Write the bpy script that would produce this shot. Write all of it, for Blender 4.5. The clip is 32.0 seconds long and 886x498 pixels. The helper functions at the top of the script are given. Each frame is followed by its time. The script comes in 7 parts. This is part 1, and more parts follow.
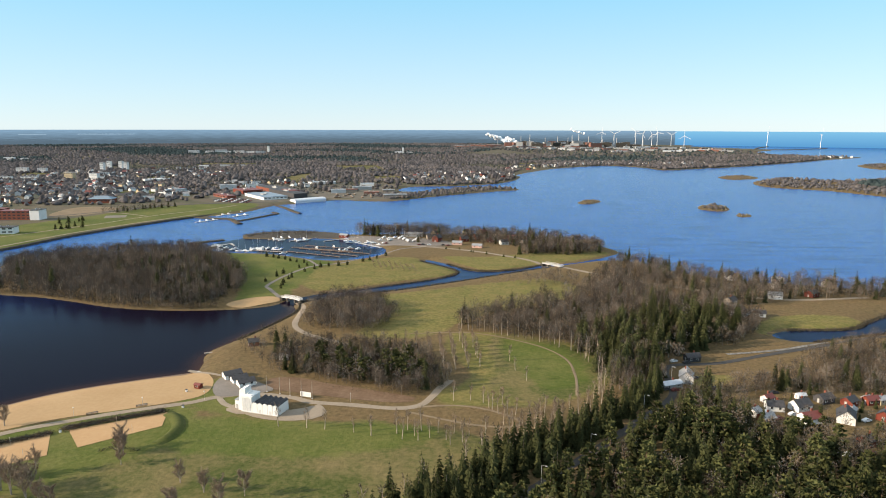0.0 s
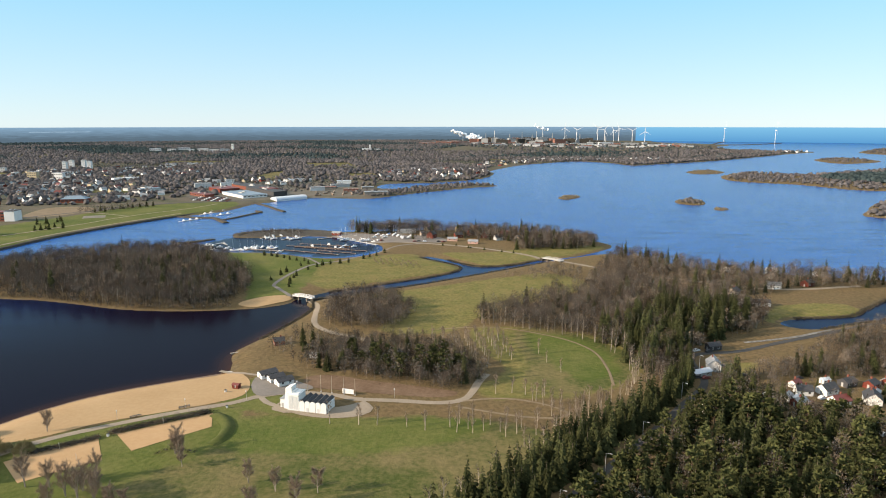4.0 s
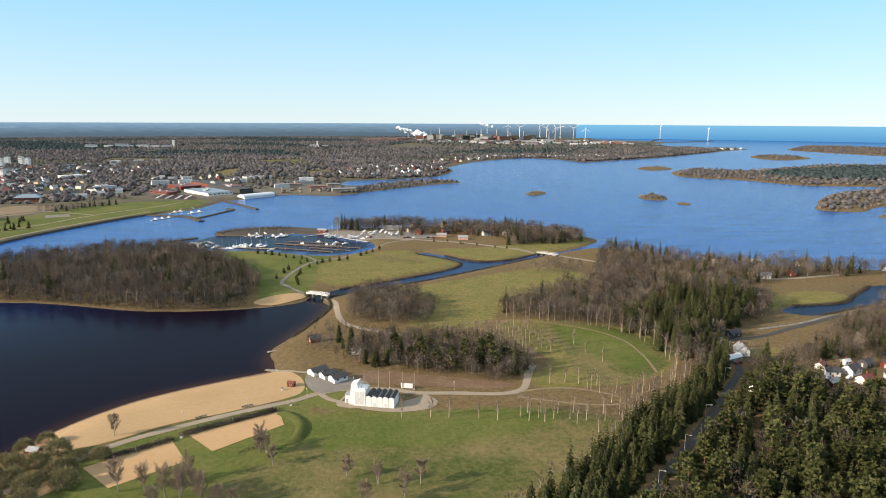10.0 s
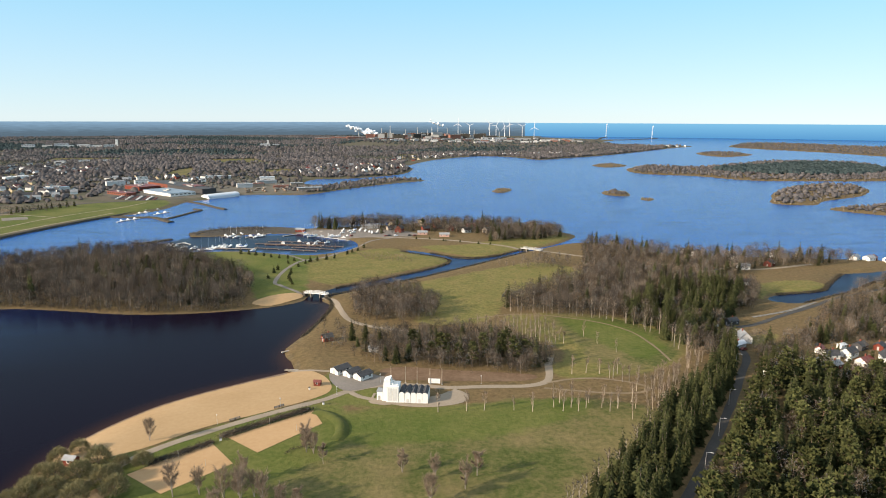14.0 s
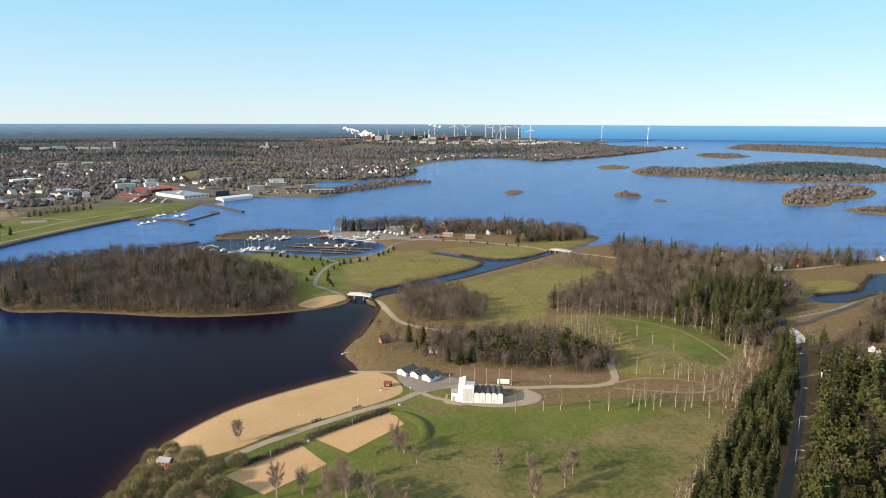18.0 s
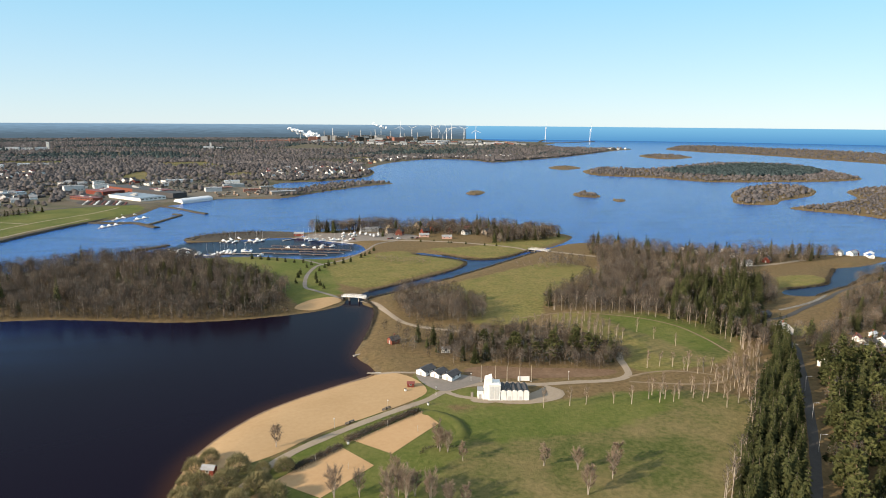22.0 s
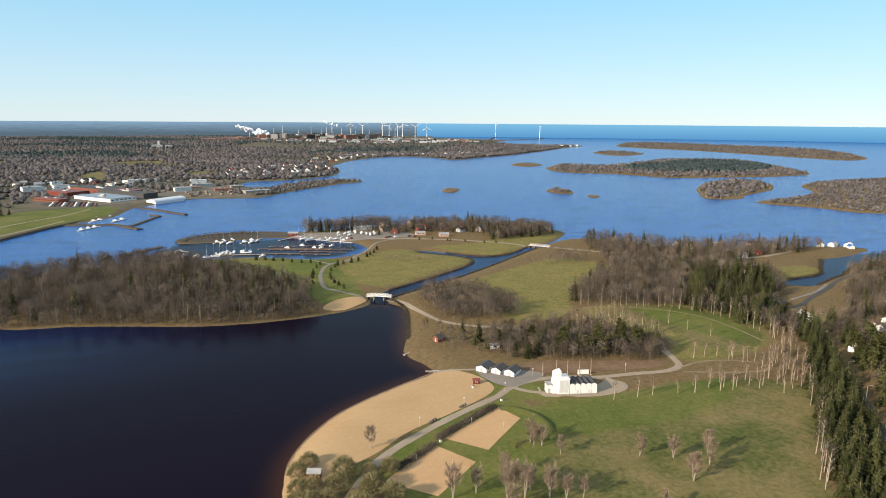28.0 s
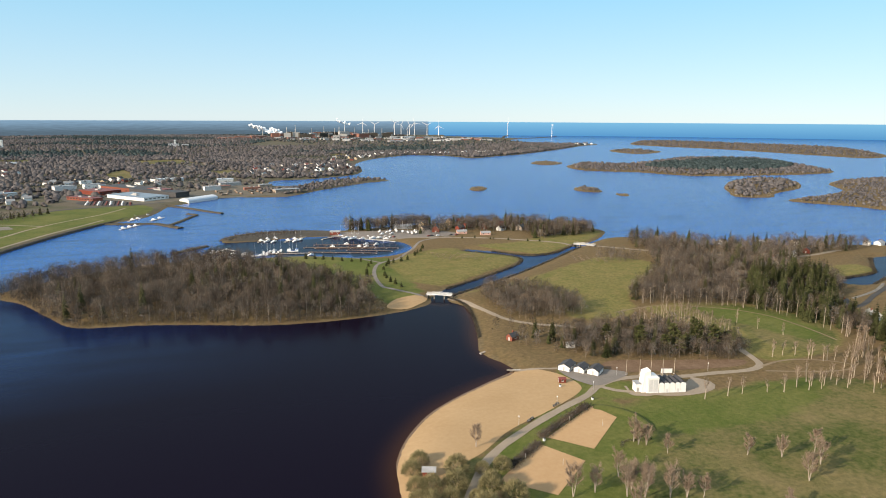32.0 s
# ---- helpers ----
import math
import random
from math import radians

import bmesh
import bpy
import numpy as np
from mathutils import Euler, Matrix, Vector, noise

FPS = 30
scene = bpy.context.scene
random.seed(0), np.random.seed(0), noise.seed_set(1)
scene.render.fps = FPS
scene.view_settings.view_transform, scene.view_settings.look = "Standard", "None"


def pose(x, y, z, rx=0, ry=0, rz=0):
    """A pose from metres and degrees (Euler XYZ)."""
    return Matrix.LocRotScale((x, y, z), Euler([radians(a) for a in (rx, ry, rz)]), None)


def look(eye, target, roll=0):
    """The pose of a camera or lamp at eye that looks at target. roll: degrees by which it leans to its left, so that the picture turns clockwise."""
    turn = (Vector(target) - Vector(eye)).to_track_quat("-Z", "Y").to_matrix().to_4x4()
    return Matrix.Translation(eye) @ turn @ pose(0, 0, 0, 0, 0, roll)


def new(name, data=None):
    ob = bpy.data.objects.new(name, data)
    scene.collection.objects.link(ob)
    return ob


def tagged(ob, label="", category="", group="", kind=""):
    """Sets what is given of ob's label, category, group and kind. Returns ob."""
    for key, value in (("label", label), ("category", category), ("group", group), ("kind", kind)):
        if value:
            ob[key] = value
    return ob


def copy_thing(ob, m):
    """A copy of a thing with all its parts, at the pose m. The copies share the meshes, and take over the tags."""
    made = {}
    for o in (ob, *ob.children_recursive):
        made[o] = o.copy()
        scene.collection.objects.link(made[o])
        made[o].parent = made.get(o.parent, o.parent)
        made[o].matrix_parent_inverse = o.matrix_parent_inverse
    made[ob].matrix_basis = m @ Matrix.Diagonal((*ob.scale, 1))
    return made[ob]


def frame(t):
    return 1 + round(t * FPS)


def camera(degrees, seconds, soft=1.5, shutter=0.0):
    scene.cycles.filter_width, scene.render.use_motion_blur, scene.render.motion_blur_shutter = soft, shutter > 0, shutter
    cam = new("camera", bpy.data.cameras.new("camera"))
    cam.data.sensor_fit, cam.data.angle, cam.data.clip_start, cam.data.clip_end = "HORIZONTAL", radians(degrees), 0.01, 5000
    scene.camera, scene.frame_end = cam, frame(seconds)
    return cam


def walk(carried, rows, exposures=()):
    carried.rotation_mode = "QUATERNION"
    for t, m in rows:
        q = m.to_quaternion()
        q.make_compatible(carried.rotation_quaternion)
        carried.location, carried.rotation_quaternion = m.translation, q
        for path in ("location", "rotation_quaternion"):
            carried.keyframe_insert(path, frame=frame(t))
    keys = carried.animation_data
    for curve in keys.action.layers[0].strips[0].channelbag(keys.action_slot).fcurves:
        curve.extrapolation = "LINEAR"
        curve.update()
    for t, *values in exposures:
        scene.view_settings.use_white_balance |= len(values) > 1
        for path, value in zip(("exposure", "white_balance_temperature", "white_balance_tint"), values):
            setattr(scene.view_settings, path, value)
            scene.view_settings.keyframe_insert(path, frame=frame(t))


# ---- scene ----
from mathutils.geometry import delaunay_2d_cdt

# ---- camera ----
cam = camera(67.0, 32.0, soft=1.0)
# seconds, x, y, z, yaw, pitch, roll
ROWS = [
    (0, 0.0, 0.0, 120.0, 0.00, -10.37, 0.14),
    (0.5, -4.3, -0.5, 120.0, -1.79, -10.37, 0.14),
    (1, -8.6, -1.0, 120.1, -3.36, -10.38, 0.09),
    (1.5, -13.0, -1.5, 120.1, -3.36, -10.40, 0.05),
    (2, -17.4, -1.8, 120.2, -3.22, -10.46, 0.01),
    (2.5, -21.8, -2.1, 120.2, -3.28, -10.52, 0.02),
    (3, -26.1, -2.3, 120.2, -3.31, -10.57, -0.01),
    (3.5, -30.6, -2.3, 120.2, -3.29, -10.62, -0.04),
    (5.5, -48.6, -2.2, 120.1, -4.03, -10.74, 0.14),
    (6, -52.9, -2.2, 120.1, -4.06, -10.81, 0.20),
    (6.5, -57.2, -2.3, 120.2, -4.07, -10.85, 0.19),
    (7, -61.6, -2.4, 120.2, -4.01, -10.90, 0.19),
    (7.5, -66.0, -2.5, 120.3, -3.92, -10.95, 0.18),
    (8, -70.4, -2.6, 120.4, -3.89, -11.00, 0.14),
    (8.5, -74.7, -2.6, 120.4, -3.86, -11.03, 0.22),
    (9, -79.1, -2.6, 120.4, -3.91, -11.04, 0.18),
    (9.5, -83.6, -2.5, 120.4, -6.16, -11.01, 0.22),
    (10, -88.1, -2.3, 120.3, -8.80, -10.91, 0.27),
    (10.5, -92.6, -2.0, 120.2, -9.06, -10.90, 0.25),
    (11, -96.9, -1.6, 120.1, -8.86, -10.91, 0.23),
    (11.5, -101.2, -1.1, 119.9, -8.66, -10.90, 0.18),
    (12, -105.5, -0.6, 119.7, -8.53, -10.92, 0.14),
    (12.5, -109.9, 0.0, 119.6, -8.99, -10.94, 0.15),
    (13, -114.3, 0.6, 119.5, -11.69, -10.95, 0.22),
    (13.5, -118.6, 1.3, 119.4, -13.34, -10.99, 0.23),
    (14, -123.0, 1.9, 119.3, -13.42, -11.01, 0.20),
    (14.5, -127.3, 2.6, 119.3, -13.39, -11.02, 0.20),
    (16.5, -144.7, 5.5, 119.4, -13.28, -10.92, 0.21),
    (17, -149.0, 6.2, 119.4, -13.89, -10.88, 0.23),
    (17.5, -153.3, 7.1, 119.5, -14.11, -10.87, 0.24),
    (18, -157.6, 7.9, 119.5, -14.16, -10.84, 0.17),
    (18.5, -162.0, 8.7, 119.5, -14.17, -10.81, 0.23),
    (19, -166.4, 9.6, 119.5, -14.13, -10.81, 0.26),
    (19.5, -170.7, 10.6, 119.6, -14.16, -10.80, 0.26),
    (20, -175.1, 11.5, 119.6, -14.53, -10.80, 0.30),
    (20.5, -179.5, 12.4, 119.6, -17.34, -10.76, 0.31),
    (21, -183.8, 13.4, 119.6, -19.13, -10.74, 0.37),
    (21.5, -188.2, 14.3, 119.7, -19.17, -10.75, 0.37),
    (22, -192.6, 15.4, 119.7, -19.21, -10.76, 0.44),
    (22.5, -197.0, 16.6, 119.7, -19.13, -10.75, 0.46),
    (23, -201.3, 17.9, 119.7, -20.17, -10.75, 0.47),
    (23.5, -205.6, 19.2, 119.7, -23.52, -10.74, 0.50),
    (24, -209.8, 20.6, 119.7, -24.98, -10.77, 0.52),
    (24.5, -214.0, 22.0, 119.6, -25.08, -10.82, 0.45),
    (25, -218.2, 23.5, 119.6, -24.96, -10.85, 0.46),
    (25.5, -222.4, 25.0, 119.6, -24.80, -10.86, 0.43),
    (27.5, -239.0, 31.6, 119.8, -24.17, -10.94, 0.42),
    (28, -243.1, 33.3, 119.8, -24.00, -10.94, 0.41),
    (28.5, -247.1, 35.1, 119.8, -23.96, -10.95, 0.39),
    (29, -251.2, 36.9, 119.8, -23.92, -11.00, 0.28),
    (29.5, -255.4, 38.7, 119.8, -23.90, -11.01, 0.29),
    (30, -259.6, 40.5, 119.8, -23.79, -11.02, 0.28),
    (30.5, -263.7, 42.3, 119.8, -23.73, -11.02, 0.30),
    (31, -267.9, 44.0, 119.9, -23.64, -11.01, 0.28),
    (31.5, -272.1, 45.7, 119.9, -23.54, -11.04, 0.25),
    (32, -276.3, 47.5, 119.9, -23.43, -11.08, 0.28),
]
walk(cam, [(t, look((x, y, z), (x - math.sin(radians(a)) * math.cos(radians(b)), y + math.cos(radians(a)) * math.cos(radians(b)),
                                z + math.sin(radians(b))), r)) for t, x, y, z, a, b, r in ROWS], [(0.0, 0.95, 6500, 10), (11.0, 0.95, 6500, 10), (22.0, 0.89, 6500, 10), (32.0, 0.87, 6500, 10)])

# ---- light ----
SUN_AZ, SUN_EL = 191.0, 22.0   # degrees, from +x towards +y; the sun stands there
world = bpy.data.worlds.new("sky")
scene.world = world
world.use_nodes = True
wt = world.node_tree
sky = wt.nodes.new("ShaderNodeTexSky")
sky.sky_type = "NISHITA"
sky.sun_disc = False
sky.sun_elevation = radians(SUN_EL)
sky.sun_rotation = radians(90 - SUN_AZ)
sky.air_density, sky.dust_density, sky.ozone_density = 1.0, 0.0, 3.0
tone = wt.nodes.new("ShaderNodeMix")
tone.data_type, tone.blend_type = "RGBA", "MULTIPLY"
tone.inputs["Factor"].default_value = 1.0
tone.inputs["B"].default_value = (0.85, 0.99, 1.15, 1)
wt.links.new(sky.outputs[0], tone.inputs["A"])
pale = wt.nodes.new("ShaderNodeMix")
pale.data_type = "RGBA"
pale.inputs["Factor"].default_value = 0.75
where, up, veil = wt.nodes.new("ShaderNodeTexCoord"), wt.nodes.new("ShaderNodeSeparateXYZ"), wt.nodes.new("ShaderNodeValToRGB")
for e, (at, c) in zip([veil.color_ramp.elements[0], veil.color_ramp.elements[1], veil.color_ramp.elements.new(0.22)],
                      ((0.0, (0.51, 0.61, 0.67, 1)), (0.48, (0.012, 0.045, 0.12, 1)), (0.19, (0.24, 0.525, 0.68, 1)))):
    e.position, e.color = at, c
bright = wt.nodes.new("ShaderNodeMix")
bright.data_type, bright.blend_type = "RGBA", "MULTIPLY"
bright.inputs["Factor"].default_value = 1.0
bright.inputs["B"].default_value = (10, 10, 10, 1)
wt.links.new(where.outputs["Generated"], up.inputs[0])
wt.links.new(up.outputs["Z"], veil.inputs[0])
wt.links.new(veil.outputs[0], bright.inputs["A"])
wt.links.new(bright.outputs["Result"], pale.inputs["B"])
wt.links.new(tone.outputs["Result"], pale.inputs["A"])
wt.links.new(pale.outputs["Result"], wt.nodes["Background"].inputs[0])
wt.nodes["Background"].inputs[1].default_value = 0.079
sun = new("sun", bpy.data.lights.new("sun", "SUN"))
sun.data.energy, sun.data.angle, sun.data.color = 5.2, radians(0.53), (1.0, 0.81, 0.61)
sun.matrix_world = look((0, 0, 500), (-500 * math.cos(radians(SUN_AZ)), -500 * math.sin(radians(SUN_AZ)), 500 - 500 * math.tan(radians(SUN_EL))))


# ---- materials ----
def material(name, colors, scale=1.0, rough=0.9, bump=0.0, spec=0.3, detail=6.0, big=0.0, island=0.0, metal=0.0, tint=None, crown=0.0, rise=-1.0):
    """Noise between colours at a fine and a coarse scale (metres), with relief. island: variation from piece to piece."""
    m = bpy.data.materials.new(name)
    m.use_nodes = True
    t, b = m.node_tree, m.node_tree.nodes["Principled BSDF"]
    geo = t.nodes.new("ShaderNodeNewGeometry")

    def noise_at(size, det):
        n = t.nodes.new("ShaderNodeTexNoise")
        n.inputs["Scale"].default_value = 1.0 / size
        n.inputs["Detail"].default_value = det
        n.inputs["Roughness"].default_value = 0.6
        t.links.new(geo.outputs["Position"], n.inputs["Vector"])
        return n.outputs["Fac"]

    ramp = t.nodes.new("ShaderNodeValToRGB")
    els = ramp.color_ramp.elements
    while len(els) < len(colors):
        els.new(0.5)
    for i, c in enumerate(colors):
        els[i].position = 0.3 + 0.4 * i / max(1, len(colors) - 1)
        els[i].color = (*c, 1)
    fine = noise_at(scale, detail)
    value = fine
    if big:
        mix = t.nodes.new("ShaderNodeMath")
        mix.operation = "MULTIPLY_ADD"
        mix.inputs[1].default_value = 0.5
        half = t.nodes.new("ShaderNodeMath")
        half.operation = "MULTIPLY"
        half.inputs[1].default_value = 0.5
        t.links.new(noise_at(big, 3.0), half.inputs[0])
        t.links.new(fine, mix.inputs[0])
        t.links.new(half.outputs[0], mix.inputs[2])
        value = mix.outputs[0]
    t.links.new(value, ramp.inputs[0])
    out = ramp.outputs[0]
    if island:
        info = t.nodes.new("ShaderNodeObjectInfo") if island < 0 else geo
        rnd = info.outputs["Random"] if island < 0 else geo.outputs["Random Per Island"]
        if tint:
            at = t.nodes.new("ShaderNodeAttribute")
            at.attribute_name = tint
            rnd = at.outputs["Fac"]
        hsv = t.nodes.new("ShaderNodeHueSaturation")
        mr = t.nodes.new("ShaderNodeMapRange")
        mr.inputs[3].default_value, mr.inputs[4].default_value = 1 - abs(island), 1 + abs(island)
        t.links.new(rnd, mr.inputs[0])
        t.links.new(mr.outputs[0], hsv.inputs["Value"])
        t.links.new(out, hsv.inputs["Color"])
        out = hsv.outputs[0]
    t.links.new(out, b.inputs["Base Color"])
    b.inputs["Roughness"].default_value = rough
    b.inputs["Specular IOR Level"].default_value = 0.0 if crown else spec
    b.inputs["Metallic"].default_value = metal
    if crown:
        b.inputs["Alpha"].default_value = crown
    if crown and rise >= 0:
        at, turn = t.nodes.new("ShaderNodeAttribute"), t.nodes.new("ShaderNodeVectorTransform")
        at.attribute_name = "bulge"
        turn.vector_type, turn.convert_from, turn.convert_to = "NORMAL", "OBJECT", "WORLD"
        lift = t.nodes.new("ShaderNodeVectorMath")
        lift.inputs[1].default_value = (0, 0, rise)
        t.links.new(at.outputs["Vector"], lift.inputs[0])
        t.links.new(lift.outputs[0], turn.inputs[0])
        t.links.new(turn.outputs[0], b.inputs["Normal"])
    if bump:
        bp = t.nodes.new("ShaderNodeBump")
        bp.inputs["Strength"].default_value = 1.0
        bp.inputs["Distance"].default_value = bump
        t.links.new(fine, bp.inputs["Height"])
        t.links.new(bp.outputs[0], b.inputs["Normal"])
    return m


def water_material():
    m = bpy.data.materials.new("water")
    m.use_nodes = True
    t, b = m.node_tree, m.node_tree.nodes["Principled BSDF"]
    geo = t.nodes.new("ShaderNodeNewGeometry")
    at = t.nodes.new("ShaderNodeAttribute")
    at.attribute_name = "open_water"
    mixc = t.nodes.new("ShaderNodeMix")
    mixc.data_type = "RGBA"
    # open water's blue base paints in reflected sky; specular is kept low
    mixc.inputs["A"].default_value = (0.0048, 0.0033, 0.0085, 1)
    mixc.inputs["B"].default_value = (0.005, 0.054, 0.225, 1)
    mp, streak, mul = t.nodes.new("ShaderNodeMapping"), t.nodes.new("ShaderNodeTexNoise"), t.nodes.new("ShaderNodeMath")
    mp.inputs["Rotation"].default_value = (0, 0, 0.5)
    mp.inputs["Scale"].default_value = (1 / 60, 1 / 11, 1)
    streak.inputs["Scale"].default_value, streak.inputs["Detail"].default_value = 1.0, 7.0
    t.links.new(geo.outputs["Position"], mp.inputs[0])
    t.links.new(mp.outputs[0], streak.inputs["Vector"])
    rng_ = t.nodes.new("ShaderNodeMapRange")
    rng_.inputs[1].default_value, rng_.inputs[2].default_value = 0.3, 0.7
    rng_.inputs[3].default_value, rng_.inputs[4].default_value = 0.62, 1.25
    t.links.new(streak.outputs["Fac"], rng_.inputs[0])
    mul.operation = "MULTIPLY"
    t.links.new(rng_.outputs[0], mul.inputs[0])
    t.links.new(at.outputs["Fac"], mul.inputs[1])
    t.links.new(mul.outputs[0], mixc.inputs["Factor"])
    shoal, brown = t.nodes.new("ShaderNodeAttribute"), t.nodes.new("ShaderNodeMix")
    shoal.attribute_name = "shoal"
    brown.data_type = "RGBA"
    brown.inputs["B"].default_value = (0.075, 0.034, 0.014, 1)
    t.links.new(shoal.outputs["Fac"], brown.inputs["Factor"])
    t.links.new(mixc.outputs["Result"], brown.inputs["A"])
    t.links.new(brown.outputs["Result"], b.inputs["Base Color"])
    b.inputs["IOR"].default_value = 1.33
    b.inputs["Roughness"].default_value = 0.2
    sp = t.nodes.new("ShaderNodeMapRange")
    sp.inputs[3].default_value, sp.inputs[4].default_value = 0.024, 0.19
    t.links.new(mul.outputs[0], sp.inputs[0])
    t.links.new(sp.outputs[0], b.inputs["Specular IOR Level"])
    n1 = t.nodes.new("ShaderNodeTexNoise")
    n1.inputs["Scale"].default_value = 0.35
    n1.inputs["Detail"].default_value = 8.0
    t.links.new(geo.outputs["Position"], n1.inputs["Vector"])
    dist = t.nodes.new("ShaderNodeMath")
    dist.operation = "MULTIPLY_ADD"
    dist.inputs[1].default_value, dist.inputs[2].default_value = 0.5, 0.03
    t.links.new(at.outputs["Fac"], dist.inputs[0])
    bp = t.nodes.new("ShaderNodeBump")
    bp.inputs["Strength"].default_value = 1.0
    t.links.new(dist.outputs[0], bp.inputs["Distance"])
    t.links.new(n1.outputs["Fac"], bp.inputs["Height"])
    t.links.new(bp.outputs[0], b.inputs["Normal"])
    return m


M_WATER = water_material()
M_SAND = material("sand", [(0.269, 0.179, 0.093), (0.333, 0.234, 0.131)], 2.0, 0.95, 0.05, 0.1, big=25)
M_GRAVEL = material("gravel", [(0.180, 0.150, 0.116), (0.255, 0.214, 0.165)], 0.8, 0.95, 0.02, 0.1, big=9)
M_ASPHALT = material("asphalt", [(0.032, 0.032, 0.032), (0.060, 0.057, 0.054)], 0.8, 0.9, 0.01, 0.2, big=15)
M_WHITE = material("white_paint", [(0.576, 0.576, 0.560), (0.656, 0.656, 0.640)], 1.2, 0.7, 0.0, 0.3, big=4)
M_ROOF = material("dark_roofing", [(0.026, 0.026, 0.028), (0.056, 0.056, 0.060)], 1.0, 0.75, 0.01, 0.3)
M_BARK = material("bark", [(0.082, 0.066, 0.053), (0.164, 0.139, 0.115)], 0.4, 0.95, 0.0, 0.1, island=0.3)
M_BIRCH = material("pale_bark", [(0.197, 0.164, 0.135), (0.328, 0.287, 0.246)], 0.5, 0.9, 0.0, 0.1, island=0.2)
M_TWIG = material("bare_twigs", [(0.052, 0.046, 0.041), (0.088, 0.075, 0.064), (0.145, 0.113, 0.080)], 11.0, 0.95, 0.0, 0.05, island=0.5, tint="tint", crown=0.5)
M_NEEDLE = material("conifer_needles", [(0.015, 0.020, 0.009), (0.046, 0.048, 0.020)], 1.5, 0.85, 0.0, 0.15, island=0.4, tint="tint", crown=1.0)

M_COURT = material("court_sand", [(0.300, 0.192, 0.099), (0.360, 0.243, 0.134)], 2.0, 0.95, 0.04, 0.1, big=14)
M_SOIL = material("bare_soil", [(0.112, 0.086, 0.056), (0.203, 0.158, 0.105)], 1.4, 0.95, 0.05, 0.1, big=12)
M_PINE_BARK = material("pine_bark", [(0.098, 0.070, 0.049), (0.164, 0.115, 0.082)], 0.6, 0.95, 0.0, 0.1)
M_PINE = material("pine_needles", [(0.027, 0.034, 0.013), (0.076, 0.079, 0.032)], 1.5, 0.85, 0.0, 0.15, island=0.35, tint="tint", crown=1.0)
M_BIRCH_TWIG = material("birch_twigs", [(0.155, 0.116, 0.088), (0.240, 0.184, 0.138)], 1.0, 0.95, 0.0, 0.05, island=0.3, crown=1.0)
M_ASPEN = material("aspen_bark", [(0.248, 0.207, 0.159), (0.343, 0.295, 0.236)], 0.6, 0.9, 0.0, 0.1, island=0.15)
M_ASPEN_TWIG = material("aspen_twigs", [(0.150, 0.115, 0.088), (0.220, 0.170, 0.128)], 1.0, 0.95, 0.0, 0.05, island=0.2, crown=1.0)
M_WILLOW = material("willow_shoots", [(0.130, 0.116, 0.060), (0.215, 0.188, 0.098)], 1.2, 0.9, 0.0, 0.1, island=0.3, crown=1.0)
M_RED = material("falu_red_boards", [(0.108, 0.024, 0.016), (0.156, 0.038, 0.024)], 0.9, 0.85, 0.0, 0.2, big=5)
M_BRICK = material("red_brick", [(0.135, 0.042, 0.028), (0.191, 0.068, 0.045)], 1.2, 0.9, 0.0, 0.2, big=9)
M_YELLOW = material("ochre_boards", [(0.345, 0.285, 0.188), (0.420, 0.352, 0.240)], 0.9, 0.85, 0.0, 0.2)
M_GREY = material("grey_render", [(0.270, 0.270, 0.262), (0.360, 0.360, 0.352)], 1.0, 0.85, 0.0, 0.2, big=6)
M_RED_ROOF = material("red_metal_roof", [(0.105, 0.027, 0.021), (0.147, 0.039, 0.032)], 1.5, 0.6, 0.0, 0.4)
M_GREY_ROOF = material("grey_metal_roof", [(0.165, 0.173, 0.180), (0.255, 0.262, 0.270)], 1.5, 0.5, 0.0, 0.4)
M_WOOD = material("weathered_planks", [(0.180, 0.150, 0.120), (0.285, 0.247, 0.210)], 0.5, 0.9, 0.01, 0.2, island=0.2)
M_ORANGE_WOOD = material("rust_brown_planks", [(0.105, 0.068, 0.046), (0.168, 0.108, 0.072)], 0.5, 0.9, 0.0, 0.2)
M_STONE = material("dark_stones", [(0.026, 0.024, 0.021), (0.078, 0.070, 0.058)], 1.6, 0.95, 0.2, 0.2)
M_CONCRETE = material("pale_concrete", [(0.315, 0.307, 0.292), (0.420, 0.413, 0.390)], 1.0, 0.9, 0.0, 0.2, big=5)
M_HULL = material("white_gelcoat", [(0.577, 0.585, 0.593), (0.663, 0.663, 0.663)], 2.0, 0.35, 0.0, 0.5)
M_BLUE = material("blue_cover", [(0.022, 0.075, 0.225), (0.038, 0.120, 0.315)], 0.7, 0.7, 0.0, 0.3)
M_METAL = material("galvanised_steel", [(0.45, 0.46, 0.47), (0.6, 0.6, 0.61)], 0.5, 0.45, 0.0, 0.5, metal=0.6)
M_GLASS = material("window_glass", [(0.02, 0.025, 0.03), (0.04, 0.045, 0.05)], 1.0, 0.08, 0.0, 0.6)
M_STEAM = material("white_steam", [(0.8, 0.8, 0.8), (0.9, 0.9, 0.9)], 40.0, 1.0, 0.0, 0.0)
# far trees: base colours shifted towards blue-grey, painting in the haze
M_FAR_BARE = material("haze_tinted_leafless_trees", [(0.070, 0.066, 0.070), (0.096, 0.089, 0.089), (0.130, 0.114, 0.104)], 60.0, 0.95, 0.0, 0.0, island=0.35, tint="tint", crown=1.0, rise=1.1)
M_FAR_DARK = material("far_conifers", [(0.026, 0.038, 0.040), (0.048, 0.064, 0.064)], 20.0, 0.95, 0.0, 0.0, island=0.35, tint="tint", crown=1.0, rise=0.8)
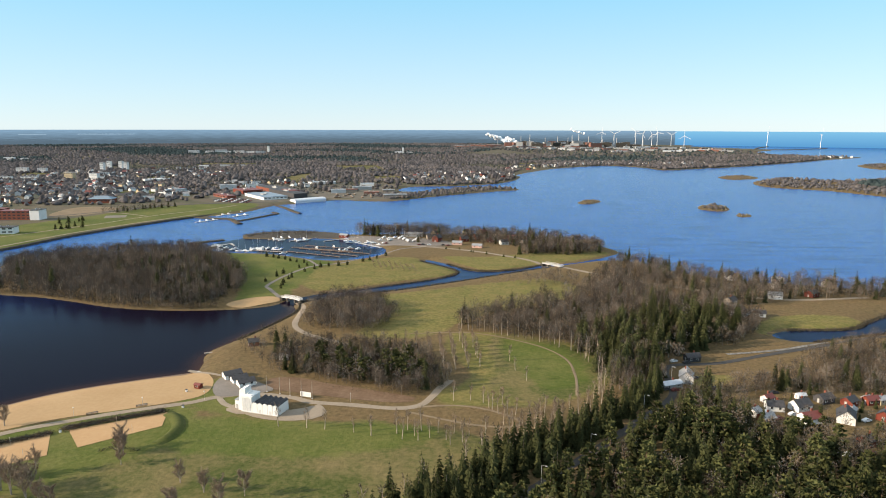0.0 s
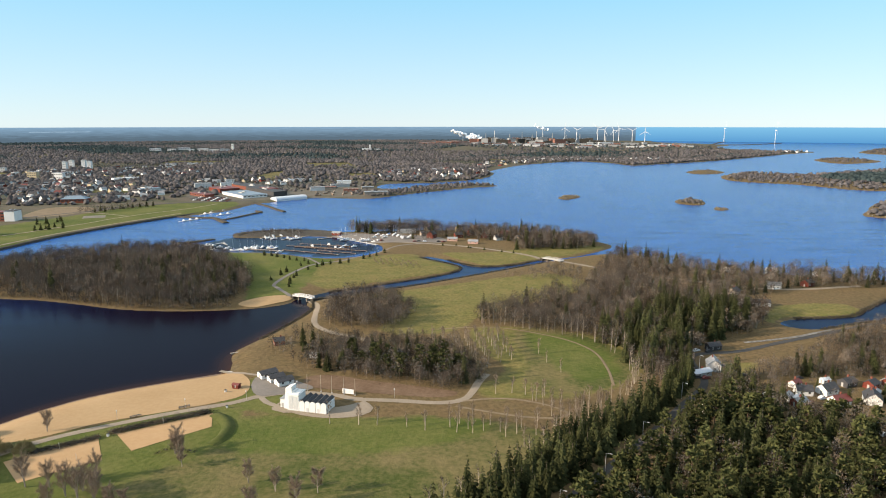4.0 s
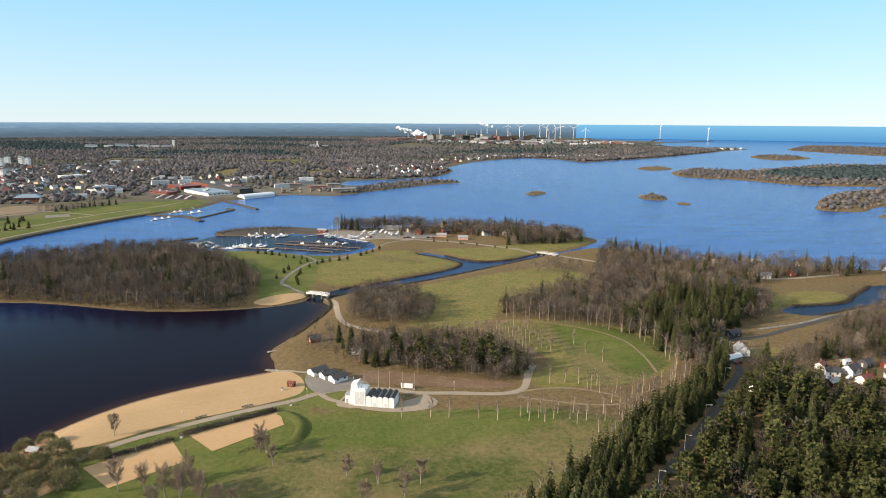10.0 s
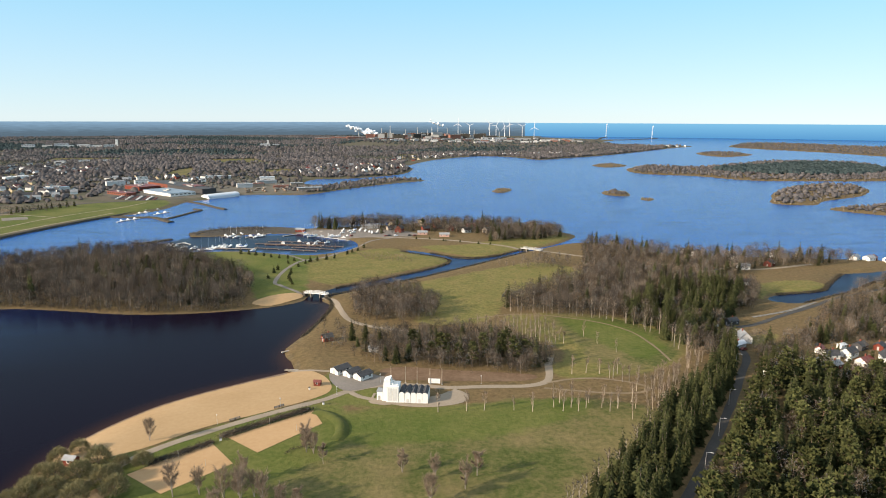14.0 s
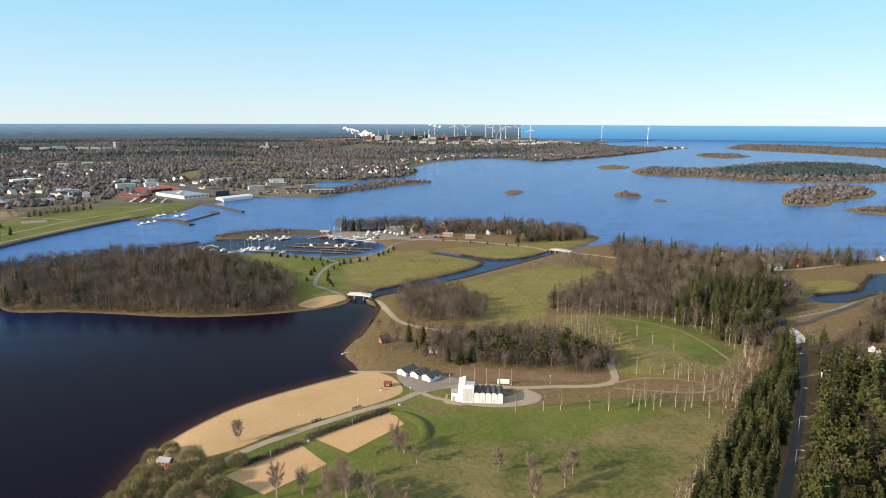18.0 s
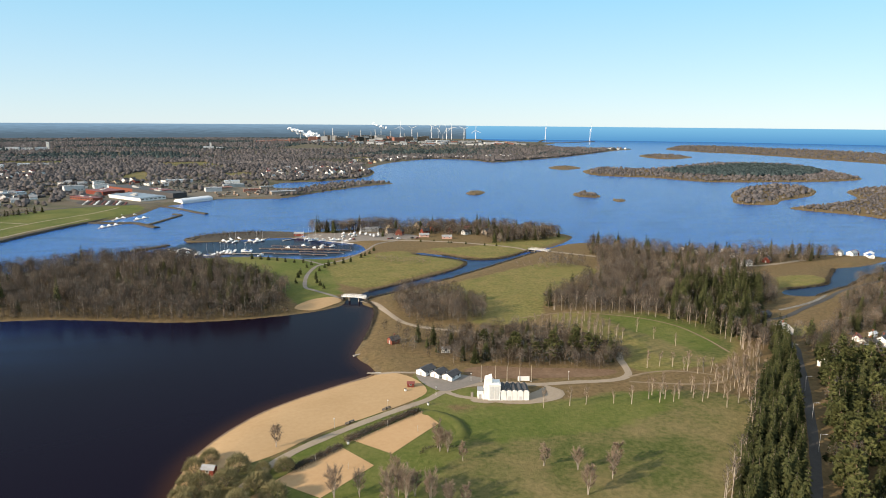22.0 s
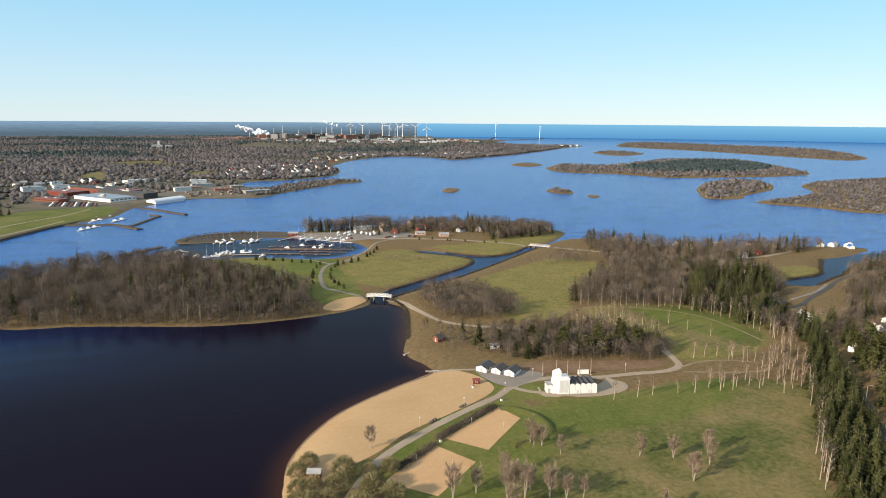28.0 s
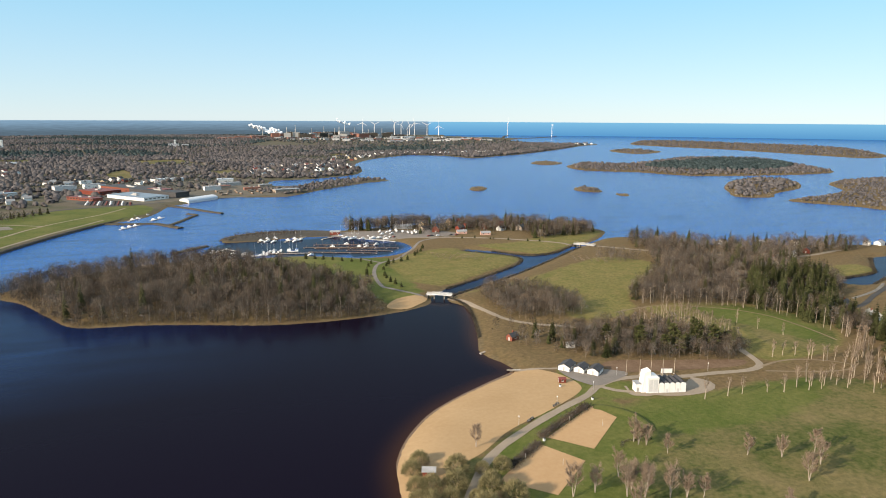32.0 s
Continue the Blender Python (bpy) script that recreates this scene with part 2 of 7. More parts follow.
M_FAR_REED = material("ochre_reeds", [(0.096, 0.084, 0.064), (0.150, 0.130, 0.098)], 3.0, 0.95, 0.0, 0.0, island=0.3, tint="tint", crown=1.0, rise=0.0)
M_PALE = material("pale_grey_paint", [(0.413, 0.420, 0.420), (0.495, 0.495, 0.495)], 1.0, 0.8, 0.0, 0.3)
M_PINK = material("faded_pink_boards", [(0.413, 0.247, 0.203), (0.480, 0.315, 0.262)], 1.0, 0.85, 0.0, 0.2)
M_TURF = material("mown_turf", [(0.036, 0.051, 0.012), (0.078, 0.081, 0.027)], 1.0, 0.95, 0.1, 0.1, big=6)
M_BLUE_ROOF = material("grey_blue_roof", [(0.120, 0.165, 0.210), (0.180, 0.232, 0.285)], 2.0, 0.6, 0.0, 0.3, big=15)
M_PALE_ROOF = material("pale_sheet_roof", [(0.413, 0.450, 0.495), (0.495, 0.525, 0.562)], 2.0, 0.5, 0.0, 0.4)
M_BANK = material("earth_and_stones", [(0.032, 0.028, 0.022), (0.086, 0.072, 0.050)], 2.0, 0.95, 0.1, 0.1)
M_RUST = material("rust_red_sheeting", [(0.165, 0.075, 0.056), (0.240, 0.120, 0.090)], 6.0, 0.8, 0.0, 0.2)
M_LOT = material("worn_asphalt", [(0.112, 0.101, 0.090), (0.180, 0.161, 0.143)], 1.0, 0.9, 0.01, 0.2, big=10)
M_YARD = material("trodden_yard", [(0.075, 0.070, 0.058), (0.135, 0.120, 0.096)], 3.0, 0.95, 0.0, 0.1, big=30)
M_WET_SAND = material("wet_sand", [(0.083, 0.045, 0.022), (0.154, 0.093, 0.048)], 1.5, 0.5, 0.0, 0.3)
M_RUBBLE = material("rubble_stones", [(0.070, 0.066, 0.060), (0.235, 0.225, 0.205)], 1.4, 0.95, 0.3, 0.1)
M_HEATH = material("brown_heath", [(0.086, 0.053, 0.032), (0.162, 0.112, 0.075)], 1.6, 0.95, 0.1, 0.1, big=8)


# ---- mesh helpers ----
def mesh_object(name, verts, faces, mats, parent=None, index=None, attrs=None, smooth=False):
    """One mesh object from arrays; faces is an (n, 3) or (n, 4) array, or a list of such arrays."""
    me = bpy.data.meshes.new(name)
    groups = faces if isinstance(faces, list) else [faces]
    groups = [np.asarray(g, np.int32) for g in groups if len(g)]
    loops = np.concatenate([g.ravel() for g in groups])
    counts = np.concatenate([np.full(len(g), g.shape[1], np.int32) for g in groups])
    me.vertices.add(len(verts))
    me.vertices.foreach_set("co", np.asarray(verts, np.float32).ravel())
    me.loops.add(len(loops))
    me.loops.foreach_set("vertex_index", loops)
    me.polygons.add(len(counts))
    me.polygons.foreach_set("loop_start", np.concatenate([[0], np.cumsum(counts)[:-1]]).astype(np.int32))
    for mt in mats if isinstance(mats, (list, tuple)) else [mats]:
        me.materials.append(mt)
    if index is not None:
        me.polygons.foreach_set("material_index", np.asarray(index, np.int32))
    me.polygons.foreach_set("use_smooth", np.full(len(counts), smooth))
    for key, values in (attrs or {}).items():
        flat = np.ndim(values) == 1
        a = me.attributes.new(key, "FLOAT" if flat else "FLOAT_VECTOR", "POINT")
        a.data.foreach_set("value" if flat else "vector", np.asarray(values, np.float32).ravel())
    me.update()
    me.validate()
    ob = new(name, me)
    if parent is not None:
        ob.parent = parent
    return ob


def smooth_line(points, step=4.0, closed=False):
    """A Catmull-Rom line through plan points, sampled about every step metres."""
    p = np.asarray(points, float)
    n = len(p)
    out = []
    for i in range(n if closed else n - 1):
        a, b, c, d = (p[(i + k) % n] if closed else p[min(max(i + k, 0), n - 1)] for k in (-1, 0, 1, 2))
        m = max(1, int(np.linalg.norm(c - b) / step))
        for u in np.arange(m) / m:
            out.append(0.5 * (2 * b + (c - a) * u + (2 * a - 5 * b + 4 * c - d) * u * u + (3 * b - a - 3 * c + d) * u ** 3))
    if not closed:
        out.append(p[-1])
    return np.array(out)


def inside(poly, x, y):
    p = np.asarray(poly, float)
    hit = np.zeros(np.shape(x), bool)
    for (x0, y0), (x1, y1) in zip(p, np.roll(p, -1, 0)):
        if y0 != y1:
            cross = ((y0 > y) != (y1 > y)) & (x < (x1 - x0) * (y - y0) / (y1 - y0) + x0)
            hit ^= cross
    return hit


def distance(poly, x, y, reach, closed=True):
    """Distance to a line, up to reach."""
    p = np.asarray(poly, float)
    d = np.full(np.shape(x), float(reach))
    ends = np.roll(p, -1, 0) if closed else p[1:]
    for (x0, y0), (x1, y1) in zip(p, ends):
        near = (x > min(x0, x1) - reach) & (x < max(x0, x1) + reach) & (y > min(y0, y1) - reach) & (y < max(y0, y1) + reach)
        if near.any():
            vx, vy = x1 - x0, y1 - y0
            u = np.clip(((x[near] - x0) * vx + (y[near] - y0) * vy) / (vx * vx + vy * vy + 1e-9), 0, 1)
            d[near] = np.minimum(d[near], np.hypot(x[near] - x0 - u * vx, y[near] - y0 - u * vy))
    return d


# ---- plan: the land in metres, water between ----
SOUTH_LAND = [(-700, -200), (-420, -60), (-300, 20), (-245, 90), (-225, 150), (-214, 200), (-209, 232), (-203, 253), (-192, 270), (-177, 285),
              (-159, 296), (-140, 305), (-122, 313), (-123, 329), (-126, 344), (-117, 365), (-105, 394), (-96, 424), (-99, 446), (-59, 470),
              (-15, 495), (72, 554), (88, 565), (145, 598), (175, 590), (190, 560), (230, 522), (290, 500), (340, 480), (373, 467), (387, 445)]
SOUTH_LAND_EAST = [(335, 430), (300, 428), (268, 404), (246, 388), (208, 386), (192, 377), (198, 367), (212, 364), (241, 374), (262, 380),
                   (307, 403), (365, 413), (420, 425), (520, 430), (700, 480), (900, 520), (2600, 500), (2600, -900), (-700, -900)]
NORTH_LAND = [(-109, 454), (-116, 440), (-137, 431), (-165, 428), (-193, 429), (-222, 435), (-257, 450), (-288, 462), (-323, 471), (-340, 500),
              (-360, 540), (-382, 567), (-374, 582), (-340, 612), (-300, 632), (-260, 640), (-229, 645), (-209, 632), (-161, 625), (-113, 598),
              (-81, 601), (-57, 626), (-62, 666), (-105, 708), (-130, 718), (-163, 718), (-195, 714), (-219, 720), (-204, 748), (-170, 755)]
NORTH_LAND_EAST = [(-130, 750), (-102, 742), (-46, 748), (26, 752), (92, 738), (140, 704), (162, 668), (168, 634), (124, 592), (87, 575), (53, 553),
                   (25, 553), (4, 581), (-14, 600), (-20, 593), (-4, 574), (10, 556), (11, 540), (-7, 521), (-49, 495), (-89, 473)]
TOWN_LAND = [(-4900, 700), (-1500, 120), (-800, 300), (-560, 470), (-470, 585), (-430, 640), (-407, 727), (-371, 810), (-340, 868), (-310, 902),
             (-282, 938), (-258, 1028), (-242, 1040), (-181, 1101), (-141, 1094), (-92, 1084), (-62, 1110), (-16, 1162), (87, 1253), (148, 1292),
             (112, 1335), (38, 1319), (-43, 1235), (-85, 1269), (-63, 1354), (28, 1375), (130, 1456), (185, 1613), (185, 1695), (274, 1881)]
TOWN_LAND_EAST = [(360, 1998), (512, 2117), (600, 2020), (625, 1900), (751, 1976), (911, 2074), (1142, 2264), (1468, 2555), (1664, 2703), (1690, 2770),
                  (1560, 2850), (1480, 3060), (1540, 3330), (1750, 3650), (1560, 4200), (1300, 5200), (-4900, 5200)]
ISLANDS = {
    "islet": [(382, 985), (395, 1025), (425, 1040), (428, 1000), (405, 962)],
    "skerry": [(402, 900), (414, 935), (425, 912)],
    "reef": [(216, 1072), (240, 1105), (258, 1090), (226, 1048)],
    "wooded": [(660, 1370), (698, 1500), (811, 1583), (873, 1516), (1012, 1569), (1287, 1700), (1456, 1600), (1374, 1403), (1208, 1145), (1060, 1104),
               (911, 1124), (791, 1166), (744, 1279)],
    "low": [(673, 1640), (757, 1700), (751, 1603), (671, 1560)],
    "strip": [(1322, 2150), (1492, 2260), (1470, 2040), (1278, 1940)],
    "outer": [(1878, 2723), (2353, 3100), (2504, 2575), (2511, 2107), (2092, 1613), (1825, 1486), (1822, 1693), (1858, 2118), (1805, 2470)],
    "west": [(671, 955), (790, 1045), (889, 1065), (881, 981), (782, 891), (669, 844), (613, 805), (568, 830), (610, 885)],
    "east": [(601, 762), (705, 787), (821, 836), (915, 932), (1075, 979), (1500, 1000), (2500, 1100), (2500, 700), (900, 560), (662, 606), (630, 680)],
}
LANDS = [smooth_line(SOUTH_LAND + SOUTH_LAND_EAST, 5, True), smooth_line(NORTH_LAND + NORTH_LAND_EAST, 5, True), smooth_line(TOWN_LAND + TOWN_LAND_EAST, 15, True)]
LANDS += [smooth_line(p, 10, True) for p in ISLANDS.values()]
LAKE = [(-109, 454), (-99, 446), (-60, 360), (-60, 200), (-700, -300), (-1200, 300), (-560, 500), (-400, 560), (-330, 520), (-260, 480), (-160, 440)]


def shore(x, y, reach=60.0):
    """Signed distance to the water's edge, positive on land."""
    s = np.full(np.shape(x), -float(reach))
    for p in LANDS:
        d = distance(p, x, y, reach)
        s = np.maximum(s, np.where(inside(p, x, y), d, -d))
    return s


def steps(*pieces):
    """Grid lines: (end, spacing) pieces from a start."""
    line = [pieces[0]]
    for end, gap in pieces[1:]:
        n = max(1, int(round((end - line[-1]) / gap)))
        line += list(np.linspace(line[-1], end, n + 1)[1:])
    return np.array(line)


GX = steps(-4900, (-1500, 50), (-700, 16), (-420, 6), (330, 3), (700, 8), (1500, 14), (2600, 30), (4900, 60))
GY = steps(-900, (-200, 60), (120, 10), (640, 3), (800, 5), (1300, 8), (2200, 18), (4900, 45))
gx, gy = np.meshgrid(GX, GY)
S = shore(gx.ravel(), gy.ravel()).reshape(gx.shape)


def rolling(x, y, size, seed=0.0):
    """Smooth random height, -1 to 1, cheap."""
    u, v = x / size + seed, y / size - seed * 1.7
    return (np.sin(u * 2.1 + 1.3 * np.sin(v * 1.7 + seed)) + np.sin(v * 2.3 + 1.1 * np.sin(u * 1.9 - seed)) + np.sin((u + v) * 1.3 + seed)) / 3


def land_height(x, y, s):
    """Height of the ground: a gentle rise from the water to about two metres, falling to the bed."""
    rise = np.clip(s / 14.0, -1.5, 1)
    z = np.where(rise > 0, 2.0 * rise * (2 - rise), 1.6 * rise)
    return z + np.clip(s / 30, 0, 1) * 0.15 * rolling(x, y, 22.0, 3.0)


gz = land_height(gx, gy, S)


def ground_z(x, y):
    """Height of the ground at plan points, from the grid."""
    x, y = np.atleast_1d(np.asarray(x, float)), np.atleast_1d(np.asarray(y, float))
    i = np.clip(np.searchsorted(GX, x) - 1, 0, len(GX) - 2)
    j = np.clip(np.searchsorted(GY, y) - 1, 0, len(GY) - 2)
    u, v = (x - GX[i]) / (GX[i + 1] - GX[i]), (y - GY[j]) / (GY[j + 1] - GY[j])
    return (gz[j, i] * (1 - u) + gz[j, i + 1] * u) * (1 - v) + (gz[j + 1, i] * (1 - u) + gz[j + 1, i + 1] * u) * v


def gz1(x, y):
    return float(ground_z(x, y)[0])


# ---- ground ----
FIELD = [(-107, 258), (-87, 256), (-57, 257), (-20, 254), (12, 243), (25, 228), (5, 205), (-42, 168), (-60, 130), (-110, 120), (-170, 150), (-176, 175), (-150, 200), (-128, 224)]
FAR_FIELDS = [[(-349, 1424), (-312, 1421), (-322, 1667), (-340, 1708), (-365, 1570)], [(-560, 1150), (-500, 1160), (-520, 1240), (-590, 1230)], [(-700, 1520), (-620, 1510), (-600, 1560), (-690, 1580)],
              [(-1050, 1600), (-960, 1590), (-950, 1680), (-1040, 1700)], [(-150, 1500), (-90, 1520), (-110, 1620), (-170, 1600)], [(-300, 1900), (-180, 1920), (-200, 2060), (-330, 2040)],
              [(-760, 2050), (-560, 2040), (-560, 2160), (-770, 2180)], [(-1600, 2500), (-1200, 2480), (-1180, 2640), (-1620, 2700)], [(-900, 2900), (-500, 2860), (-480, 3060), (-920, 3120)],
              [(250, 2080), (330, 2150), (300, 2240), (220, 2180)], [(760, 2080), (900, 2160), (880, 2210), (740, 2130)]]
MEADOW = [(-84, 455), (-35, 466), (37, 500), (80, 515), (102, 484), (92, 458), (24, 410), (-11, 366), (-49, 371), (-36, 421), (-55, 448)]
MARINA_GREEN = [(-205, 622), (-160, 612), (-98, 580), (-106, 550), (-111, 469), (-140, 440), (-151, 485), (-175, 560)]
CHANNEL_GREEN = [(-98, 568), (-60, 596), (-23, 598), (8, 552), (6, 534), (-50, 500), (-92, 478), (-112, 510)]
CRESCENT = [(10, 376), (68, 358), (86, 315), (70, 288), (45, 272), (5, 270), (-4, 284), (14, 305), (2, 345)]
ISLE_WOOD = [(-158, 443), (-172, 431), (-193, 430), (-222, 436.5), (-257, 451), (-288, 463), (-321, 472), (-338, 501), (-357, 540), (-377, 568), (-340, 606), (-295, 626), (-240, 628),
             (-200, 585), (-172, 540), (-152, 490)]
NEAR_GREEN = [(-105, 303), (-94, 296), (-88, 283), (-66, 262), (-108, 268), (-118, 285)]
TOWN_GREEN = [(-480, 575), (-440, 620), (-415, 730), (-380, 812), (-345, 870), (-300, 925), (-280, 975), (-290, 1030), (-340, 1040), (-420, 985), (-470, 880), (-520, 780), (-560, 700), (-560, 600)]
HARBOUR_GREEN = [(30, 556), (55, 558), (88, 578), (120, 594), (160, 632), (100, 630), (40, 605), (0, 606)]
RIVER_GREEN = [(184, 374), (190, 390), (211, 409), (237, 414), (256, 409), (262, 393), (237, 384), (214, 386), (202, 388), (192, 376)]
OPEN_LAWN = [(112, 300), (124, 308), (140, 306), (132, 296), (118, 291)]


def cover(polys, soft=6.0):
    w = np.zeros(gx.size)
    fx, fy = gx.ravel(), gy.ravel()
    for p in polys:
        p = smooth_line(p, 6, True)
        d = distance(p, fx, fy, soft)
        w = np.maximum(w, np.clip(0.5 + np.where(inside(p, fx, fy), d, -d) / (2 * soft), 0, 1))
    return w


LAWN = [(30, 372), (62, 358), (84, 316), (72, 292), (48, 276), (22, 286), (26, 318)]
COURT_GREEN = [(-160, 252), (-120, 270), (-103, 264), (-103, 235), (-118, 220), (-140, 200), (-165, 196), (-190, 205), (-180, 235)]
WILLOW_GREEN = [(-215, 180), (-207, 240), (-192, 250), (-176, 240), (-183, 215), (-198, 180)]
GREEN = cover([FIELD, COURT_GREEN, WILLOW_GREEN, NEAR_GREEN, MARINA_GREEN, TOWN_GREEN, LAWN] + FAR_FIELDS)
DRY = cover([MEADOW, CHANNEL_GREEN, CRESCENT, HARBOUR_GREEN, RIVER_GREEN, OPEN_LAWN])
FRESH = cover([TOWN_GREEN, MARINA_GREEN, NEAR_GREEN, COURT_GREEN, [(-107, 258), (-57, 256), (-20, 252), (0, 243), (-40, 226), (-90, 228), (-112, 238)],
               [(34, 362), (60, 350), (72, 318), (64, 296), (46, 292), (34, 330)]], 9.0)
BUILT = cover([LANDS[2]], 20.0)
BANK = np.clip(1 - np.abs(S.ravel() - 1.2) / 2.4, 0, 1)


def ground_material():
    m = bpy.data.materials.new("ground_cover")
    m.use_nodes = True
    t, b = m.node_tree, m.node_tree.nodes["Principled BSDF"]
    geo = t.nodes.new("ShaderNodeNewGeometry")

    def noise_at(size, det=5.0):
        n = t.nodes.new("ShaderNodeTexNoise")
        n.inputs["Scale"].default_value = 1.0 / size
        n.inputs["Detail"].default_value = det
        n.inputs["Roughness"].default_value = 0.65
        t.links.new(geo.outputs["Position"], n.inputs["Vector"])
        return n.outputs["Fac"]

    def ramp(value, *stops):
        r = t.nodes.new("ShaderNodeValToRGB")
        while len(r.color_ramp.elements) < len(stops):
            r.color_ramp.elements.new(0.5)
        for e, (at, c) in zip(r.color_ramp.elements, stops):
            e.position, e.color = at, (*c, 1)
        t.links.new(value, r.inputs[0])
        return r.outputs[0]

    def mix(fac, a, c):
        n = t.nodes.new("ShaderNodeMix")
        n.data_type = "RGBA"
        t.links.new(fac, n.inputs["Factor"])
        t.links.new(a, n.inputs["A"])
        t.links.new(c, n.inputs["B"])
        return n.outputs["Result"]

    def mask(name, grain):
        at = t.nodes.new("ShaderNodeAttribute")
        at.attribute_name = name
        add = t.nodes.new("ShaderNodeMath")
        add.operation = "MULTIPLY_ADD"
        add.inputs[1].default_value = 0.9
        t.links.new(grain, add.inputs[0])
        t.links.new(at.outputs["Fac"], add.inputs[2])
        r = t.nodes.new("ShaderNodeMapRange")
        r.inputs[1].default_value, r.inputs[2].default_value = 0.82, 1.08
        t.links.new(add.outputs[0], r.inputs[0])
        return r.outputs[0]

    patches, fine, broad = noise_at(11, 6), noise_at(2.2, 8), noise_at(45, 6)
    floor = mix(patches, ramp(fine, (0.3, (0.076, 0.049, 0.026)), (0.7, (0.158, 0.106, 0.056))), ramp(fine, (0.3, (0.063, 0.053, 0.022)), (0.7, (0.135, 0.102, 0.048))))
    dry = mix(broad, ramp(fine, (0.37, (0.076, 0.074, 0.020)), (0.62, (0.190, 0.158, 0.060))), ramp(patches, (0.35, (0.066, 0.080, 0.018)), (0.65, (0.150, 0.116, 0.046))))
    lush = mix(patches, ramp(fine, (0.37, (0.040, 0.052, 0.012)), (0.62, (0.138, 0.118, 0.048))), ramp(broad, (0.4, (0.036, 0.055, 0.011)), (0.56, (0.152, 0.116, 0.057))))
    bank = ramp(fine, (0.3, (0.066, 0.050, 0.028)), (0.7, (0.140, 0.106, 0.058)))
    paved = mix(patches, ramp(fine, (0.3, (0.060, 0.053, 0.042)), (0.7, (0.112, 0.096, 0.074))), ramp(broad, (0.4, (0.046, 0.058, 0.022)), (0.6, (0.105, 0.086, 0.060))))
    col = mix(mask("built", patches), floor, paved)
    col = mix(mask("dry", patches), col, dry)
    col = mix(mask("green", patches), col, lush)
    fresh = mix(patches, ramp(fine, (0.35, (0.052, 0.068, 0.013)), (0.66, (0.112, 0.116, 0.034))), ramp(broad, (0.4, (0.046, 0.070, 0.012)), (0.62, (0.118, 0.112, 0.038))))
    col = mix(mask("fresh", patches), col, fresh)
    col = mix(mask("bank", patches), col, bank)
    t.links.new(col, b.inputs["Base Color"])
    b.inputs["Roughness"].default_value = 0.95
    b.inputs["Specular IOR Level"].default_value = 0.1
    bp = t.nodes.new("ShaderNodeBump")
    bp.inputs["Distance"].default_value = 0.35
    t.links.new(fine, bp.inputs["Height"])
    t.links.new(bp.outputs[0], b.inputs["Normal"])
    return m


nx, ny = len(GX), len(GY)
cells = (np.arange(ny - 1)[:, None] * nx + np.arange(nx - 1)).ravel()
quads = np.stack([cells, cells + 1, cells + nx + 1, cells + nx], 1)
ground = mesh_object("ground", np.stack([gx, gy, gz], -1).reshape(-1, 3), quads, ground_material(), attrs={"built": BUILT, "fresh": FRESH, "green": GREEN, "dry": DRY, "bank": BANK}, smooth=True)
tagged(ground, "flat coastal land with spring grass and brown undergrowth", "ground", kind="structure")

fine_x, fine_y = steps(-4900, (-900, 200), (-260, 12), (-90, 4), (700, 12), (4900, 200)), steps(-900, (-300, 100), (100, 12), (440, 5), (1300, 12), (4900, 200))
wx, wy = np.meshgrid(fine_x, fine_y)
lake_line = smooth_line(LAKE, 10, True)
ld = distance(lake_line, wx.ravel(), wy.ravel(), 120)
ld = np.where(inside(lake_line, wx.ravel(), wy.ravel()), -ld, ld)
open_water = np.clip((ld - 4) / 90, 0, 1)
# the lake is ruffled in its western reach, painted bluer for reflected sky, and calm under the beach
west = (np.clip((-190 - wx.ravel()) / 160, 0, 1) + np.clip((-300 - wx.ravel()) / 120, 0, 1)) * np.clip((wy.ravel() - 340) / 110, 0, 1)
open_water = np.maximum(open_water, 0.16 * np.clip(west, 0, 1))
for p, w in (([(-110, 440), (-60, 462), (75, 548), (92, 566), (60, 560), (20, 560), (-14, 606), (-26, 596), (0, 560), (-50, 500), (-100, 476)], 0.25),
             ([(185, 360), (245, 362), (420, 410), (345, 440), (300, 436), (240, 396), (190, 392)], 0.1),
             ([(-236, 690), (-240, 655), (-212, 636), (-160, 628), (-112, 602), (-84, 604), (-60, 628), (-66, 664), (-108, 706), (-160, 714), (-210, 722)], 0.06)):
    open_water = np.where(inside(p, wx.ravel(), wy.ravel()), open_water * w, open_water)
beach_d = distance(smooth_line([(-225, 150), (-214, 200), (-209, 232), (-203, 253), (-192, 270), (-177, 285), (-159, 296), (-140, 305), (-122, 313), (-124, 336), (-117, 365), (-105, 394), (-96, 424)], 5),
                   wx.ravel(), wy.ravel(), 40, False)
shoal = np.clip(1 - beach_d / 13, 0, 1) ** 2 * 0.45
cells = (np.arange(len(fine_y) - 1)[:, None] * len(fine_x) + np.arange(len(fine_x) - 1)).ravel()
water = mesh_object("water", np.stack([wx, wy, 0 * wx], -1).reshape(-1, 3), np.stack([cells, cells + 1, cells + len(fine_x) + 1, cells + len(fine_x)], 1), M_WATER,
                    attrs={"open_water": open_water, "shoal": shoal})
tagged(water, "wind-rippled blue bay and dark calm lake water", "water", kind="structure")

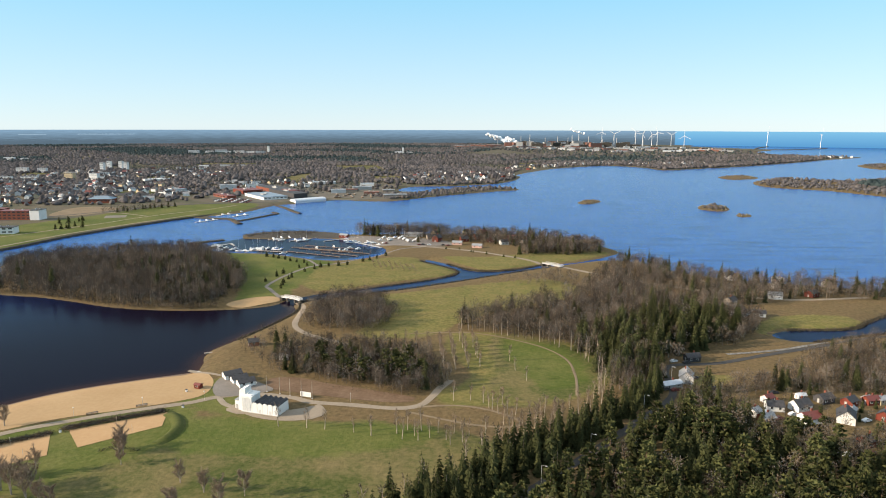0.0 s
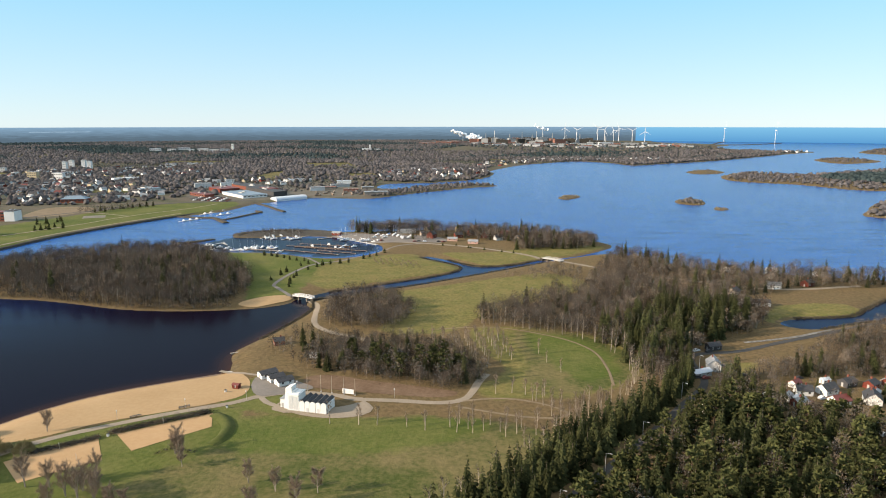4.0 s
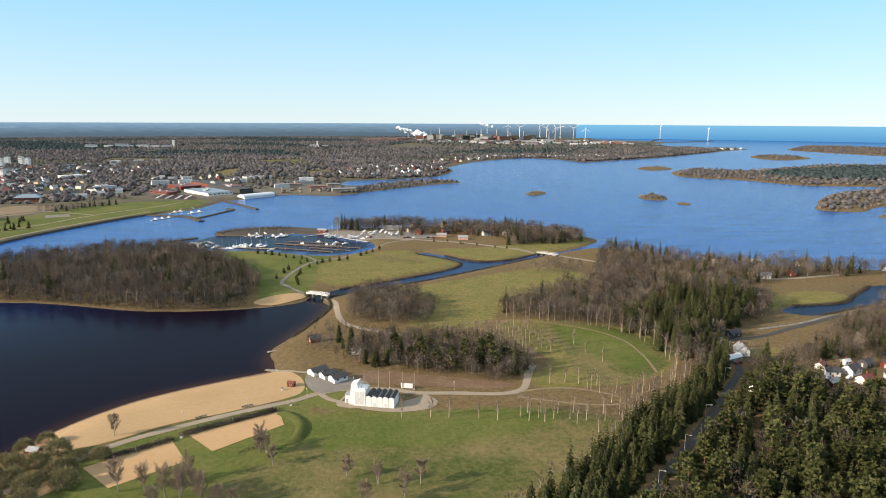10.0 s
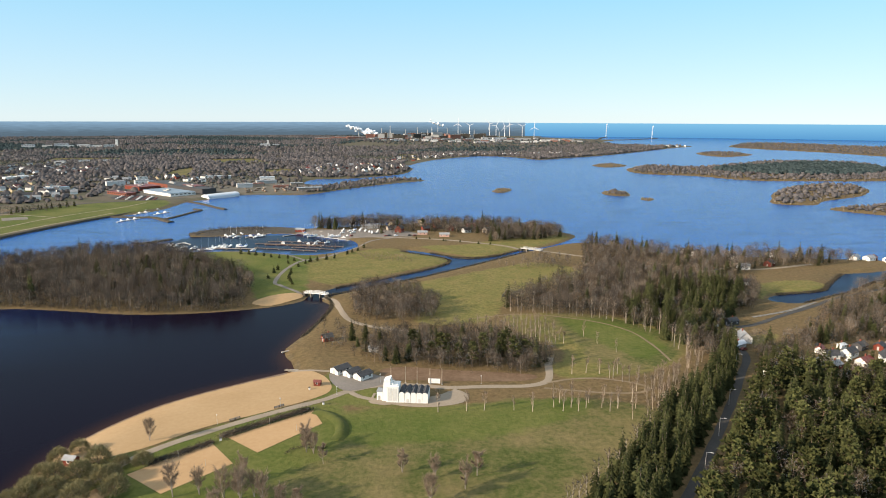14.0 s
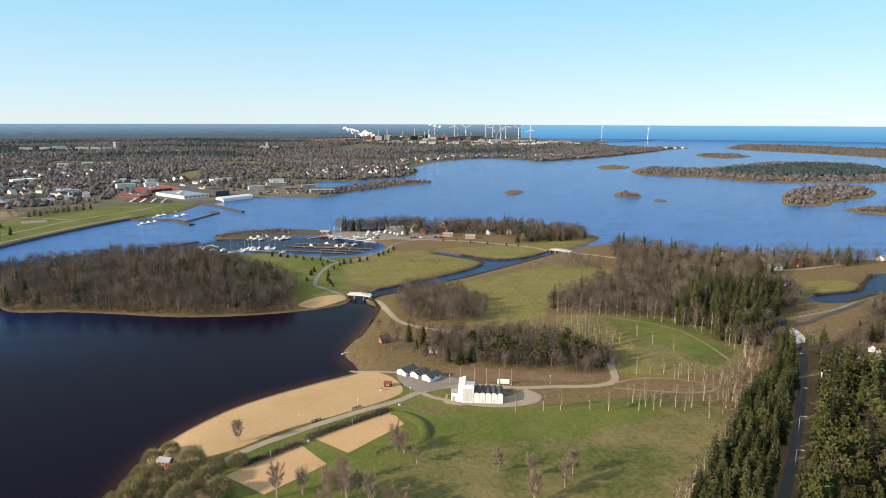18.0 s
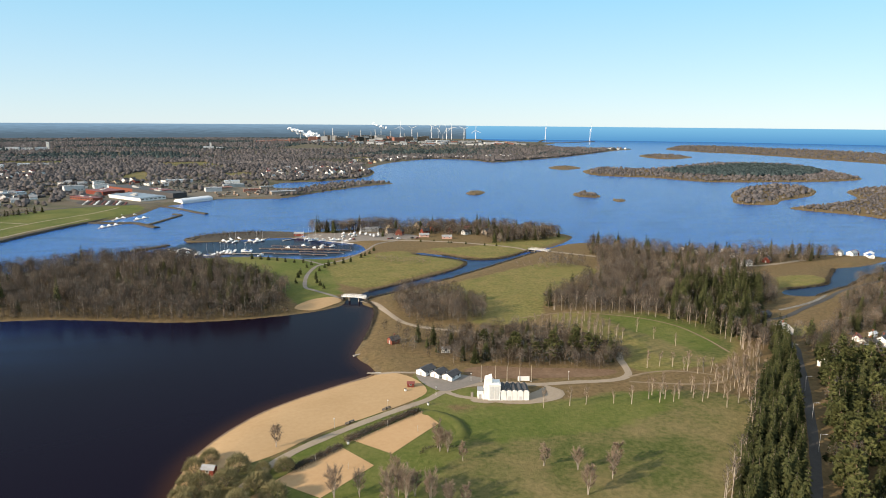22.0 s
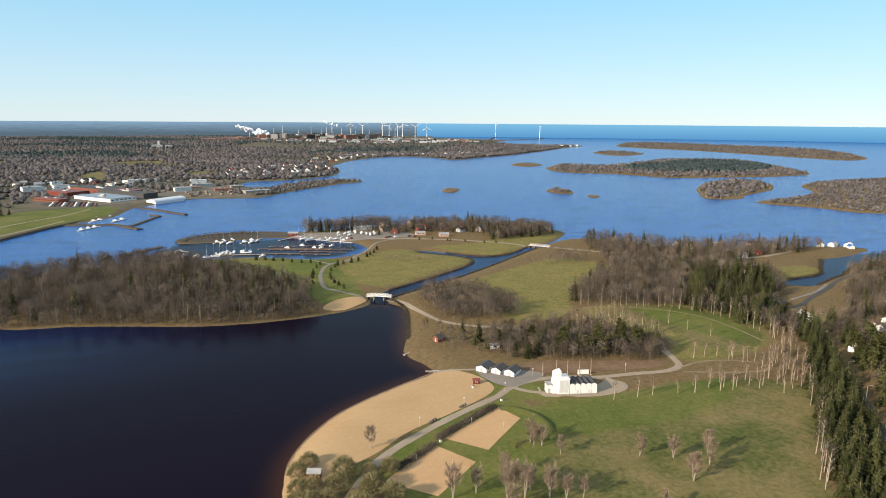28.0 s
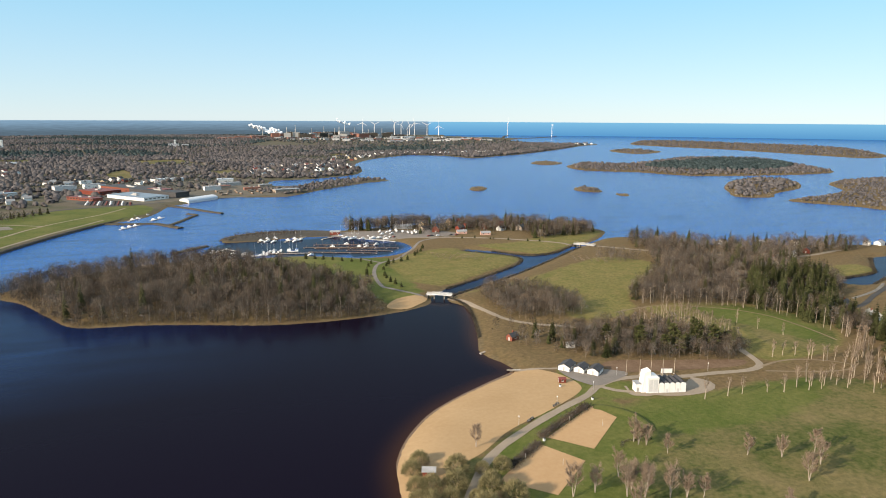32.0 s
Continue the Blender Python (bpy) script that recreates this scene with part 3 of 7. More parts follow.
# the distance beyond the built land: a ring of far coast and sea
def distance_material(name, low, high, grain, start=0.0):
    """Glowing distance with haze painted in: paler towards the horizon, with faint bands of woods or swell."""
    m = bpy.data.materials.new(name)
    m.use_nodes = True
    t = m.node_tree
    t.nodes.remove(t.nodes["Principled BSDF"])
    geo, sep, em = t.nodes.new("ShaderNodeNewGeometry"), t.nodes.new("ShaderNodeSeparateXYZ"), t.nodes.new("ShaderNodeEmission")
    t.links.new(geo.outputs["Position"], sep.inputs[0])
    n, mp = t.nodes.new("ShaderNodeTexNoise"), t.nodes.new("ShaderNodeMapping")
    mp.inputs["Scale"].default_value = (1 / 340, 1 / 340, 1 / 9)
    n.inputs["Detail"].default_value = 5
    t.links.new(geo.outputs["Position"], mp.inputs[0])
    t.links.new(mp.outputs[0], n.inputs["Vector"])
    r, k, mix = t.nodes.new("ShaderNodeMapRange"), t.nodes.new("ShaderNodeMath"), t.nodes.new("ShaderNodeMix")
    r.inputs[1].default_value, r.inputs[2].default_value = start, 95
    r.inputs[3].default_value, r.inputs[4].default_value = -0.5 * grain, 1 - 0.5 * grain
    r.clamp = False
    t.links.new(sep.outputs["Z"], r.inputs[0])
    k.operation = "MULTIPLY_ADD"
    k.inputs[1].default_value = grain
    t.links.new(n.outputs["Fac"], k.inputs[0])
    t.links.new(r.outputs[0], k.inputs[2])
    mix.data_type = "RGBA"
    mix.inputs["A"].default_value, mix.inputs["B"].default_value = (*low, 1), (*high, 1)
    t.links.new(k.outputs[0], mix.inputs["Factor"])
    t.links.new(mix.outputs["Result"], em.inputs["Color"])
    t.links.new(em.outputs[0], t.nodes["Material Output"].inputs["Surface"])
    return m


# haze goes into these glowing colours: bluer and paler with height
M_FAR_LAND = distance_material("far_forest_haze", (0.058, 0.086, 0.112), (0.135, 0.215, 0.295), 1.1, 25.0)
M_FAR_SEA = distance_material("far_sea_haze", (0.058, 0.180, 0.34), (0.120, 0.29, 0.43), 0.10)


def ring(name, a0, a1, r, z0, z1, mat, label):
    a = np.radians(np.linspace(a0, a1, 90))
    v = np.concatenate([np.stack([-138 + r * np.cos(a), 20 + r * np.sin(a), 0 * a + z], 1) for z in (z0, z1)])
    n = len(a)
    f = np.stack([np.arange(n - 1), np.arange(1, n), np.arange(1, n) + n, np.arange(n - 1) + n], 1)
    return tagged(mesh_object(name, v, f, mat), label, "backdrop", kind="structure")


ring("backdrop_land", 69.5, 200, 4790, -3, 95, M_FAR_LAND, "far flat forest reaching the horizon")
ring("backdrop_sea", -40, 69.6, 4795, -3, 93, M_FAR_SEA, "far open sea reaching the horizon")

M_FAR_LAKE = distance_material("far_lake_glow", (0.22, 0.30, 0.37), (0.27, 0.36, 0.43), 0.3)
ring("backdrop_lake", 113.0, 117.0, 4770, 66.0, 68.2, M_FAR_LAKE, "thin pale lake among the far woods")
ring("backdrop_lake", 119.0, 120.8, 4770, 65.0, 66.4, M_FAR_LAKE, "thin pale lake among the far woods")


def ribbon(name, line, width, mat, label, category, lift=0.06, kind="structure"):
    p = smooth_line(line, 3)
    d = np.gradient(p, axis=0)
    nrm = np.stack([-d[:, 1], d[:, 0]], 1) / (np.linalg.norm(d, axis=1)[:, None] + 1e-9)
    w = np.asarray(width if np.ndim(width) else np.full(len(p), width)) / 2
    w = w * (1 + 0.06 * np.sin(np.arange(len(p)) * 0.9))
    rows = [p + nrm * (w * k)[:, None] for k in (-1, -0.33, 0.33, 1)]
    v = np.concatenate([np.column_stack([r, np.maximum(ground_z(r[:, 0], r[:, 1]), 0.4 if lift else 0.03) + lift - (0.05 if i in (0, 3) else 0)]) for i, r in enumerate(rows)])
    n = len(p)
    f = np.concatenate([np.stack([np.arange(n - 1) + k * n, np.arange(1, n) + k * n, np.arange(1, n) + (k + 1) * n, np.arange(n - 1) + (k + 1) * n], 1) for k in range(3)])
    f = f[:, ::-1]
    return tagged(mesh_object(name, v, f, mat), label, category, kind=kind)



# ---- beach, courts and roads ----
def drape(name, outline, mat, label, category, lift=0.1, step=3.0, smooth=True, kind="structure", gap=6.0):
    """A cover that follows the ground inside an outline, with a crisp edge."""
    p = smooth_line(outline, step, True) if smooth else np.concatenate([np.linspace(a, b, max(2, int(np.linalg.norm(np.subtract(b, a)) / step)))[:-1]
                                                                        for a, b in zip(np.asarray(outline, float), np.roll(np.asarray(outline, float), -1, 0))])
    xs, ys = np.meshgrid(np.arange(p[:, 0].min(), p[:, 0].max(), gap), np.arange(p[:, 1].min(), p[:, 1].max(), gap))
    q = np.stack([xs.ravel(), ys.ravel()], 1)
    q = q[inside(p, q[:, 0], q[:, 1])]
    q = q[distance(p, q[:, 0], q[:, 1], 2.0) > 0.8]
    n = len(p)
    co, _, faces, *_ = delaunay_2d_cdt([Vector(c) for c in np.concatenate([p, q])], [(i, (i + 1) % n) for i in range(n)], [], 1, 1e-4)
    v = np.array([(c.x, c.y) for c in co])
    v = np.column_stack([v, ground_z(v[:, 0], v[:, 1]) + lift])
    f = np.array([t for t in faces if len(t) == 3])
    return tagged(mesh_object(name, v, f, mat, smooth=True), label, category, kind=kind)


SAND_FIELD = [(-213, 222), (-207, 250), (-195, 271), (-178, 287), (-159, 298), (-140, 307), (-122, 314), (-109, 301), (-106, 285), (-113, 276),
              (-136, 265), (-157, 257), (-175, 245), (-190, 238), (-198, 226)]
drape("beach", SAND_FIELD, M_SAND, "pale raked sand beach by the lake", "beach", 0.1, 2.0, gap=2.5)
drape("sand_court", [(-115, 263), (-112, 250), (-136, 232), (-147, 246)], M_COURT, "rectangular orange sand court sunk in grass", "sand court", 0.12, smooth=False)
drape("sand_court", [(-153, 244), (-144, 226), (-165, 211), (-178, 226)], M_COURT, "rectangular orange sand court sunk in grass", "sand court", 0.12, smooth=False)
drape("sand_strip", [(-180, 221), (-186, 219), (-191, 213), (-200, 200), (-194, 200), (-182, 212)], M_SAND, "narrow strip of trodden sand under willows", "sand", 0.12)
drape("sand_spit", [(-146, 437), (-135, 452), (-119, 457), (-113, 452), (-118, 443), (-134, 433)], M_SAND, "small sandy spit beside the footbridge", "sand", 0.3)
ribbon("wet_sand", [(-213.5, 222), (-208.5, 234), (-203, 254), (-192, 271), (-177, 286), (-159, 297), (-140, 306), (-123, 313.5)], 3.4, M_WET_SAND, "brown wet sand at the water's edge", "sand", 0.0)
BEACH_ROAD = [(-230, 140), (-208, 195), (-185, 229), (-170, 244), (-149, 256), (-127, 266), (-110, 273), (-99, 280), (-84, 283), (-66, 279), (-57, 274),
              (-38, 271), (-20, 268), (-10, 271), (-5, 280), (-1, 291), (4, 300)]
ribbon("road", BEACH_ROAD, 3.6, M_GRAVEL, "light gravel road past the beach", "road", 0.14)
ribbon("path", [(-99, 280), (-95, 273), (-86, 266.5), (-78, 260.5), (-66, 256.5), (-54, 258), (-50, 264), (-54, 271)], 2.6, M_GRAVEL, "gravel drive round the white building", "path", 0.17)
ribbon("path", [(-88, 275), (-90, 270), (-87, 266)], 1.2, M_GRAVEL, "narrow foot path to the white building", "path", 0.2)
drape("yard", [(-92, 268), (-86, 262), (-78, 262), (-66, 257.5), (-52, 259), (-50, 267), (-56, 270), (-64, 266)], M_GRAVEL, "gravel yard round the white building", "pavement", 0.11)
ribbon("path", [(-100, 446), (-93, 432), (-92, 418), (-89, 388), (-79, 372), (-66, 362), (-52, 352)], 3.6, M_GRAVEL, "gravel path to the footbridge", "path", 0.14)
ribbon("path", [(-126, 316), (-108, 306), (-98, 304)], 2.2, M_GRAVEL, "pale paved path to the bath houses", "path", 0.2)
drape("parking_lot", [(-104, 306), (-95, 303), (-84, 295), (-77, 287), (-92, 281), (-101, 281), (-106, 294)], M_LOT, "worn asphalt lot by the bath houses", "pavement", 0.2)
drape("heath_strip", [(-80, 290), (-66, 285), (-38, 277), (-18, 274), (-12, 279), (-30, 287), (-52, 295), (-70, 303), (-82, 301)], M_HEATH, "strip of orange-brown bare heath along the path", "ground", 0.1)
EAST_ROAD = [(-60, 120), (2, 176), (52, 226), (81, 257), (103, 283), (112, 318), (140, 324), (170, 337), (204, 350), (244, 368), (330, 385)]
ribbon("road", EAST_ROAD, 3.6, M_ASPHALT, "asphalt road through the spruces", "road", 0.14)
ribbon("path", [(60, 282), (64, 307), (63, 332), (48, 355), (16, 374), (-20, 372)], 1.3, M_SOIL, "bare earth track round the crescent lawn", "path", 0.12)
ribbon("path", [(-12, 269), (2, 271), (14, 269), (26, 262), (32, 254), (26, 250), (12, 252), (-2, 258), (-14, 264)], 1.6, M_SOIL, "bare earth loop beside the young trees", "path", 0.12)
ribbon("path", [(-114, 455), (-128, 480), (-132, 490), (-127, 522), (-118, 549), (-108, 564), (-88, 577), (-64, 612), (-37, 648), (2, 660)], 3.0, M_LOT, "gravel path lined with young spruces", "path", 0.14)
ribbon("path", [(-108, 564), (-125, 594), (-157, 616), (-198, 622)], 2.6, M_LOT, "gravel path along the marina", "path", 0.14)
ribbon("road", [(-45, 668), (-1, 650), (33, 631), (66, 602), (90, 573), (102, 560), (131, 526), (160, 500), (200, 470), (236, 452), (300, 458)], 4.5, M_GRAVEL, "pale road over the channel bridge", "road", 0.14)
drape("boat_yard", [(-112, 700), (-60, 668), (-20, 662), (10, 668), (-5, 700), (-50, 715), (-100, 722)], M_LOT, "gravel boat yard of the marina", "pavement", 0.12)


# ---- building blocks ----
class Mesh:
    """Gathers triangles with a material index."""

    def __init__(self):
        self.v, self.f, self.m, self.n = [], [], [], 0

    def add(self, v, f, m=0):
        self.v.append(np.asarray(v, float))
        self.f.append(np.asarray(f, int) + self.n)
        self.m.append(np.full(len(f), m))
        self.n += len(v)
        return self

    def arrays(self):
        return np.concatenate(self.v), np.concatenate(self.f), np.concatenate(self.m)


def loft(rings, cap=True):
    """Closed rings of equal length joined into a skin."""
    r = np.asarray(rings, float)
    k, n = r.shape[:2]
    i = np.arange(n)
    j = (i + 1) % n
    f = []
    for s in range(k - 1):
        f += [np.stack([i + s * n, j + s * n, j + (s + 1) * n], 1), np.stack([i + s * n, j + (s + 1) * n, i + (s + 1) * n], 1)]
    if cap:
        q = np.arange(1, n - 1)
        f += [np.stack([0 * q, q + 1, q], 1), np.stack([0 * q, q, q + 1], 1) + (k - 1) * n]
    return r.reshape(-1, 3), np.concatenate(f)


def slab(outline, z0, z1):
    """An upright prism over a plan outline."""
    p = np.asarray(outline, float)
    return loft([np.column_stack([p, np.full(len(p), z)]) for z in (z0, z1)])


def box(x0, x1, y0, y1, z0, z1, bevel=0.0):
    if not bevel:
        return slab([(x0, y0), (x1, y0), (x1, y1), (x0, y1)], z0, z1)
    b = bevel
    p = [(x0 + b, y0), (x1 - b, y0), (x1, y0 + b), (x1, y1 - b), (x1 - b, y1), (x0 + b, y1), (x0, y1 - b), (x0, y0 + b)]
    c = np.mean(p, 0)
    s = np.asarray(p) - c
    return loft([np.column_stack([np.asarray(p), np.full(8, z0)]), np.column_stack([np.asarray(p), np.full(8, z1 - b)]), np.column_stack([c + s * 0.97, np.full(8, z1)])])


def tube(a, b, ra, rb, n=5):
    a, b = np.asarray(a, float), np.asarray(b, float)
    d = (b - a) / (np.linalg.norm(b - a) + 1e-9)
    u = np.cross(d, (0.3, 0.9, 0.1))
    u /= np.linalg.norm(u)
    w = np.cross(d, u)
    ang = np.arange(n) * 2 * np.pi / n
    c = np.cos(ang)[:, None] * u + np.sin(ang)[:, None] * w
    v = np.concatenate([a + c * ra, b + c * rb])
    i = np.arange(n)
    j = (i + 1) % n
    return v, np.concatenate([np.stack([i, j, j + n], 1), np.stack([i, j + n, i + n], 1)])


def join(*pieces):
    m = Mesh()
    for v, f in pieces:
        m.add(v, f)
    v, f, _ = m.arrays()
    return v, f


def part(name, piece, mat, parent, label=""):
    return tagged(mesh_object(name, piece[0], piece[1], mat, parent), label)


def thing(name, label, category, group=""):
    return tagged(new(name), label, category, group)


def put(ob, x, y, turn=0.0, z=None, lift=0.0, size=1.0):
    ob.matrix_basis = pose(x, y, (gz1(x, y) if z is None else z) + lift, 0, 0, turn) @ Matrix.Diagonal((size, size, size, 1))
    return ob


def spot(x, y, turn=0.0, z=None):
    return pose(x, y, gz1(x, y) if z is None else z, 0, 0, turn)


# ---- trees ----
def bare_tree(rng, h=11.0, spread=3.0, twigs=150, limbs=9, base=0.3, width=0.07, up=0.75, thick=0.16, stems=1, reach=0.62, limb=0.34):
    """A leafless broadleaf tree: tapered trunk, limbs, many fine twigs. Material 0 wood, 1 twigs."""
    m = Mesh()
    tips = []
    for s in range(stems):
        lean = rng.normal(0, 0.03, 2) if stems == 1 else 0.09 * np.array([math.cos(s * 2.2), math.sin(s * 2.2)]) + rng.normal(0, 0.03, 2)
        top = np.array([lean[0] * h, lean[1] * h, h * rng.uniform(0.74, 0.86)])
        mid = top * 0.5 + np.array([*rng.normal(0, 0.12, 2), 0])
        a5 = np.arange(5) * 1.2566
        m.add(*loft([c + np.stack([np.cos(a5) * w, np.sin(a5) * w, 0 * a5], 1) for c, w in (((0, 0, -0.3), thick), (mid, thick * 0.6), (top, 0.03))]), 0)
        for k in range(limbs):
            u = base + (0.92 - base) * (k + rng.random()) / limbs
            o = top * u
            a = k * 2.4 + rng.normal(0, 0.4)
            out = spread * (1.1 - 0.9 * max(0.0, u - 0.6)) * rng.uniform(0.65, 1.05)
            e = o + np.array([math.cos(a) * out, math.sin(a) * out, out * up * rng.uniform(0.7, 1.5)])
            m.add(*tube(o, e, thick * limb, 0.02, 3), 2)
            tips.append((o, e))
        tips.append((top * 0.6, top))
    n = twigs
    pick = rng.integers(0, len(tips), n)
    o, e = np.array([t[0] for t in tips])[pick], np.array([t[1] for t in tips])[pick]
    s = rng.uniform(0.35, 1.05, n)[:, None]
    p = o + (e - o) * s
    d = rng.normal(0, 0.8, (n, 3)) + (e - o) / (np.linalg.norm(e - o, axis=1)[:, None] + 1e-9) * 0.8 + np.array([0, 0, 0.35])
    d /= np.linalg.norm(d, axis=1)[:, None]
    ln = rng.uniform(0.5, 1.0, n)[:, None] * spread * reach
    side = np.cross(d, rng.normal(0, 1, (n, 3)))
    side /= np.linalg.norm(side, axis=1)[:, None]
    w = width * rng.uniform(0.6, 1.5, n)[:, None]
    v = np.stack([p - side * w, p + side * w, p + d * ln], 1).reshape(-1, 3)
    m.add(v, np.arange(3 * n).reshape(-1, 3), 1)
    return m.arrays()


def wood_tree(rng, h=11.0, r=3.4, twigs=215, base=0.12):
    """A leafless tree of a dense wood: slim trunk, rising limbs and a domed crown of fine twigs."""
    m = Mesh()
    top = np.array([*rng.normal(0, 0.3, 2), h * 0.8])
    m.add(*tube((0, 0, -0.3), top, 0.15, 0.03, 3), 0)
    for k in range(3):
        a = k * 2.1 + rng.normal(0, 0.3)
        m.add(*tube(top * 0.4, (math.cos(a) * r * 0.55, math.sin(a) * r * 0.55, h * 0.72), 0.06, 0.02, 3), 2)
    n = twigs
    d = rng.normal(0, 1, (n, 3))
    d[:, 2] += 0.25
    d /= np.linalg.norm(d, axis=1)[:, None]
    lump = 1 + 0.18 * np.sin(d[:, 0] * 5 + r * 9) * np.sin(d[:, 1] * 5 + h * 7)
    mid, tall = h * (base + 0.95) / 2, h * (0.95 - base) / 2
    p = np.array([0, 0, mid]) + d * np.array([r, r, tall]) * (rng.uniform(0.12, 1.0, n) ** 0.45 * lump)[:, None]
    g = d * 0.8 + rng.normal(0, 0.7, (n, 3)) + np.array([0, 0, 0.15])
    g /= np.linalg.norm(g, axis=1)[:, None]
    s = np.cross(g, rng.normal(0, 1, (n, 3)))
    s /= np.linalg.norm(s, axis=1)[:, None]
    w, ln = rng.uniform(0.16, 0.34, n)[:, None], rng.uniform(0.9, 1.7, n)[:, None]
    m.add(np.stack([p - s * w, p + s * w, p + g * ln], 1).reshape(-1, 3), np.arange(3 * n).reshape(-1, 3), 1)
    return m.arrays()


def conifer(rng, h=14.0, r=2.3, tiers=11, boughs=8, low=0.08, droop=0.35, power=0.8):
    """A spruce: a trunk and drooping tiers of ragged boughs. Material 0 wood, 1 needles."""
    m = Mesh()
    m.add(*tube((0, 0, -0.3), (0, 0, h * 0.96), 0.17, 0.03), 0)
    for k in range(tiers):
        u = low + (0.97 - low) * (k / tiers) ** 0.92
        z = u * h
        reach = r * (1 - u) ** power * rng.uniform(0.85, 1.1) + 0.2
        for q in range(boughs if u < 0.7 else boughs - 3):
            a = q * 2 * np.pi / boughs + k * 0.9 + rng.normal(0, 0.2)
            ln = reach * rng.uniform(0.65, 1.2)
            wd = ln * rng.uniform(0.28, 0.45)
            c, s = math.cos(a), math.sin(a)
            zz = z + rng.normal(0, 0.15)
            drop = ln * rng.uniform(0.4, 1.3) * droop
            v = [(0.05 * c, 0.05 * s, zz + 0.25 * ln), (c * ln * 0.62 - s * wd, s * ln * 0.62 + c * wd, zz - drop * 0.75),
                 (c * ln, s * ln, zz - drop), (c * ln * 0.62 + s * wd, s * ln * 0.62 - c * wd, zz - drop * 0.75), (c * ln * 0.55, s * ln * 0.55, zz + 0.12 * ln)]
            m.add(v, [(0, 1, 4), (4, 1, 2), (4, 2, 3), (0, 4, 3)], 1)
    m.add([(0.12, 0, h * 0.9), (-0.06, 0.1, h * 0.9), (-0.06, -0.1, h * 0.9), (0, 0, h + 0.2)], [(0, 1, 3), (1, 2, 3), (2, 0, 3)], 1)
    return m.arrays()


def pine(rng, h=12.0, r=2.4, clumps=16, tufts=9):
    """A Scots pine: a bare lower trunk under rounded needle clumps."""
    m = Mesh()
    m.add(*tube((0, 0, -0.3), (0, 0, h * 0.9), 0.18, 0.05), 0)
    for k in range(clumps):
        u = 0.3 + 0.66 * k / clumps
        a, out = k * 2.4, r * math.sin(min(1.0, (1.02 - u) * 1.9) * 1.5) * rng.uniform(0.35, 0.95)
        c = np.array([math.cos(a) * out, math.sin(a) * out, h * u + rng.normal(0, 0.2)])
        m.add(*tube((0, 0, c[2] - 0.5), c, 0.05, 0.02, 3), 2)
        for q in range(tufts):
            d = rng.normal(0, 1, 3)
            d[2] = abs(d[2]) * 0.7
            d /= np.linalg.norm(d)
            o = c + d * rng.uniform(0.1, 0.5)
            s = np.cross(d, rng.normal(0, 1, 3))
            s /= np.linalg.norm(s)
            m.add([o - s * 0.55, o + s * 0.55, o + d * 1.2], [(0, 1, 2)], 1)
    return m.arrays()


def bush(rng, h=4.2, r=2.6, twigs=420, width=0.07, trunk=0.35):
    """A round many-stemmed willow crown of fine upright shoots."""
    m = Mesh()
    for s in range(5):
        a = s * 1.26
        m.add(*tube((0, 0, -0.2), (math.cos(a) * r * 0.45, math.sin(a) * r * 0.45, h * 0.6), 0.12, 0.04, 4), 0 if s == 0 else 2)
    d = rng.normal(0, 1, (twigs, 3))
    d[:, 2] = np.abs(d[:, 2]) * 0.9 + 0.05
    d /= np.linalg.norm(d, axis=1)[:, None]
    rad = rng.uniform(0.45, 1.0, twigs)[:, None] ** 0.5 * rng.uniform(0.82, 1.08, twigs)[:, None]
    p = d * rad * np.array([r, r, h * 0.8]) + np.array([0, 0, h * 0.18])
    g = d + rng.normal(0, 0.5, (twigs, 3)) + np.array([0, 0, 0.3])
    g /= np.linalg.norm(g, axis=1)[:, None]
    s = np.cross(g, rng.normal(0, 1, (twigs, 3)))
    s /= np.linalg.norm(s, axis=1)[:, None]
    w = width * rng.uniform(0.7, 1.6, twigs)[:, None]
    ln = rng.uniform(0.4, 0.9, twigs)[:, None]
    v = np.stack([p - s * w, p + s * w, p + g * ln], 1).reshape(-1, 3)
    m.add(v, np.arange(3 * twigs).reshape(-1, 3), 1)
    return m.arrays()


def clump(rng, h=9.0, r=5.0):
    """A far tree crown: an uneven dome with a ragged foot."""
    m = Mesh()
    rings = []
    for u, w in ((0.0, 0.7), (0.3, 1.0), (0.68, 0.78), (0.93, 0.34)):
        a = np.arange(6) * 1.047 + rng.uniform(-0.25, 0.25, 6)
        q = r * w * rng.uniform(0.72, 1.15, 6)
        rings.append(np.stack([np.cos(a) * q, np.sin(a) * q, h * (u + rng.uniform(-0.09, 0.09, 6))], 1))
    m.add(*loft(rings), 1)
    return m.arrays()


def scatter(rng, poly, gap, keep=None, jitter=0.45, away=()):
    """Points about gap metres apart inside an outline, clear of the lines given as (line, distance)."""
    p = smooth_line(poly, 6, True)
    x0, y0 = p.min(0)
    x1, y1 = p.max(0)
    xs, ys = np.meshgrid(np.arange(x0, x1, gap), np.arange(y0, y1, gap))
    xs = xs + (np.arange(xs.shape[0]) % 2)[:, None] * gap / 2
    pts = np.stack([xs.ravel(), ys.ravel()], 1) + rng.uniform(-jitter, jitter, (xs.size, 2)) * gap
    pts = pts[inside(p, pts[:, 0], pts[:, 1])]
    for line, d in away:
        pts = pts[distance(line, pts[:, 0], pts[:, 1], d + 1, False) > d]
    if keep is not None:
        pts = pts[keep(pts[:, 0], pts[:, 1])]
    return pts


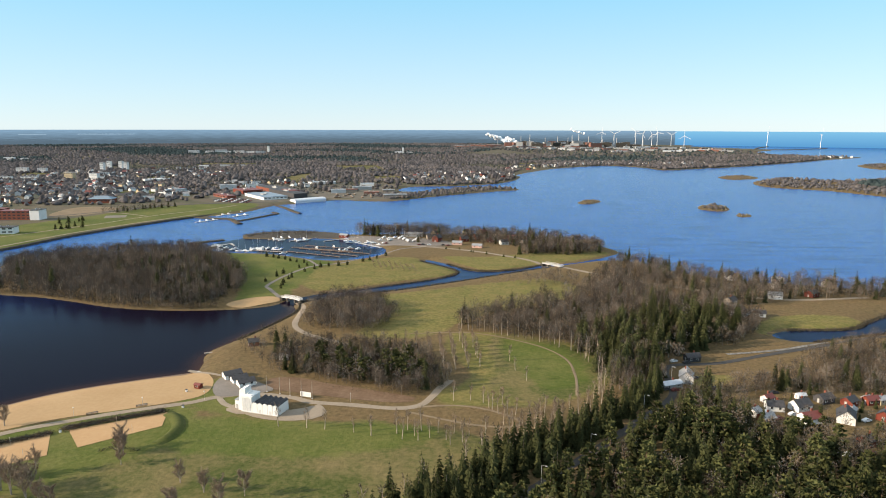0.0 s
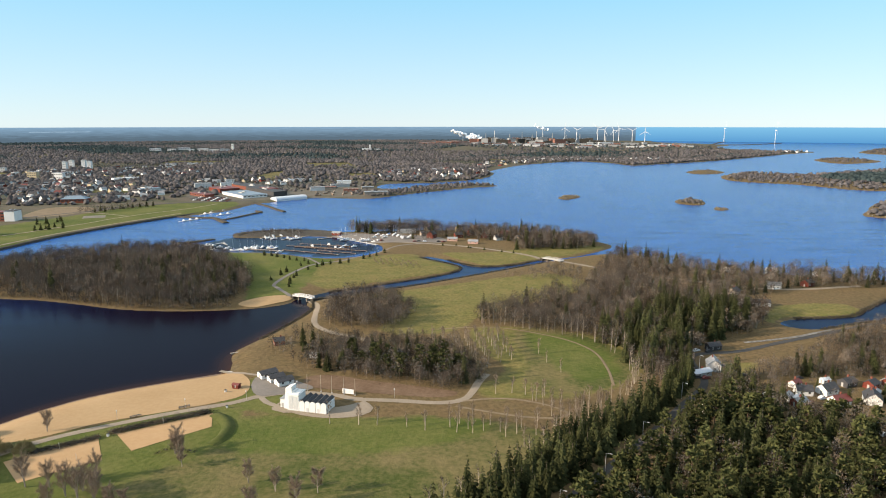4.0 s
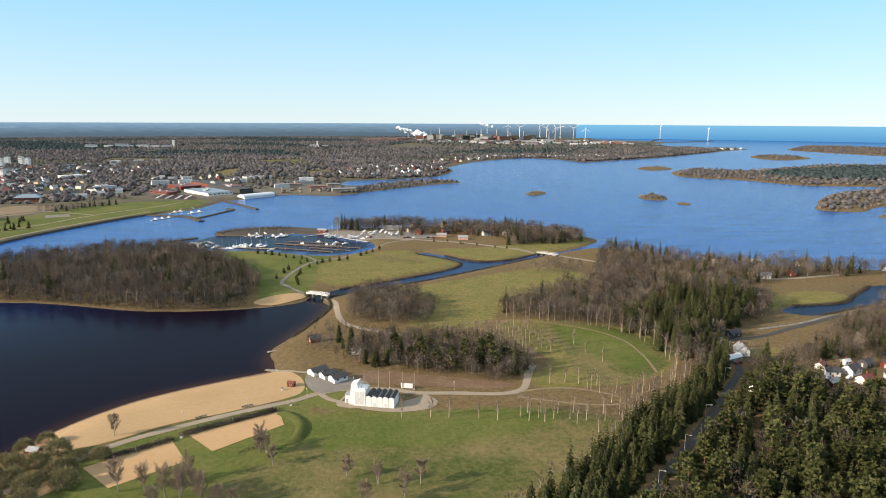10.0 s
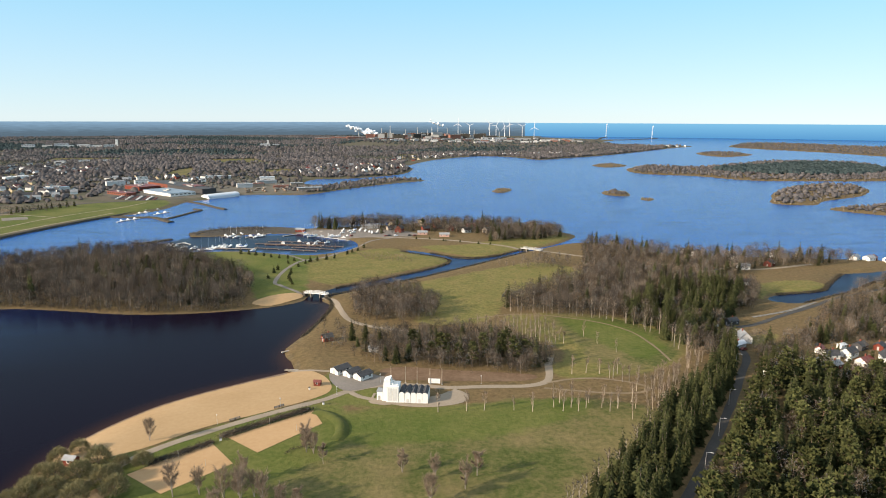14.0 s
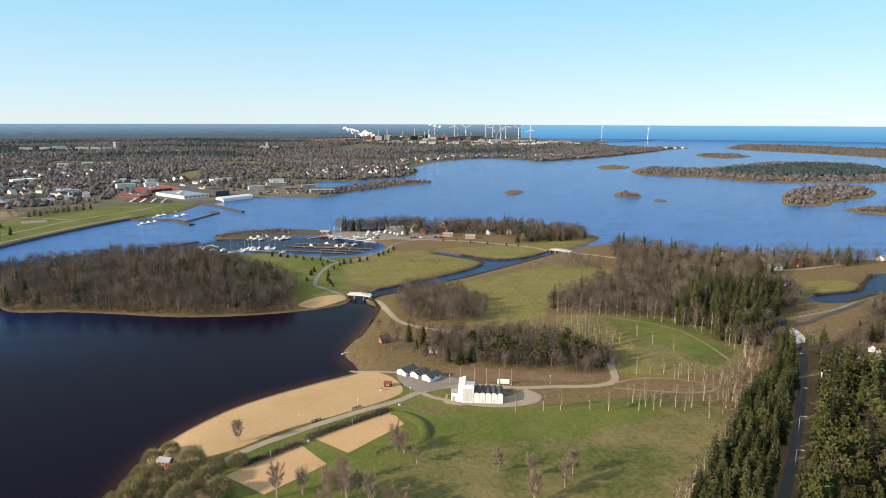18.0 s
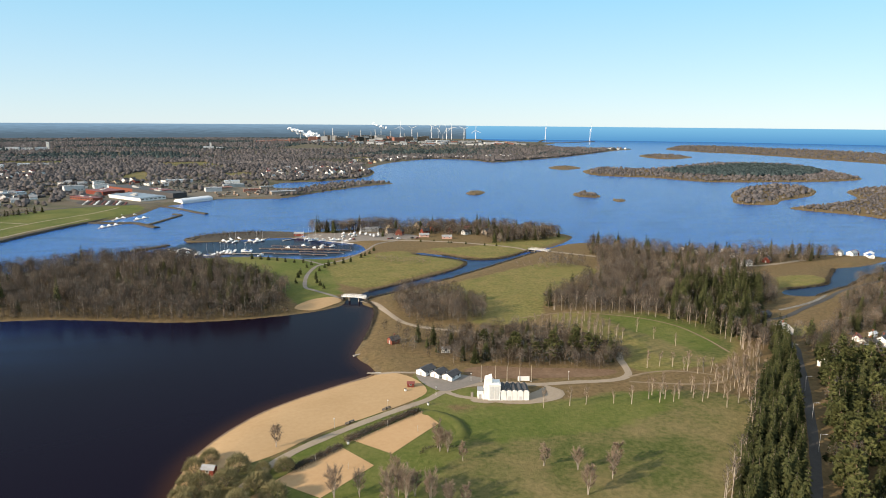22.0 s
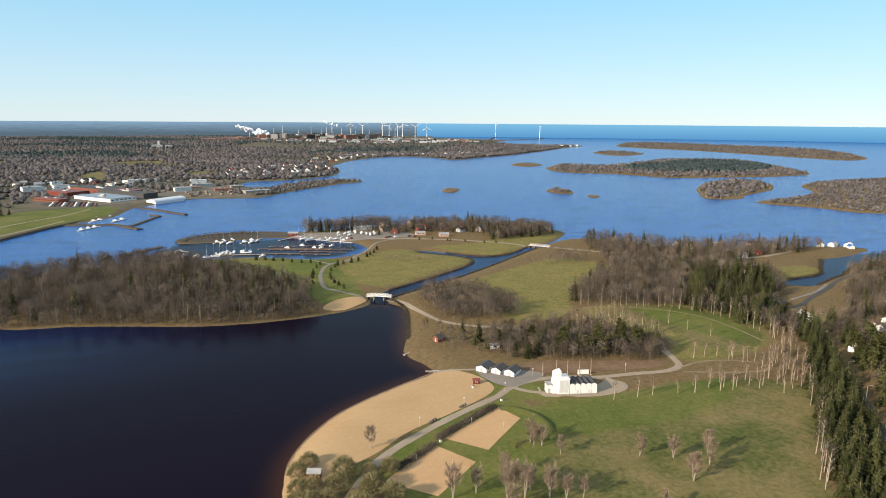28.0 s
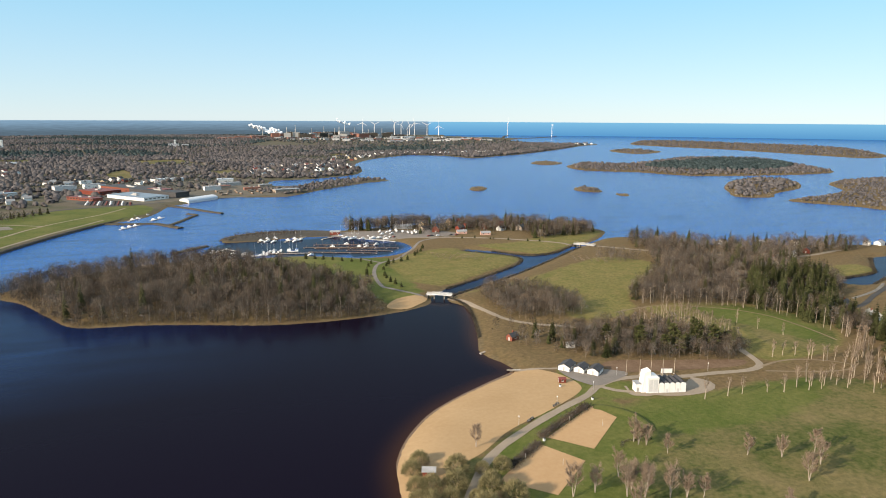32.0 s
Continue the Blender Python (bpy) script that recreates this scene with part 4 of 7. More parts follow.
def bulge(v, rough=0.15):
    """Which way the skin of a crown faces at each point: outwards and up, a little uneven."""
    c = np.array([0.0, 0.0, 0.42 * v[:, 2].max()])
    d = (v - c) / np.array([1.0, 1.0, 1.6])
    d /= np.linalg.norm(d, axis=1)[:, None] + 1e-6
    jig = np.random.default_rng(len(v)).normal(0, rough, (len(v) // 3 + 1, 3)).repeat(3, 0)[:len(v)]
    d = d + jig + (0, 0, 0.35)
    return d / (np.linalg.norm(d, axis=1)[:, None] + 1e-6)


def forest(name, protos, pts, rng, mats, label, scale=(0.75, 1.25), pick=None, category="woods"):
    """Trees joined into one mesh, each turned, scaled and tinted by itself."""
    zs = ground_z(pts[:, 0], pts[:, 1])
    which = rng.integers(0, len(protos), len(pts)) if pick is None else pick
    V, F, I, T, B, n = [], [], [], [], [], 0
    for k, (v, f, mi) in enumerate(protos):
        here = np.nonzero(which == k)[0]
        if not len(here):
            continue
        a, s = rng.uniform(0, 6.283, len(here)), rng.uniform(*scale, len(here))
        c, d = (np.cos(a) * s)[:, None], (np.sin(a) * s)[:, None]
        w = np.empty((len(here), len(v), 3))
        w[:, :, 0] = v[:, 0] * c - v[:, 1] * d + pts[here, 0][:, None]
        w[:, :, 1] = v[:, 0] * d + v[:, 1] * c + pts[here, 1][:, None]
        w[:, :, 2] = v[:, 2] * (s * rng.uniform(0.9, 1.12, len(here)))[:, None] + zs[here][:, None]
        V.append(w.reshape(-1, 3))
        o, ca, sa = bulge(v), np.cos(a)[:, None], np.sin(a)[:, None]
        B.append(np.stack([o[:, 0] * ca - o[:, 1] * sa, o[:, 0] * sa + o[:, 1] * ca, np.broadcast_to(o[:, 2], (len(here), len(v)))], -1).reshape(-1, 3))
        F.append((f[None] + (np.arange(len(here)) * len(v))[:, None, None] + n).reshape(-1, 3))
        I.append(np.tile(mi, len(here)))
        T.append(np.repeat(rng.random(len(here)), len(v)))
        n += len(here) * len(v)
    ob = mesh_object(name, np.concatenate(V), np.concatenate(F), [mats[0], mats[1], mats[0]], index=np.concatenate(I), attrs={"tint": np.concatenate(T), "bulge": np.concatenate(B)})
    return tagged(ob, label, category, kind="stuff")


def tree_thing(name, arrays, wood, leaf, label, category="tree", group=""):
    """A tree as a thing: its trunk with limbs, and its crown."""
    v, f, mi = arrays
    top = thing(name, label, category, group)
    for nm, here, mats in (("trunk", mi == 0, [wood]), ("crown", mi > 0, [leaf, wood])):
        g = f[here]
        used, inv = np.unique(g, return_inverse=True)
        mesh_object(nm, v[used], inv.reshape(-1, 3), mats, top, np.maximum(mi[here] - 1, 0), {"tint": np.full(len(used), 0.5), "bulge": bulge(v)[used]})
    return top


def plant(protos, spots, rng, scale=(0.85, 1.15)):
    """Copies of the tree things at plan spots; the protos themselves take the first ones."""
    for k, (x, y) in enumerate(spots):
        s = rng.uniform(*scale)
        m = pose(x, y, gz1(x, y), 0, 0, rng.uniform(0, 360)) @ Matrix.Diagonal((s, s, s * rng.uniform(0.92, 1.1), 1))
        if k < len(protos):
            protos[k].matrix_basis = m
        else:
            ob = copy_thing(protos[k % len(protos)], m)
            ob.matrix_basis = m


rng = np.random.default_rng(7)
BARE = [wood_tree(rng, rng.uniform(9.5, 13.5), rng.uniform(2.9, 4.0)) for _ in range(7)]
SPRUCE = [conifer(rng, rng.uniform(13, 17.5), rng.uniform(2.7, 3.5), 12, 8, 0.06, 0.35, 0.75) for _ in range(6)]
PINE = [pine(rng, rng.uniform(10.5, 14), rng.uniform(2.6, 3.3), 20, 12) for _ in range(4)]
THICKET = [bare_tree(rng, rng.uniform(4, 6.5), 2.0, 56, 4, 0.12, 0.075, 0.9, 0.07) for _ in range(4)]
MIXED = BARE + SPRUCE[:3] + THICKET


def mixture(rng, n, bare=0.8, spruce=0.2, thicket=0.0):
    """Indices into MIXED by share."""
    k = rng.random(n)
    return np.where(k < bare, rng.integers(0, 7, n), np.where(k < bare + spruce, rng.integers(7, 10, n), rng.integers(10, 14, n)))


WOOD_MATS = [M_BARK, M_TWIG]


def mixed_wood(name, poly, gap, label, bare, spruce, scale=(0.75, 1.2), away=(), keep=None):
    """Leafless trees and spruces of one wood, as two joined stands."""
    pts = scatter(rng, poly, gap, keep, away=away)
    k = mixture(rng, len(pts), bare, spruce)
    leafless, dark = (k < 7) | (k >= 10), (k >= 7) & (k < 10)
    if leafless.any():
        forest(name, MIXED, pts[leafless], rng, WOOD_MATS, label, scale, k[leafless])
    if dark.any():
        forest("spruces", SPRUCE, pts[dark], rng, [M_BARK, M_NEEDLE], "dark green spruces among leafless trees", scale, category="woods")


mixed_wood("island_wood", [(-240 + (x + 240) * 1.06, 520 + (y - 520) * 1.06) for x, y in ISLE_WOOD], 5.0, "dense leafless brown alder and birch wood on the island", 0.93, 0.012, (0.65, 1.2), keep=lambda x, y: ground_z(x, y) > 0.3)
forest("spruces", SPRUCE, scatter(rng, [(-160, 447), (-180, 440), (-198, 455), (-185, 500), (-168, 535), (-154, 495)], 6.4), rng, [M_BARK, M_NEEDLE],
       "dark spruces at the island's meadow edge", (0.7, 1.0))
forest("spruces", SPRUCE, scatter(rng, [(-262, 515), (-225, 560), (-185, 545), (-188, 505), (-228, 488)], 9.0), rng, [M_BARK, M_NEEDLE], "dark spruces inside the island wood", (0.75, 1.05))
MIDDLE_WOOD = [(-88, 318), (-72, 306), (-50, 296), (-14, 281), (2, 292), (0, 308), (-10, 332), (-33, 352), (-62, 350), (-80, 340)]
mixed_wood("middle_wood", MIDDLE_WOOD, 3.9, "leafless grove mixed with spruces beside the gravel path", 0.90, 0.03, (0.5, 0.85))
forest("spruces", SPRUCE, np.array([(-66, 312), (-60, 318), (-48, 304), (-40, 312), (-26, 296), (-20, 306), (-78, 330), (-34, 330), (-52, 326), (-14, 298), (-8, 290), (-84, 342)]), rng, [M_BARK, M_NEEDLE], "broad dark spruces in the grove", (0.7, 0.95))
forest("pines", PINE, np.array([(-56, 306), (-44, 300), (-36, 304), (-30, 300), (-22, 300), (-18, 294), (-62, 324), (-44, 322), (-28, 312), (-16, 310), (-38, 296), (-50, 312), (-10, 300)]), rng, [M_PINE_BARK, M_PINE],
       "dark bushy pines in the grove", (0.85, 1.1))
mixed_wood("shore_copse", [(-108, 342), (-112, 356), (-102, 374), (-86, 362), (-60, 353), (-66, 332), (-84, 316), (-96, 328)], 6.2, "thin leafless copse by the shore", 0.62, 0.05, (0.45, 0.85), keep=lambda x, y: np.hypot(x + 103.5, y - 351) > 7)
mixed_wood("bridge_copse", [(-78, 440), (-60, 452), (-40, 436), (-28, 408), (-40, 376), (-66, 376), (-84, 392)], 4.2, "leafless copse between path and meadow", 0.95, 0.0, (0.6, 1.0))
roads = [(np.array(EAST_ROAD), 3.0)]
NORTH_EAST_WOOD = [(8, 392), (30, 371), (54, 356), (70, 342), (74, 318), (90, 322), (108, 318), (122, 328), (135, 345), (165, 352), (185, 380), (195, 405), (175, 440), (150, 470), (130, 520),
                   (105, 480), (92, 455), (55, 430)]
SPRUCE_CORE = [(72, 350), (76, 330), (76, 306), (86, 298), (98, 314), (114, 322), (124, 336), (142, 345), (168, 366), (176, 392), (140, 412), (104, 384)]
mixed_wood("east_wood", NORTH_EAST_WOOD, 4.9, "leafless wood with tall spruces beyond the crescent lawn", 0.94, 0.03, (0.65, 1.1), roads, lambda x, y: ~inside(smooth_line(SPRUCE_CORE, 6, True), x, y) | (rng.random(len(x)) < 0.3))
forest("spruces", SPRUCE, scatter(rng, SPRUCE_CORE, 6.6, away=roads), rng, [M_BARK, M_NEEDLE], "tall dense dark spruces", (0.85, 1.35))
forest("spruces", SPRUCE, scatter(rng, [(96, 392), (140, 416), (176, 398), (160, 440), (130, 470), (108, 440)], 13.0), rng, [M_BARK, M_NEEDLE], "scattered dark spruces in the leafless wood", (0.65, 1.0))
SHORE_WOOD = [(130, 525), (150, 575), (180, 580), (195, 550), (230, 515), (290, 495), (345, 474), (330, 455), (250, 450), (205, 435), (165, 470)]
mixed_wood("shore_wood", SHORE_WOOD, 5.4, "leafless garden trees along the sea shore", 0.74, 0.16, (0.55, 1.1))
ROAD_STRIP = [(-58, 146), (-38, 170), (30, 232), (72, 264), (98, 296), (97, 283), (74, 254), (46, 225), (-4, 176), (-34, 142)]
forest("roadside_spruces", SPRUCE, scatter(rng, ROAD_STRIP, 4.1, away=roads), rng, [M_BARK, M_NEEDLE], "row of tall spruces between field and road", (0.65, 1.05))
SOUTH_WOOD = [(-2, 164), (48, 212), (78, 242), (92, 250), (118, 246), (150, 236), (215, 240), (330, 260), (420, 210), (300, 60), (60, 50), (-30, 110)]
pts = scatter(rng, SOUTH_WOOD, 5.2, lambda x, y: (x < 0.72 * y + 12) & (y > 120), away=[(np.array(EAST_ROAD), 3.0)])
k = rng.random(len(pts)) * np.where(pts[:, 0] < 95, 0.74, 1.0)
forest("spruce_wood", SPRUCE, pts[k < 0.42], rng, [M_BARK, M_NEEDLE], "dense green spruce wood below the colony", (0.65, 1.05))
forest("pine_wood", PINE, pts[(k >= 0.42) & (k < 0.66)], rng, [M_PINE_BARK, M_PINE], "bushy green pines among the spruces", (0.85, 1.25))
forest("birch_undergrowth", BARE, pts[k >= 0.66], rng, WOOD_MATS, "leafless birches among the pines", (0.65, 1.05))
OPEN_GROUND = [(108, 322), (140, 342), (163, 340), (203, 352), (209, 343), (176, 316), (140, 294), (120, 287), (106, 290)]


def not_open(x, y):
    return ~inside(OPEN_GROUND, x, y)


COLONY_EDGE = [(112, 320), (130, 300), (128, 284), (160, 284), (210, 284), (330, 310), (430, 340), (420, 396), (330, 378), (262, 360), (204, 342), (170, 328), (140, 316)]
mixed_wood("colony_wood", COLONY_EDGE, 4.6, "leafless thicket with a few pines between cottages and river", 0.68, 0.14, (0.5, 0.9), [(np.array(EAST_ROAD), 3.6)], not_open)
forest("colony_brush", THICKET, scatter(rng, COLONY_EDGE, 4.4, not_open, away=[(np.array(EAST_ROAD), 3.6)]), rng, WOOD_MATS, "leafless brown brush behind the cottages", (0.5, 0.95), category="brush")
mixed_wood("river_wood", [(255, 372), (300, 394), (365, 408), (430, 418), (520, 424), (560, 380), (430, 330), (330, 372)], 5.6, "leafless wood on the river bank", 0.75, 0.05, (0.6, 0.95))
mixed_wood("roadside_wood", [(84, 268), (98, 285), (104, 300), (108, 330), (100, 345), (90, 330), (78, 296)], 4.4, "spruces and birches by the cottages", 0.4, 0.5, (0.7, 1.0))
mixed_wood("garden_trees", [(86, 246), (100, 270), (112, 292), (124, 294), (128, 274), (120, 246), (100, 238)], 4.8, "dark garden spruces by the road", 0.3, 0.6, (0.6, 1.05), [(np.array(EAST_ROAD), 3.8)])
mixed_wood("colony_trees", [(128, 246), (160, 246), (215, 250), (215, 284), (130, 284)], 7.0, "leafless garden trees between cottages", 0.6, 0.2, (0.3, 0.6))
mixed_wood("headland_wood", [(72, 628), (100, 618), (128, 612), (158, 640), (155, 668), (120, 680), (80, 655)], 4.6, "dense leafless wood on the harbour headland", 0.72, 0.07, (0.7, 1.0))
mixed_wood("harbour_trees", [(20, 690), (60, 665), (100, 690), (135, 695), (90, 728), (26, 742), (-46, 738), (-90, 732), (-60, 718)], 5.6, "garden trees and spruces of the harbour hamlet", 0.76, 0.06, (0.6, 1.0))
shore_line = smooth_line([(-150, 431), (-165, 428.5), (-193, 429.5), (-222, 435.5), (-257, 450.5), (-288, 462.5), (-323, 471.5), (-340, 500), (-360, 540), (-381, 567)], 1.6)
forest("shore_brush", THICKET, shore_line + rng.normal(0, 0.9, shore_line.shape) + (0, 1.2), rng, WOOD_MATS, "low brown brush at the island's water edge", (0.35, 0.8), category="brush")
forest("shore_alders", BARE, shore_line[::2] + rng.normal(0, 1.2, shore_line[::2].shape) + (0, 1.8), rng, WOOD_MATS, "leafless alders leaning over the island's shore", (0.35, 0.7))
mixed_wood("hamlet_gardens", [(-30, 672), (10, 680), (40, 662), (80, 650), (90, 690), (40, 715), (-20, 700)], 8.5, "leafless garden trees among the hamlet houses", 0.8, 0.15, (0.5, 0.9))
mixed_wood("hedgerow_wood", [(62, 496), (95, 490), (106, 515), (80, 526)], 4.2, "square leafless plantation by the meadow", 0.25, 0.0, (0.6, 0.85))
forest("reeds", THICKET, scatter(rng, [(-95, 312), (-82, 302), (-14, 276), (-8, 282), (-50, 300), (-85, 318)], 3.4), rng, WOOD_MATS, "low brown brush along the path", (0.15, 0.35), category="brush")

# trees that stand singly
birches = [tree_thing("birch_tree", bare_tree(rng, 8.8, 1.8, 2600, 11, 0.16, 0.022, 1.2, 0.15, stems, 0.8, 0.24), M_BIRCH, M_BIRCH_TWIG,
                      "leafless birch with white trunk and reddish twigs", "tree", "birches on the field") for stems in (2, 3, 1, 2)]
plant(birches, [(-88, 207), (-78, 201), (-64, 199), (-70, 192), (-83, 186), (-128, 194), (-123, 192), (-119, 231), (-119, 228.5), (-116.5, 227), (-113.6, 219), (-140, 213),
                (-175, 250), (-132, 178), (-120, 165), (-92, 160), (-70, 150), (-150, 185), (-104, 176)], rng, (0.9, 1.2))
tall_birches = [tree_thing("birch_tree", bare_tree(rng, 12.0, 2.2, 3000, 12, 0.2, 0.024, 1.3, 0.18, stems, 0.75, 0.24), M_BIRCH, M_BIRCH_TWIG,
                           "tall leafless birch with several white stems beside the courts", "tree", "birches beside the courts") for stems in (3, 2)]
plant(tall_birches, [(-145, 202), (-141, 205), (-140, 199.5), (-161, 208.5), (-153, 208), (-136, 203), (-133, 196), (-147, 195)], rng, (0.85, 1.15))
edge = [tree_thing("birch_tree", bare_tree(rng, 14.0, 1.9, 380, 8, 0.4, 0.05, 1.2, 0.18, 1, 0.6), M_BIRCH, M_TWIG, "slender pale birch at the field's edge", "tree", "birches along the field edge")
        for _ in range(3)]
rim = smooth_line([(10, 384), (50, 363), (72, 338), (76, 308), (70, 284)], 4.2)
plant(edge, [(x + rng.uniform(-2, 2), y + rng.uniform(-2, 2)) for x, y in rim] + [(8, 213), (2, 205), (-28, 183), (-24, 184), (-43, 170), (-42, 168), (-37, 173), (-12, 194), (-18, 188), (-6, 198), (14, 217), (-33, 177), (-47, 165), (20, 223)]
      + [(-176, 436), (-189, 435), (-197, 437), (-206, 437), (-219, 440), (-226, 442), (-238, 447), (-247, 451), (-262, 457), (-270, 460), (-284, 466), (-296, 469), (-310, 473), (-166, 441)], rng)
aspens = [tree_thing("young_aspen", bare_tree(rng, 9.6, 1.1, 460, 8, 0.24, 0.028, 1.6, 0.2, 1, 1.0, 0.16), M_ASPEN, M_ASPEN_TWIG, "slim leafless young aspen with pale trunk", "tree", "rows of young aspens")
          for _ in range(5)]
row_spots = [(-66, 250), (-54, 249), (-47, 248), (-35, 244.7), (-28, 242.7), (-16, 240), (-9.5, 238), (3.4, 234.5), (9, 227), (16, 229), (22.5, 228.6)]
row_spots += [(-17.6 + 6.4 * i, 244.2 - 1.8 * i) for i in range(8)] + [(-14 + 6.2 * i, 247.5 - 1.2 * i) for i in range(9)]
for i in range(9):
    for j in range(6):
        x, y = 20 + 5.2 * i + 1.5 * j, 268 - 2.2 * i - 5.5 * j + 6 * math.sin(i * 1.7 + j)
        if inside(smooth_line(ROAD_STRIP, 5, True), np.array([x]), np.array([y]))[0] or distance(np.array(EAST_ROAD), np.array([x]), np.array([y]), 20, False)[0] < 16:
            continue
        row_spots.append((x, y))
for i in range(9):
    for j in range(8):
        x, y = -26 + 6.0 * i + 0.4 * j, 346 - 6.2 * j + 2.2 * i
        if (i, j) in ((0, 3), (0, 4), (0, 5), (0, 6), (0, 7), (1, 4), (1, 5), (1, 6), (1, 7), (2, 5), (2, 6), (2, 7), (3, 6), (3, 7), (4, 7), (8, 0), (7, 0), (8, 1)) or x > 22:
            continue
        row_spots.append((x, y))
row_spots += [(36, 313), (34, 327), (4.6, 277), (12, 276.6), (18, 274), (40, 300)]
for i in range(16):
    row_spots.append((46 + 2.2 * i + rng.uniform(-4, 4), 252 + 2.0 * i + rng.uniform(-3, 8)))
plant(aspens, [(x + rng.uniform(-0.5, 0.5), y + rng.uniform(-0.5, 0.5)) for x, y in row_spots], rng, (0.8, 1.15))
saplings = [tree_thing("young_spruce", conifer(rng, 3.6, 1.35, 7, 7, 0.05), M_BARK, M_NEEDLE, "dense dark young spruce beside the gravel path", "tree", "young spruces along the path") for _ in range(3)]
plant(saplings, [(-162, 604), (-155, 601), (-149, 596), (-142, 591), (-136, 584), (-129, 579), (-122, 576), (-117, 564), (-122, 555), (-130, 533), (-133, 523), (-137, 504), (-114, 540),
                 (-108, 551), (-104, 557), (-98, 562), (-90, 565), (-83, 569), (-71, 583), (-66, 590), (-60, 597), (-53, 610), (-120, 519), (-121, 512), (-122, 500), (-121, 492), (-120, 482)],
      rng, (1.0, 1.5))
shrubs = [tree_thing("clipped_spruce", conifer(rng, 3.2, 1.5, 6, 7, 0.03), M_BARK, M_NEEDLE, "round dark evergreen shrub beside the road", "shrub", "evergreen shrubs along the harbour road")]
plant(shrubs, [(3, 644), (16, 642), (27, 629), (29, 627), (41, 618), (56, 606), (66, 600.5)], rng, (0.7, 1.0))
willows = [tree_thing("willow", bush(rng, 4.6, 3.2, 2300, 0.06), M_BARK, M_WILLOW, "round willow with olive-green spring shoots", "tree", "willows on the lake shore") for _ in range(4)]
plant(willows, [(-198, 248), (-203, 242), (-205, 232), (-207, 225), (-201, 230), (-193, 228), (-184, 221), (-190, 218), (-198, 221), (-189, 236), (-181, 233), (-179, 214), (-206, 217), (-204, 222),
                (-211, 219), (-199, 215), (-190, 212), (-212, 208), (-205, 205), (-197, 206), (-188, 206), (-215, 195), (-207, 192), (-200, 196), (-174, 232), (-182, 224)], rng, (0.85, 1.4))
orchard = [tree_thing("sapling", bare_tree(rng, 3.4, 1.3, 90, 6, 0.3, 0.05, 0.9, 0.06), M_BARK, M_BIRCH_TWIG, "small leafless reddish-brown sapling on the meadow", "tree", "saplings in rows") for _ in range(2)]
plant(orchard, [(-62 + 5.0 * i + 1.2 * j, 577 - 6.0 * j - 2.2 * i) for i in range(8) for j in range(5)] + [(44 + 5 * i + 2 * j, 506 - 3.4 * i + 6 * j) for i in range(5) for j in range(3)], rng, (0.75, 1.1))


def hedge(name, line, height, width, label, mat, n=900):
    """A ragged strip of brush along a line."""
    p = smooth_line(line, 0.5)
    i = rng.integers(0, len(p), n)
    c = p[i] + rng.normal(0, width * 0.35, (n, 2))
    z = ground_z(c[:, 0], c[:, 1]) - 0.05
    o = np.column_stack([c, z + rng.uniform(0, height * 0.5, n)])
    g = rng.normal(0, 0.5, (n, 3)) + np.array([0, 0, 0.9])
    g /= np.linalg.norm(g, axis=1)[:, None]
    s = np.cross(g, rng.normal(0, 1, (n, 3)))
    s /= np.linalg.norm(s, axis=1)[:, None]
    w = rng.uniform(0.08, 0.2, n)[:, None]
    v = np.stack([o - s * w, o + s * w, o + g * height * rng.uniform(0.4, 0.8, n)[:, None]], 1).reshape(-1, 3)
    ob = mesh_object(name, v, np.arange(3 * n).reshape(-1, 3), mat, attrs={"tint": np.repeat(rng.random(n), 3), "bulge": np.repeat(g + (-0.3, 0, 0.3), 3, 0)})
    return tagged(ob, label, "hedge")


hedge("hedge", [(-149, 247), (-134, 255), (-117, 263.5)], 1.9, 3.2, "low leafless brown hedge above the sand court", M_TWIG, 4200)
hedge("hedge", [(-171, 232), (-161, 238), (-153, 243)], 1.7, 2.8, "low leafless brown hedge above the sand court", M_TWIG, 2600)
hedge("hedge", [(-112, 229), (-122, 232), (-126, 229)], 1.2, 1.2, "dark heap of brush by the court", M_TWIG, 260)


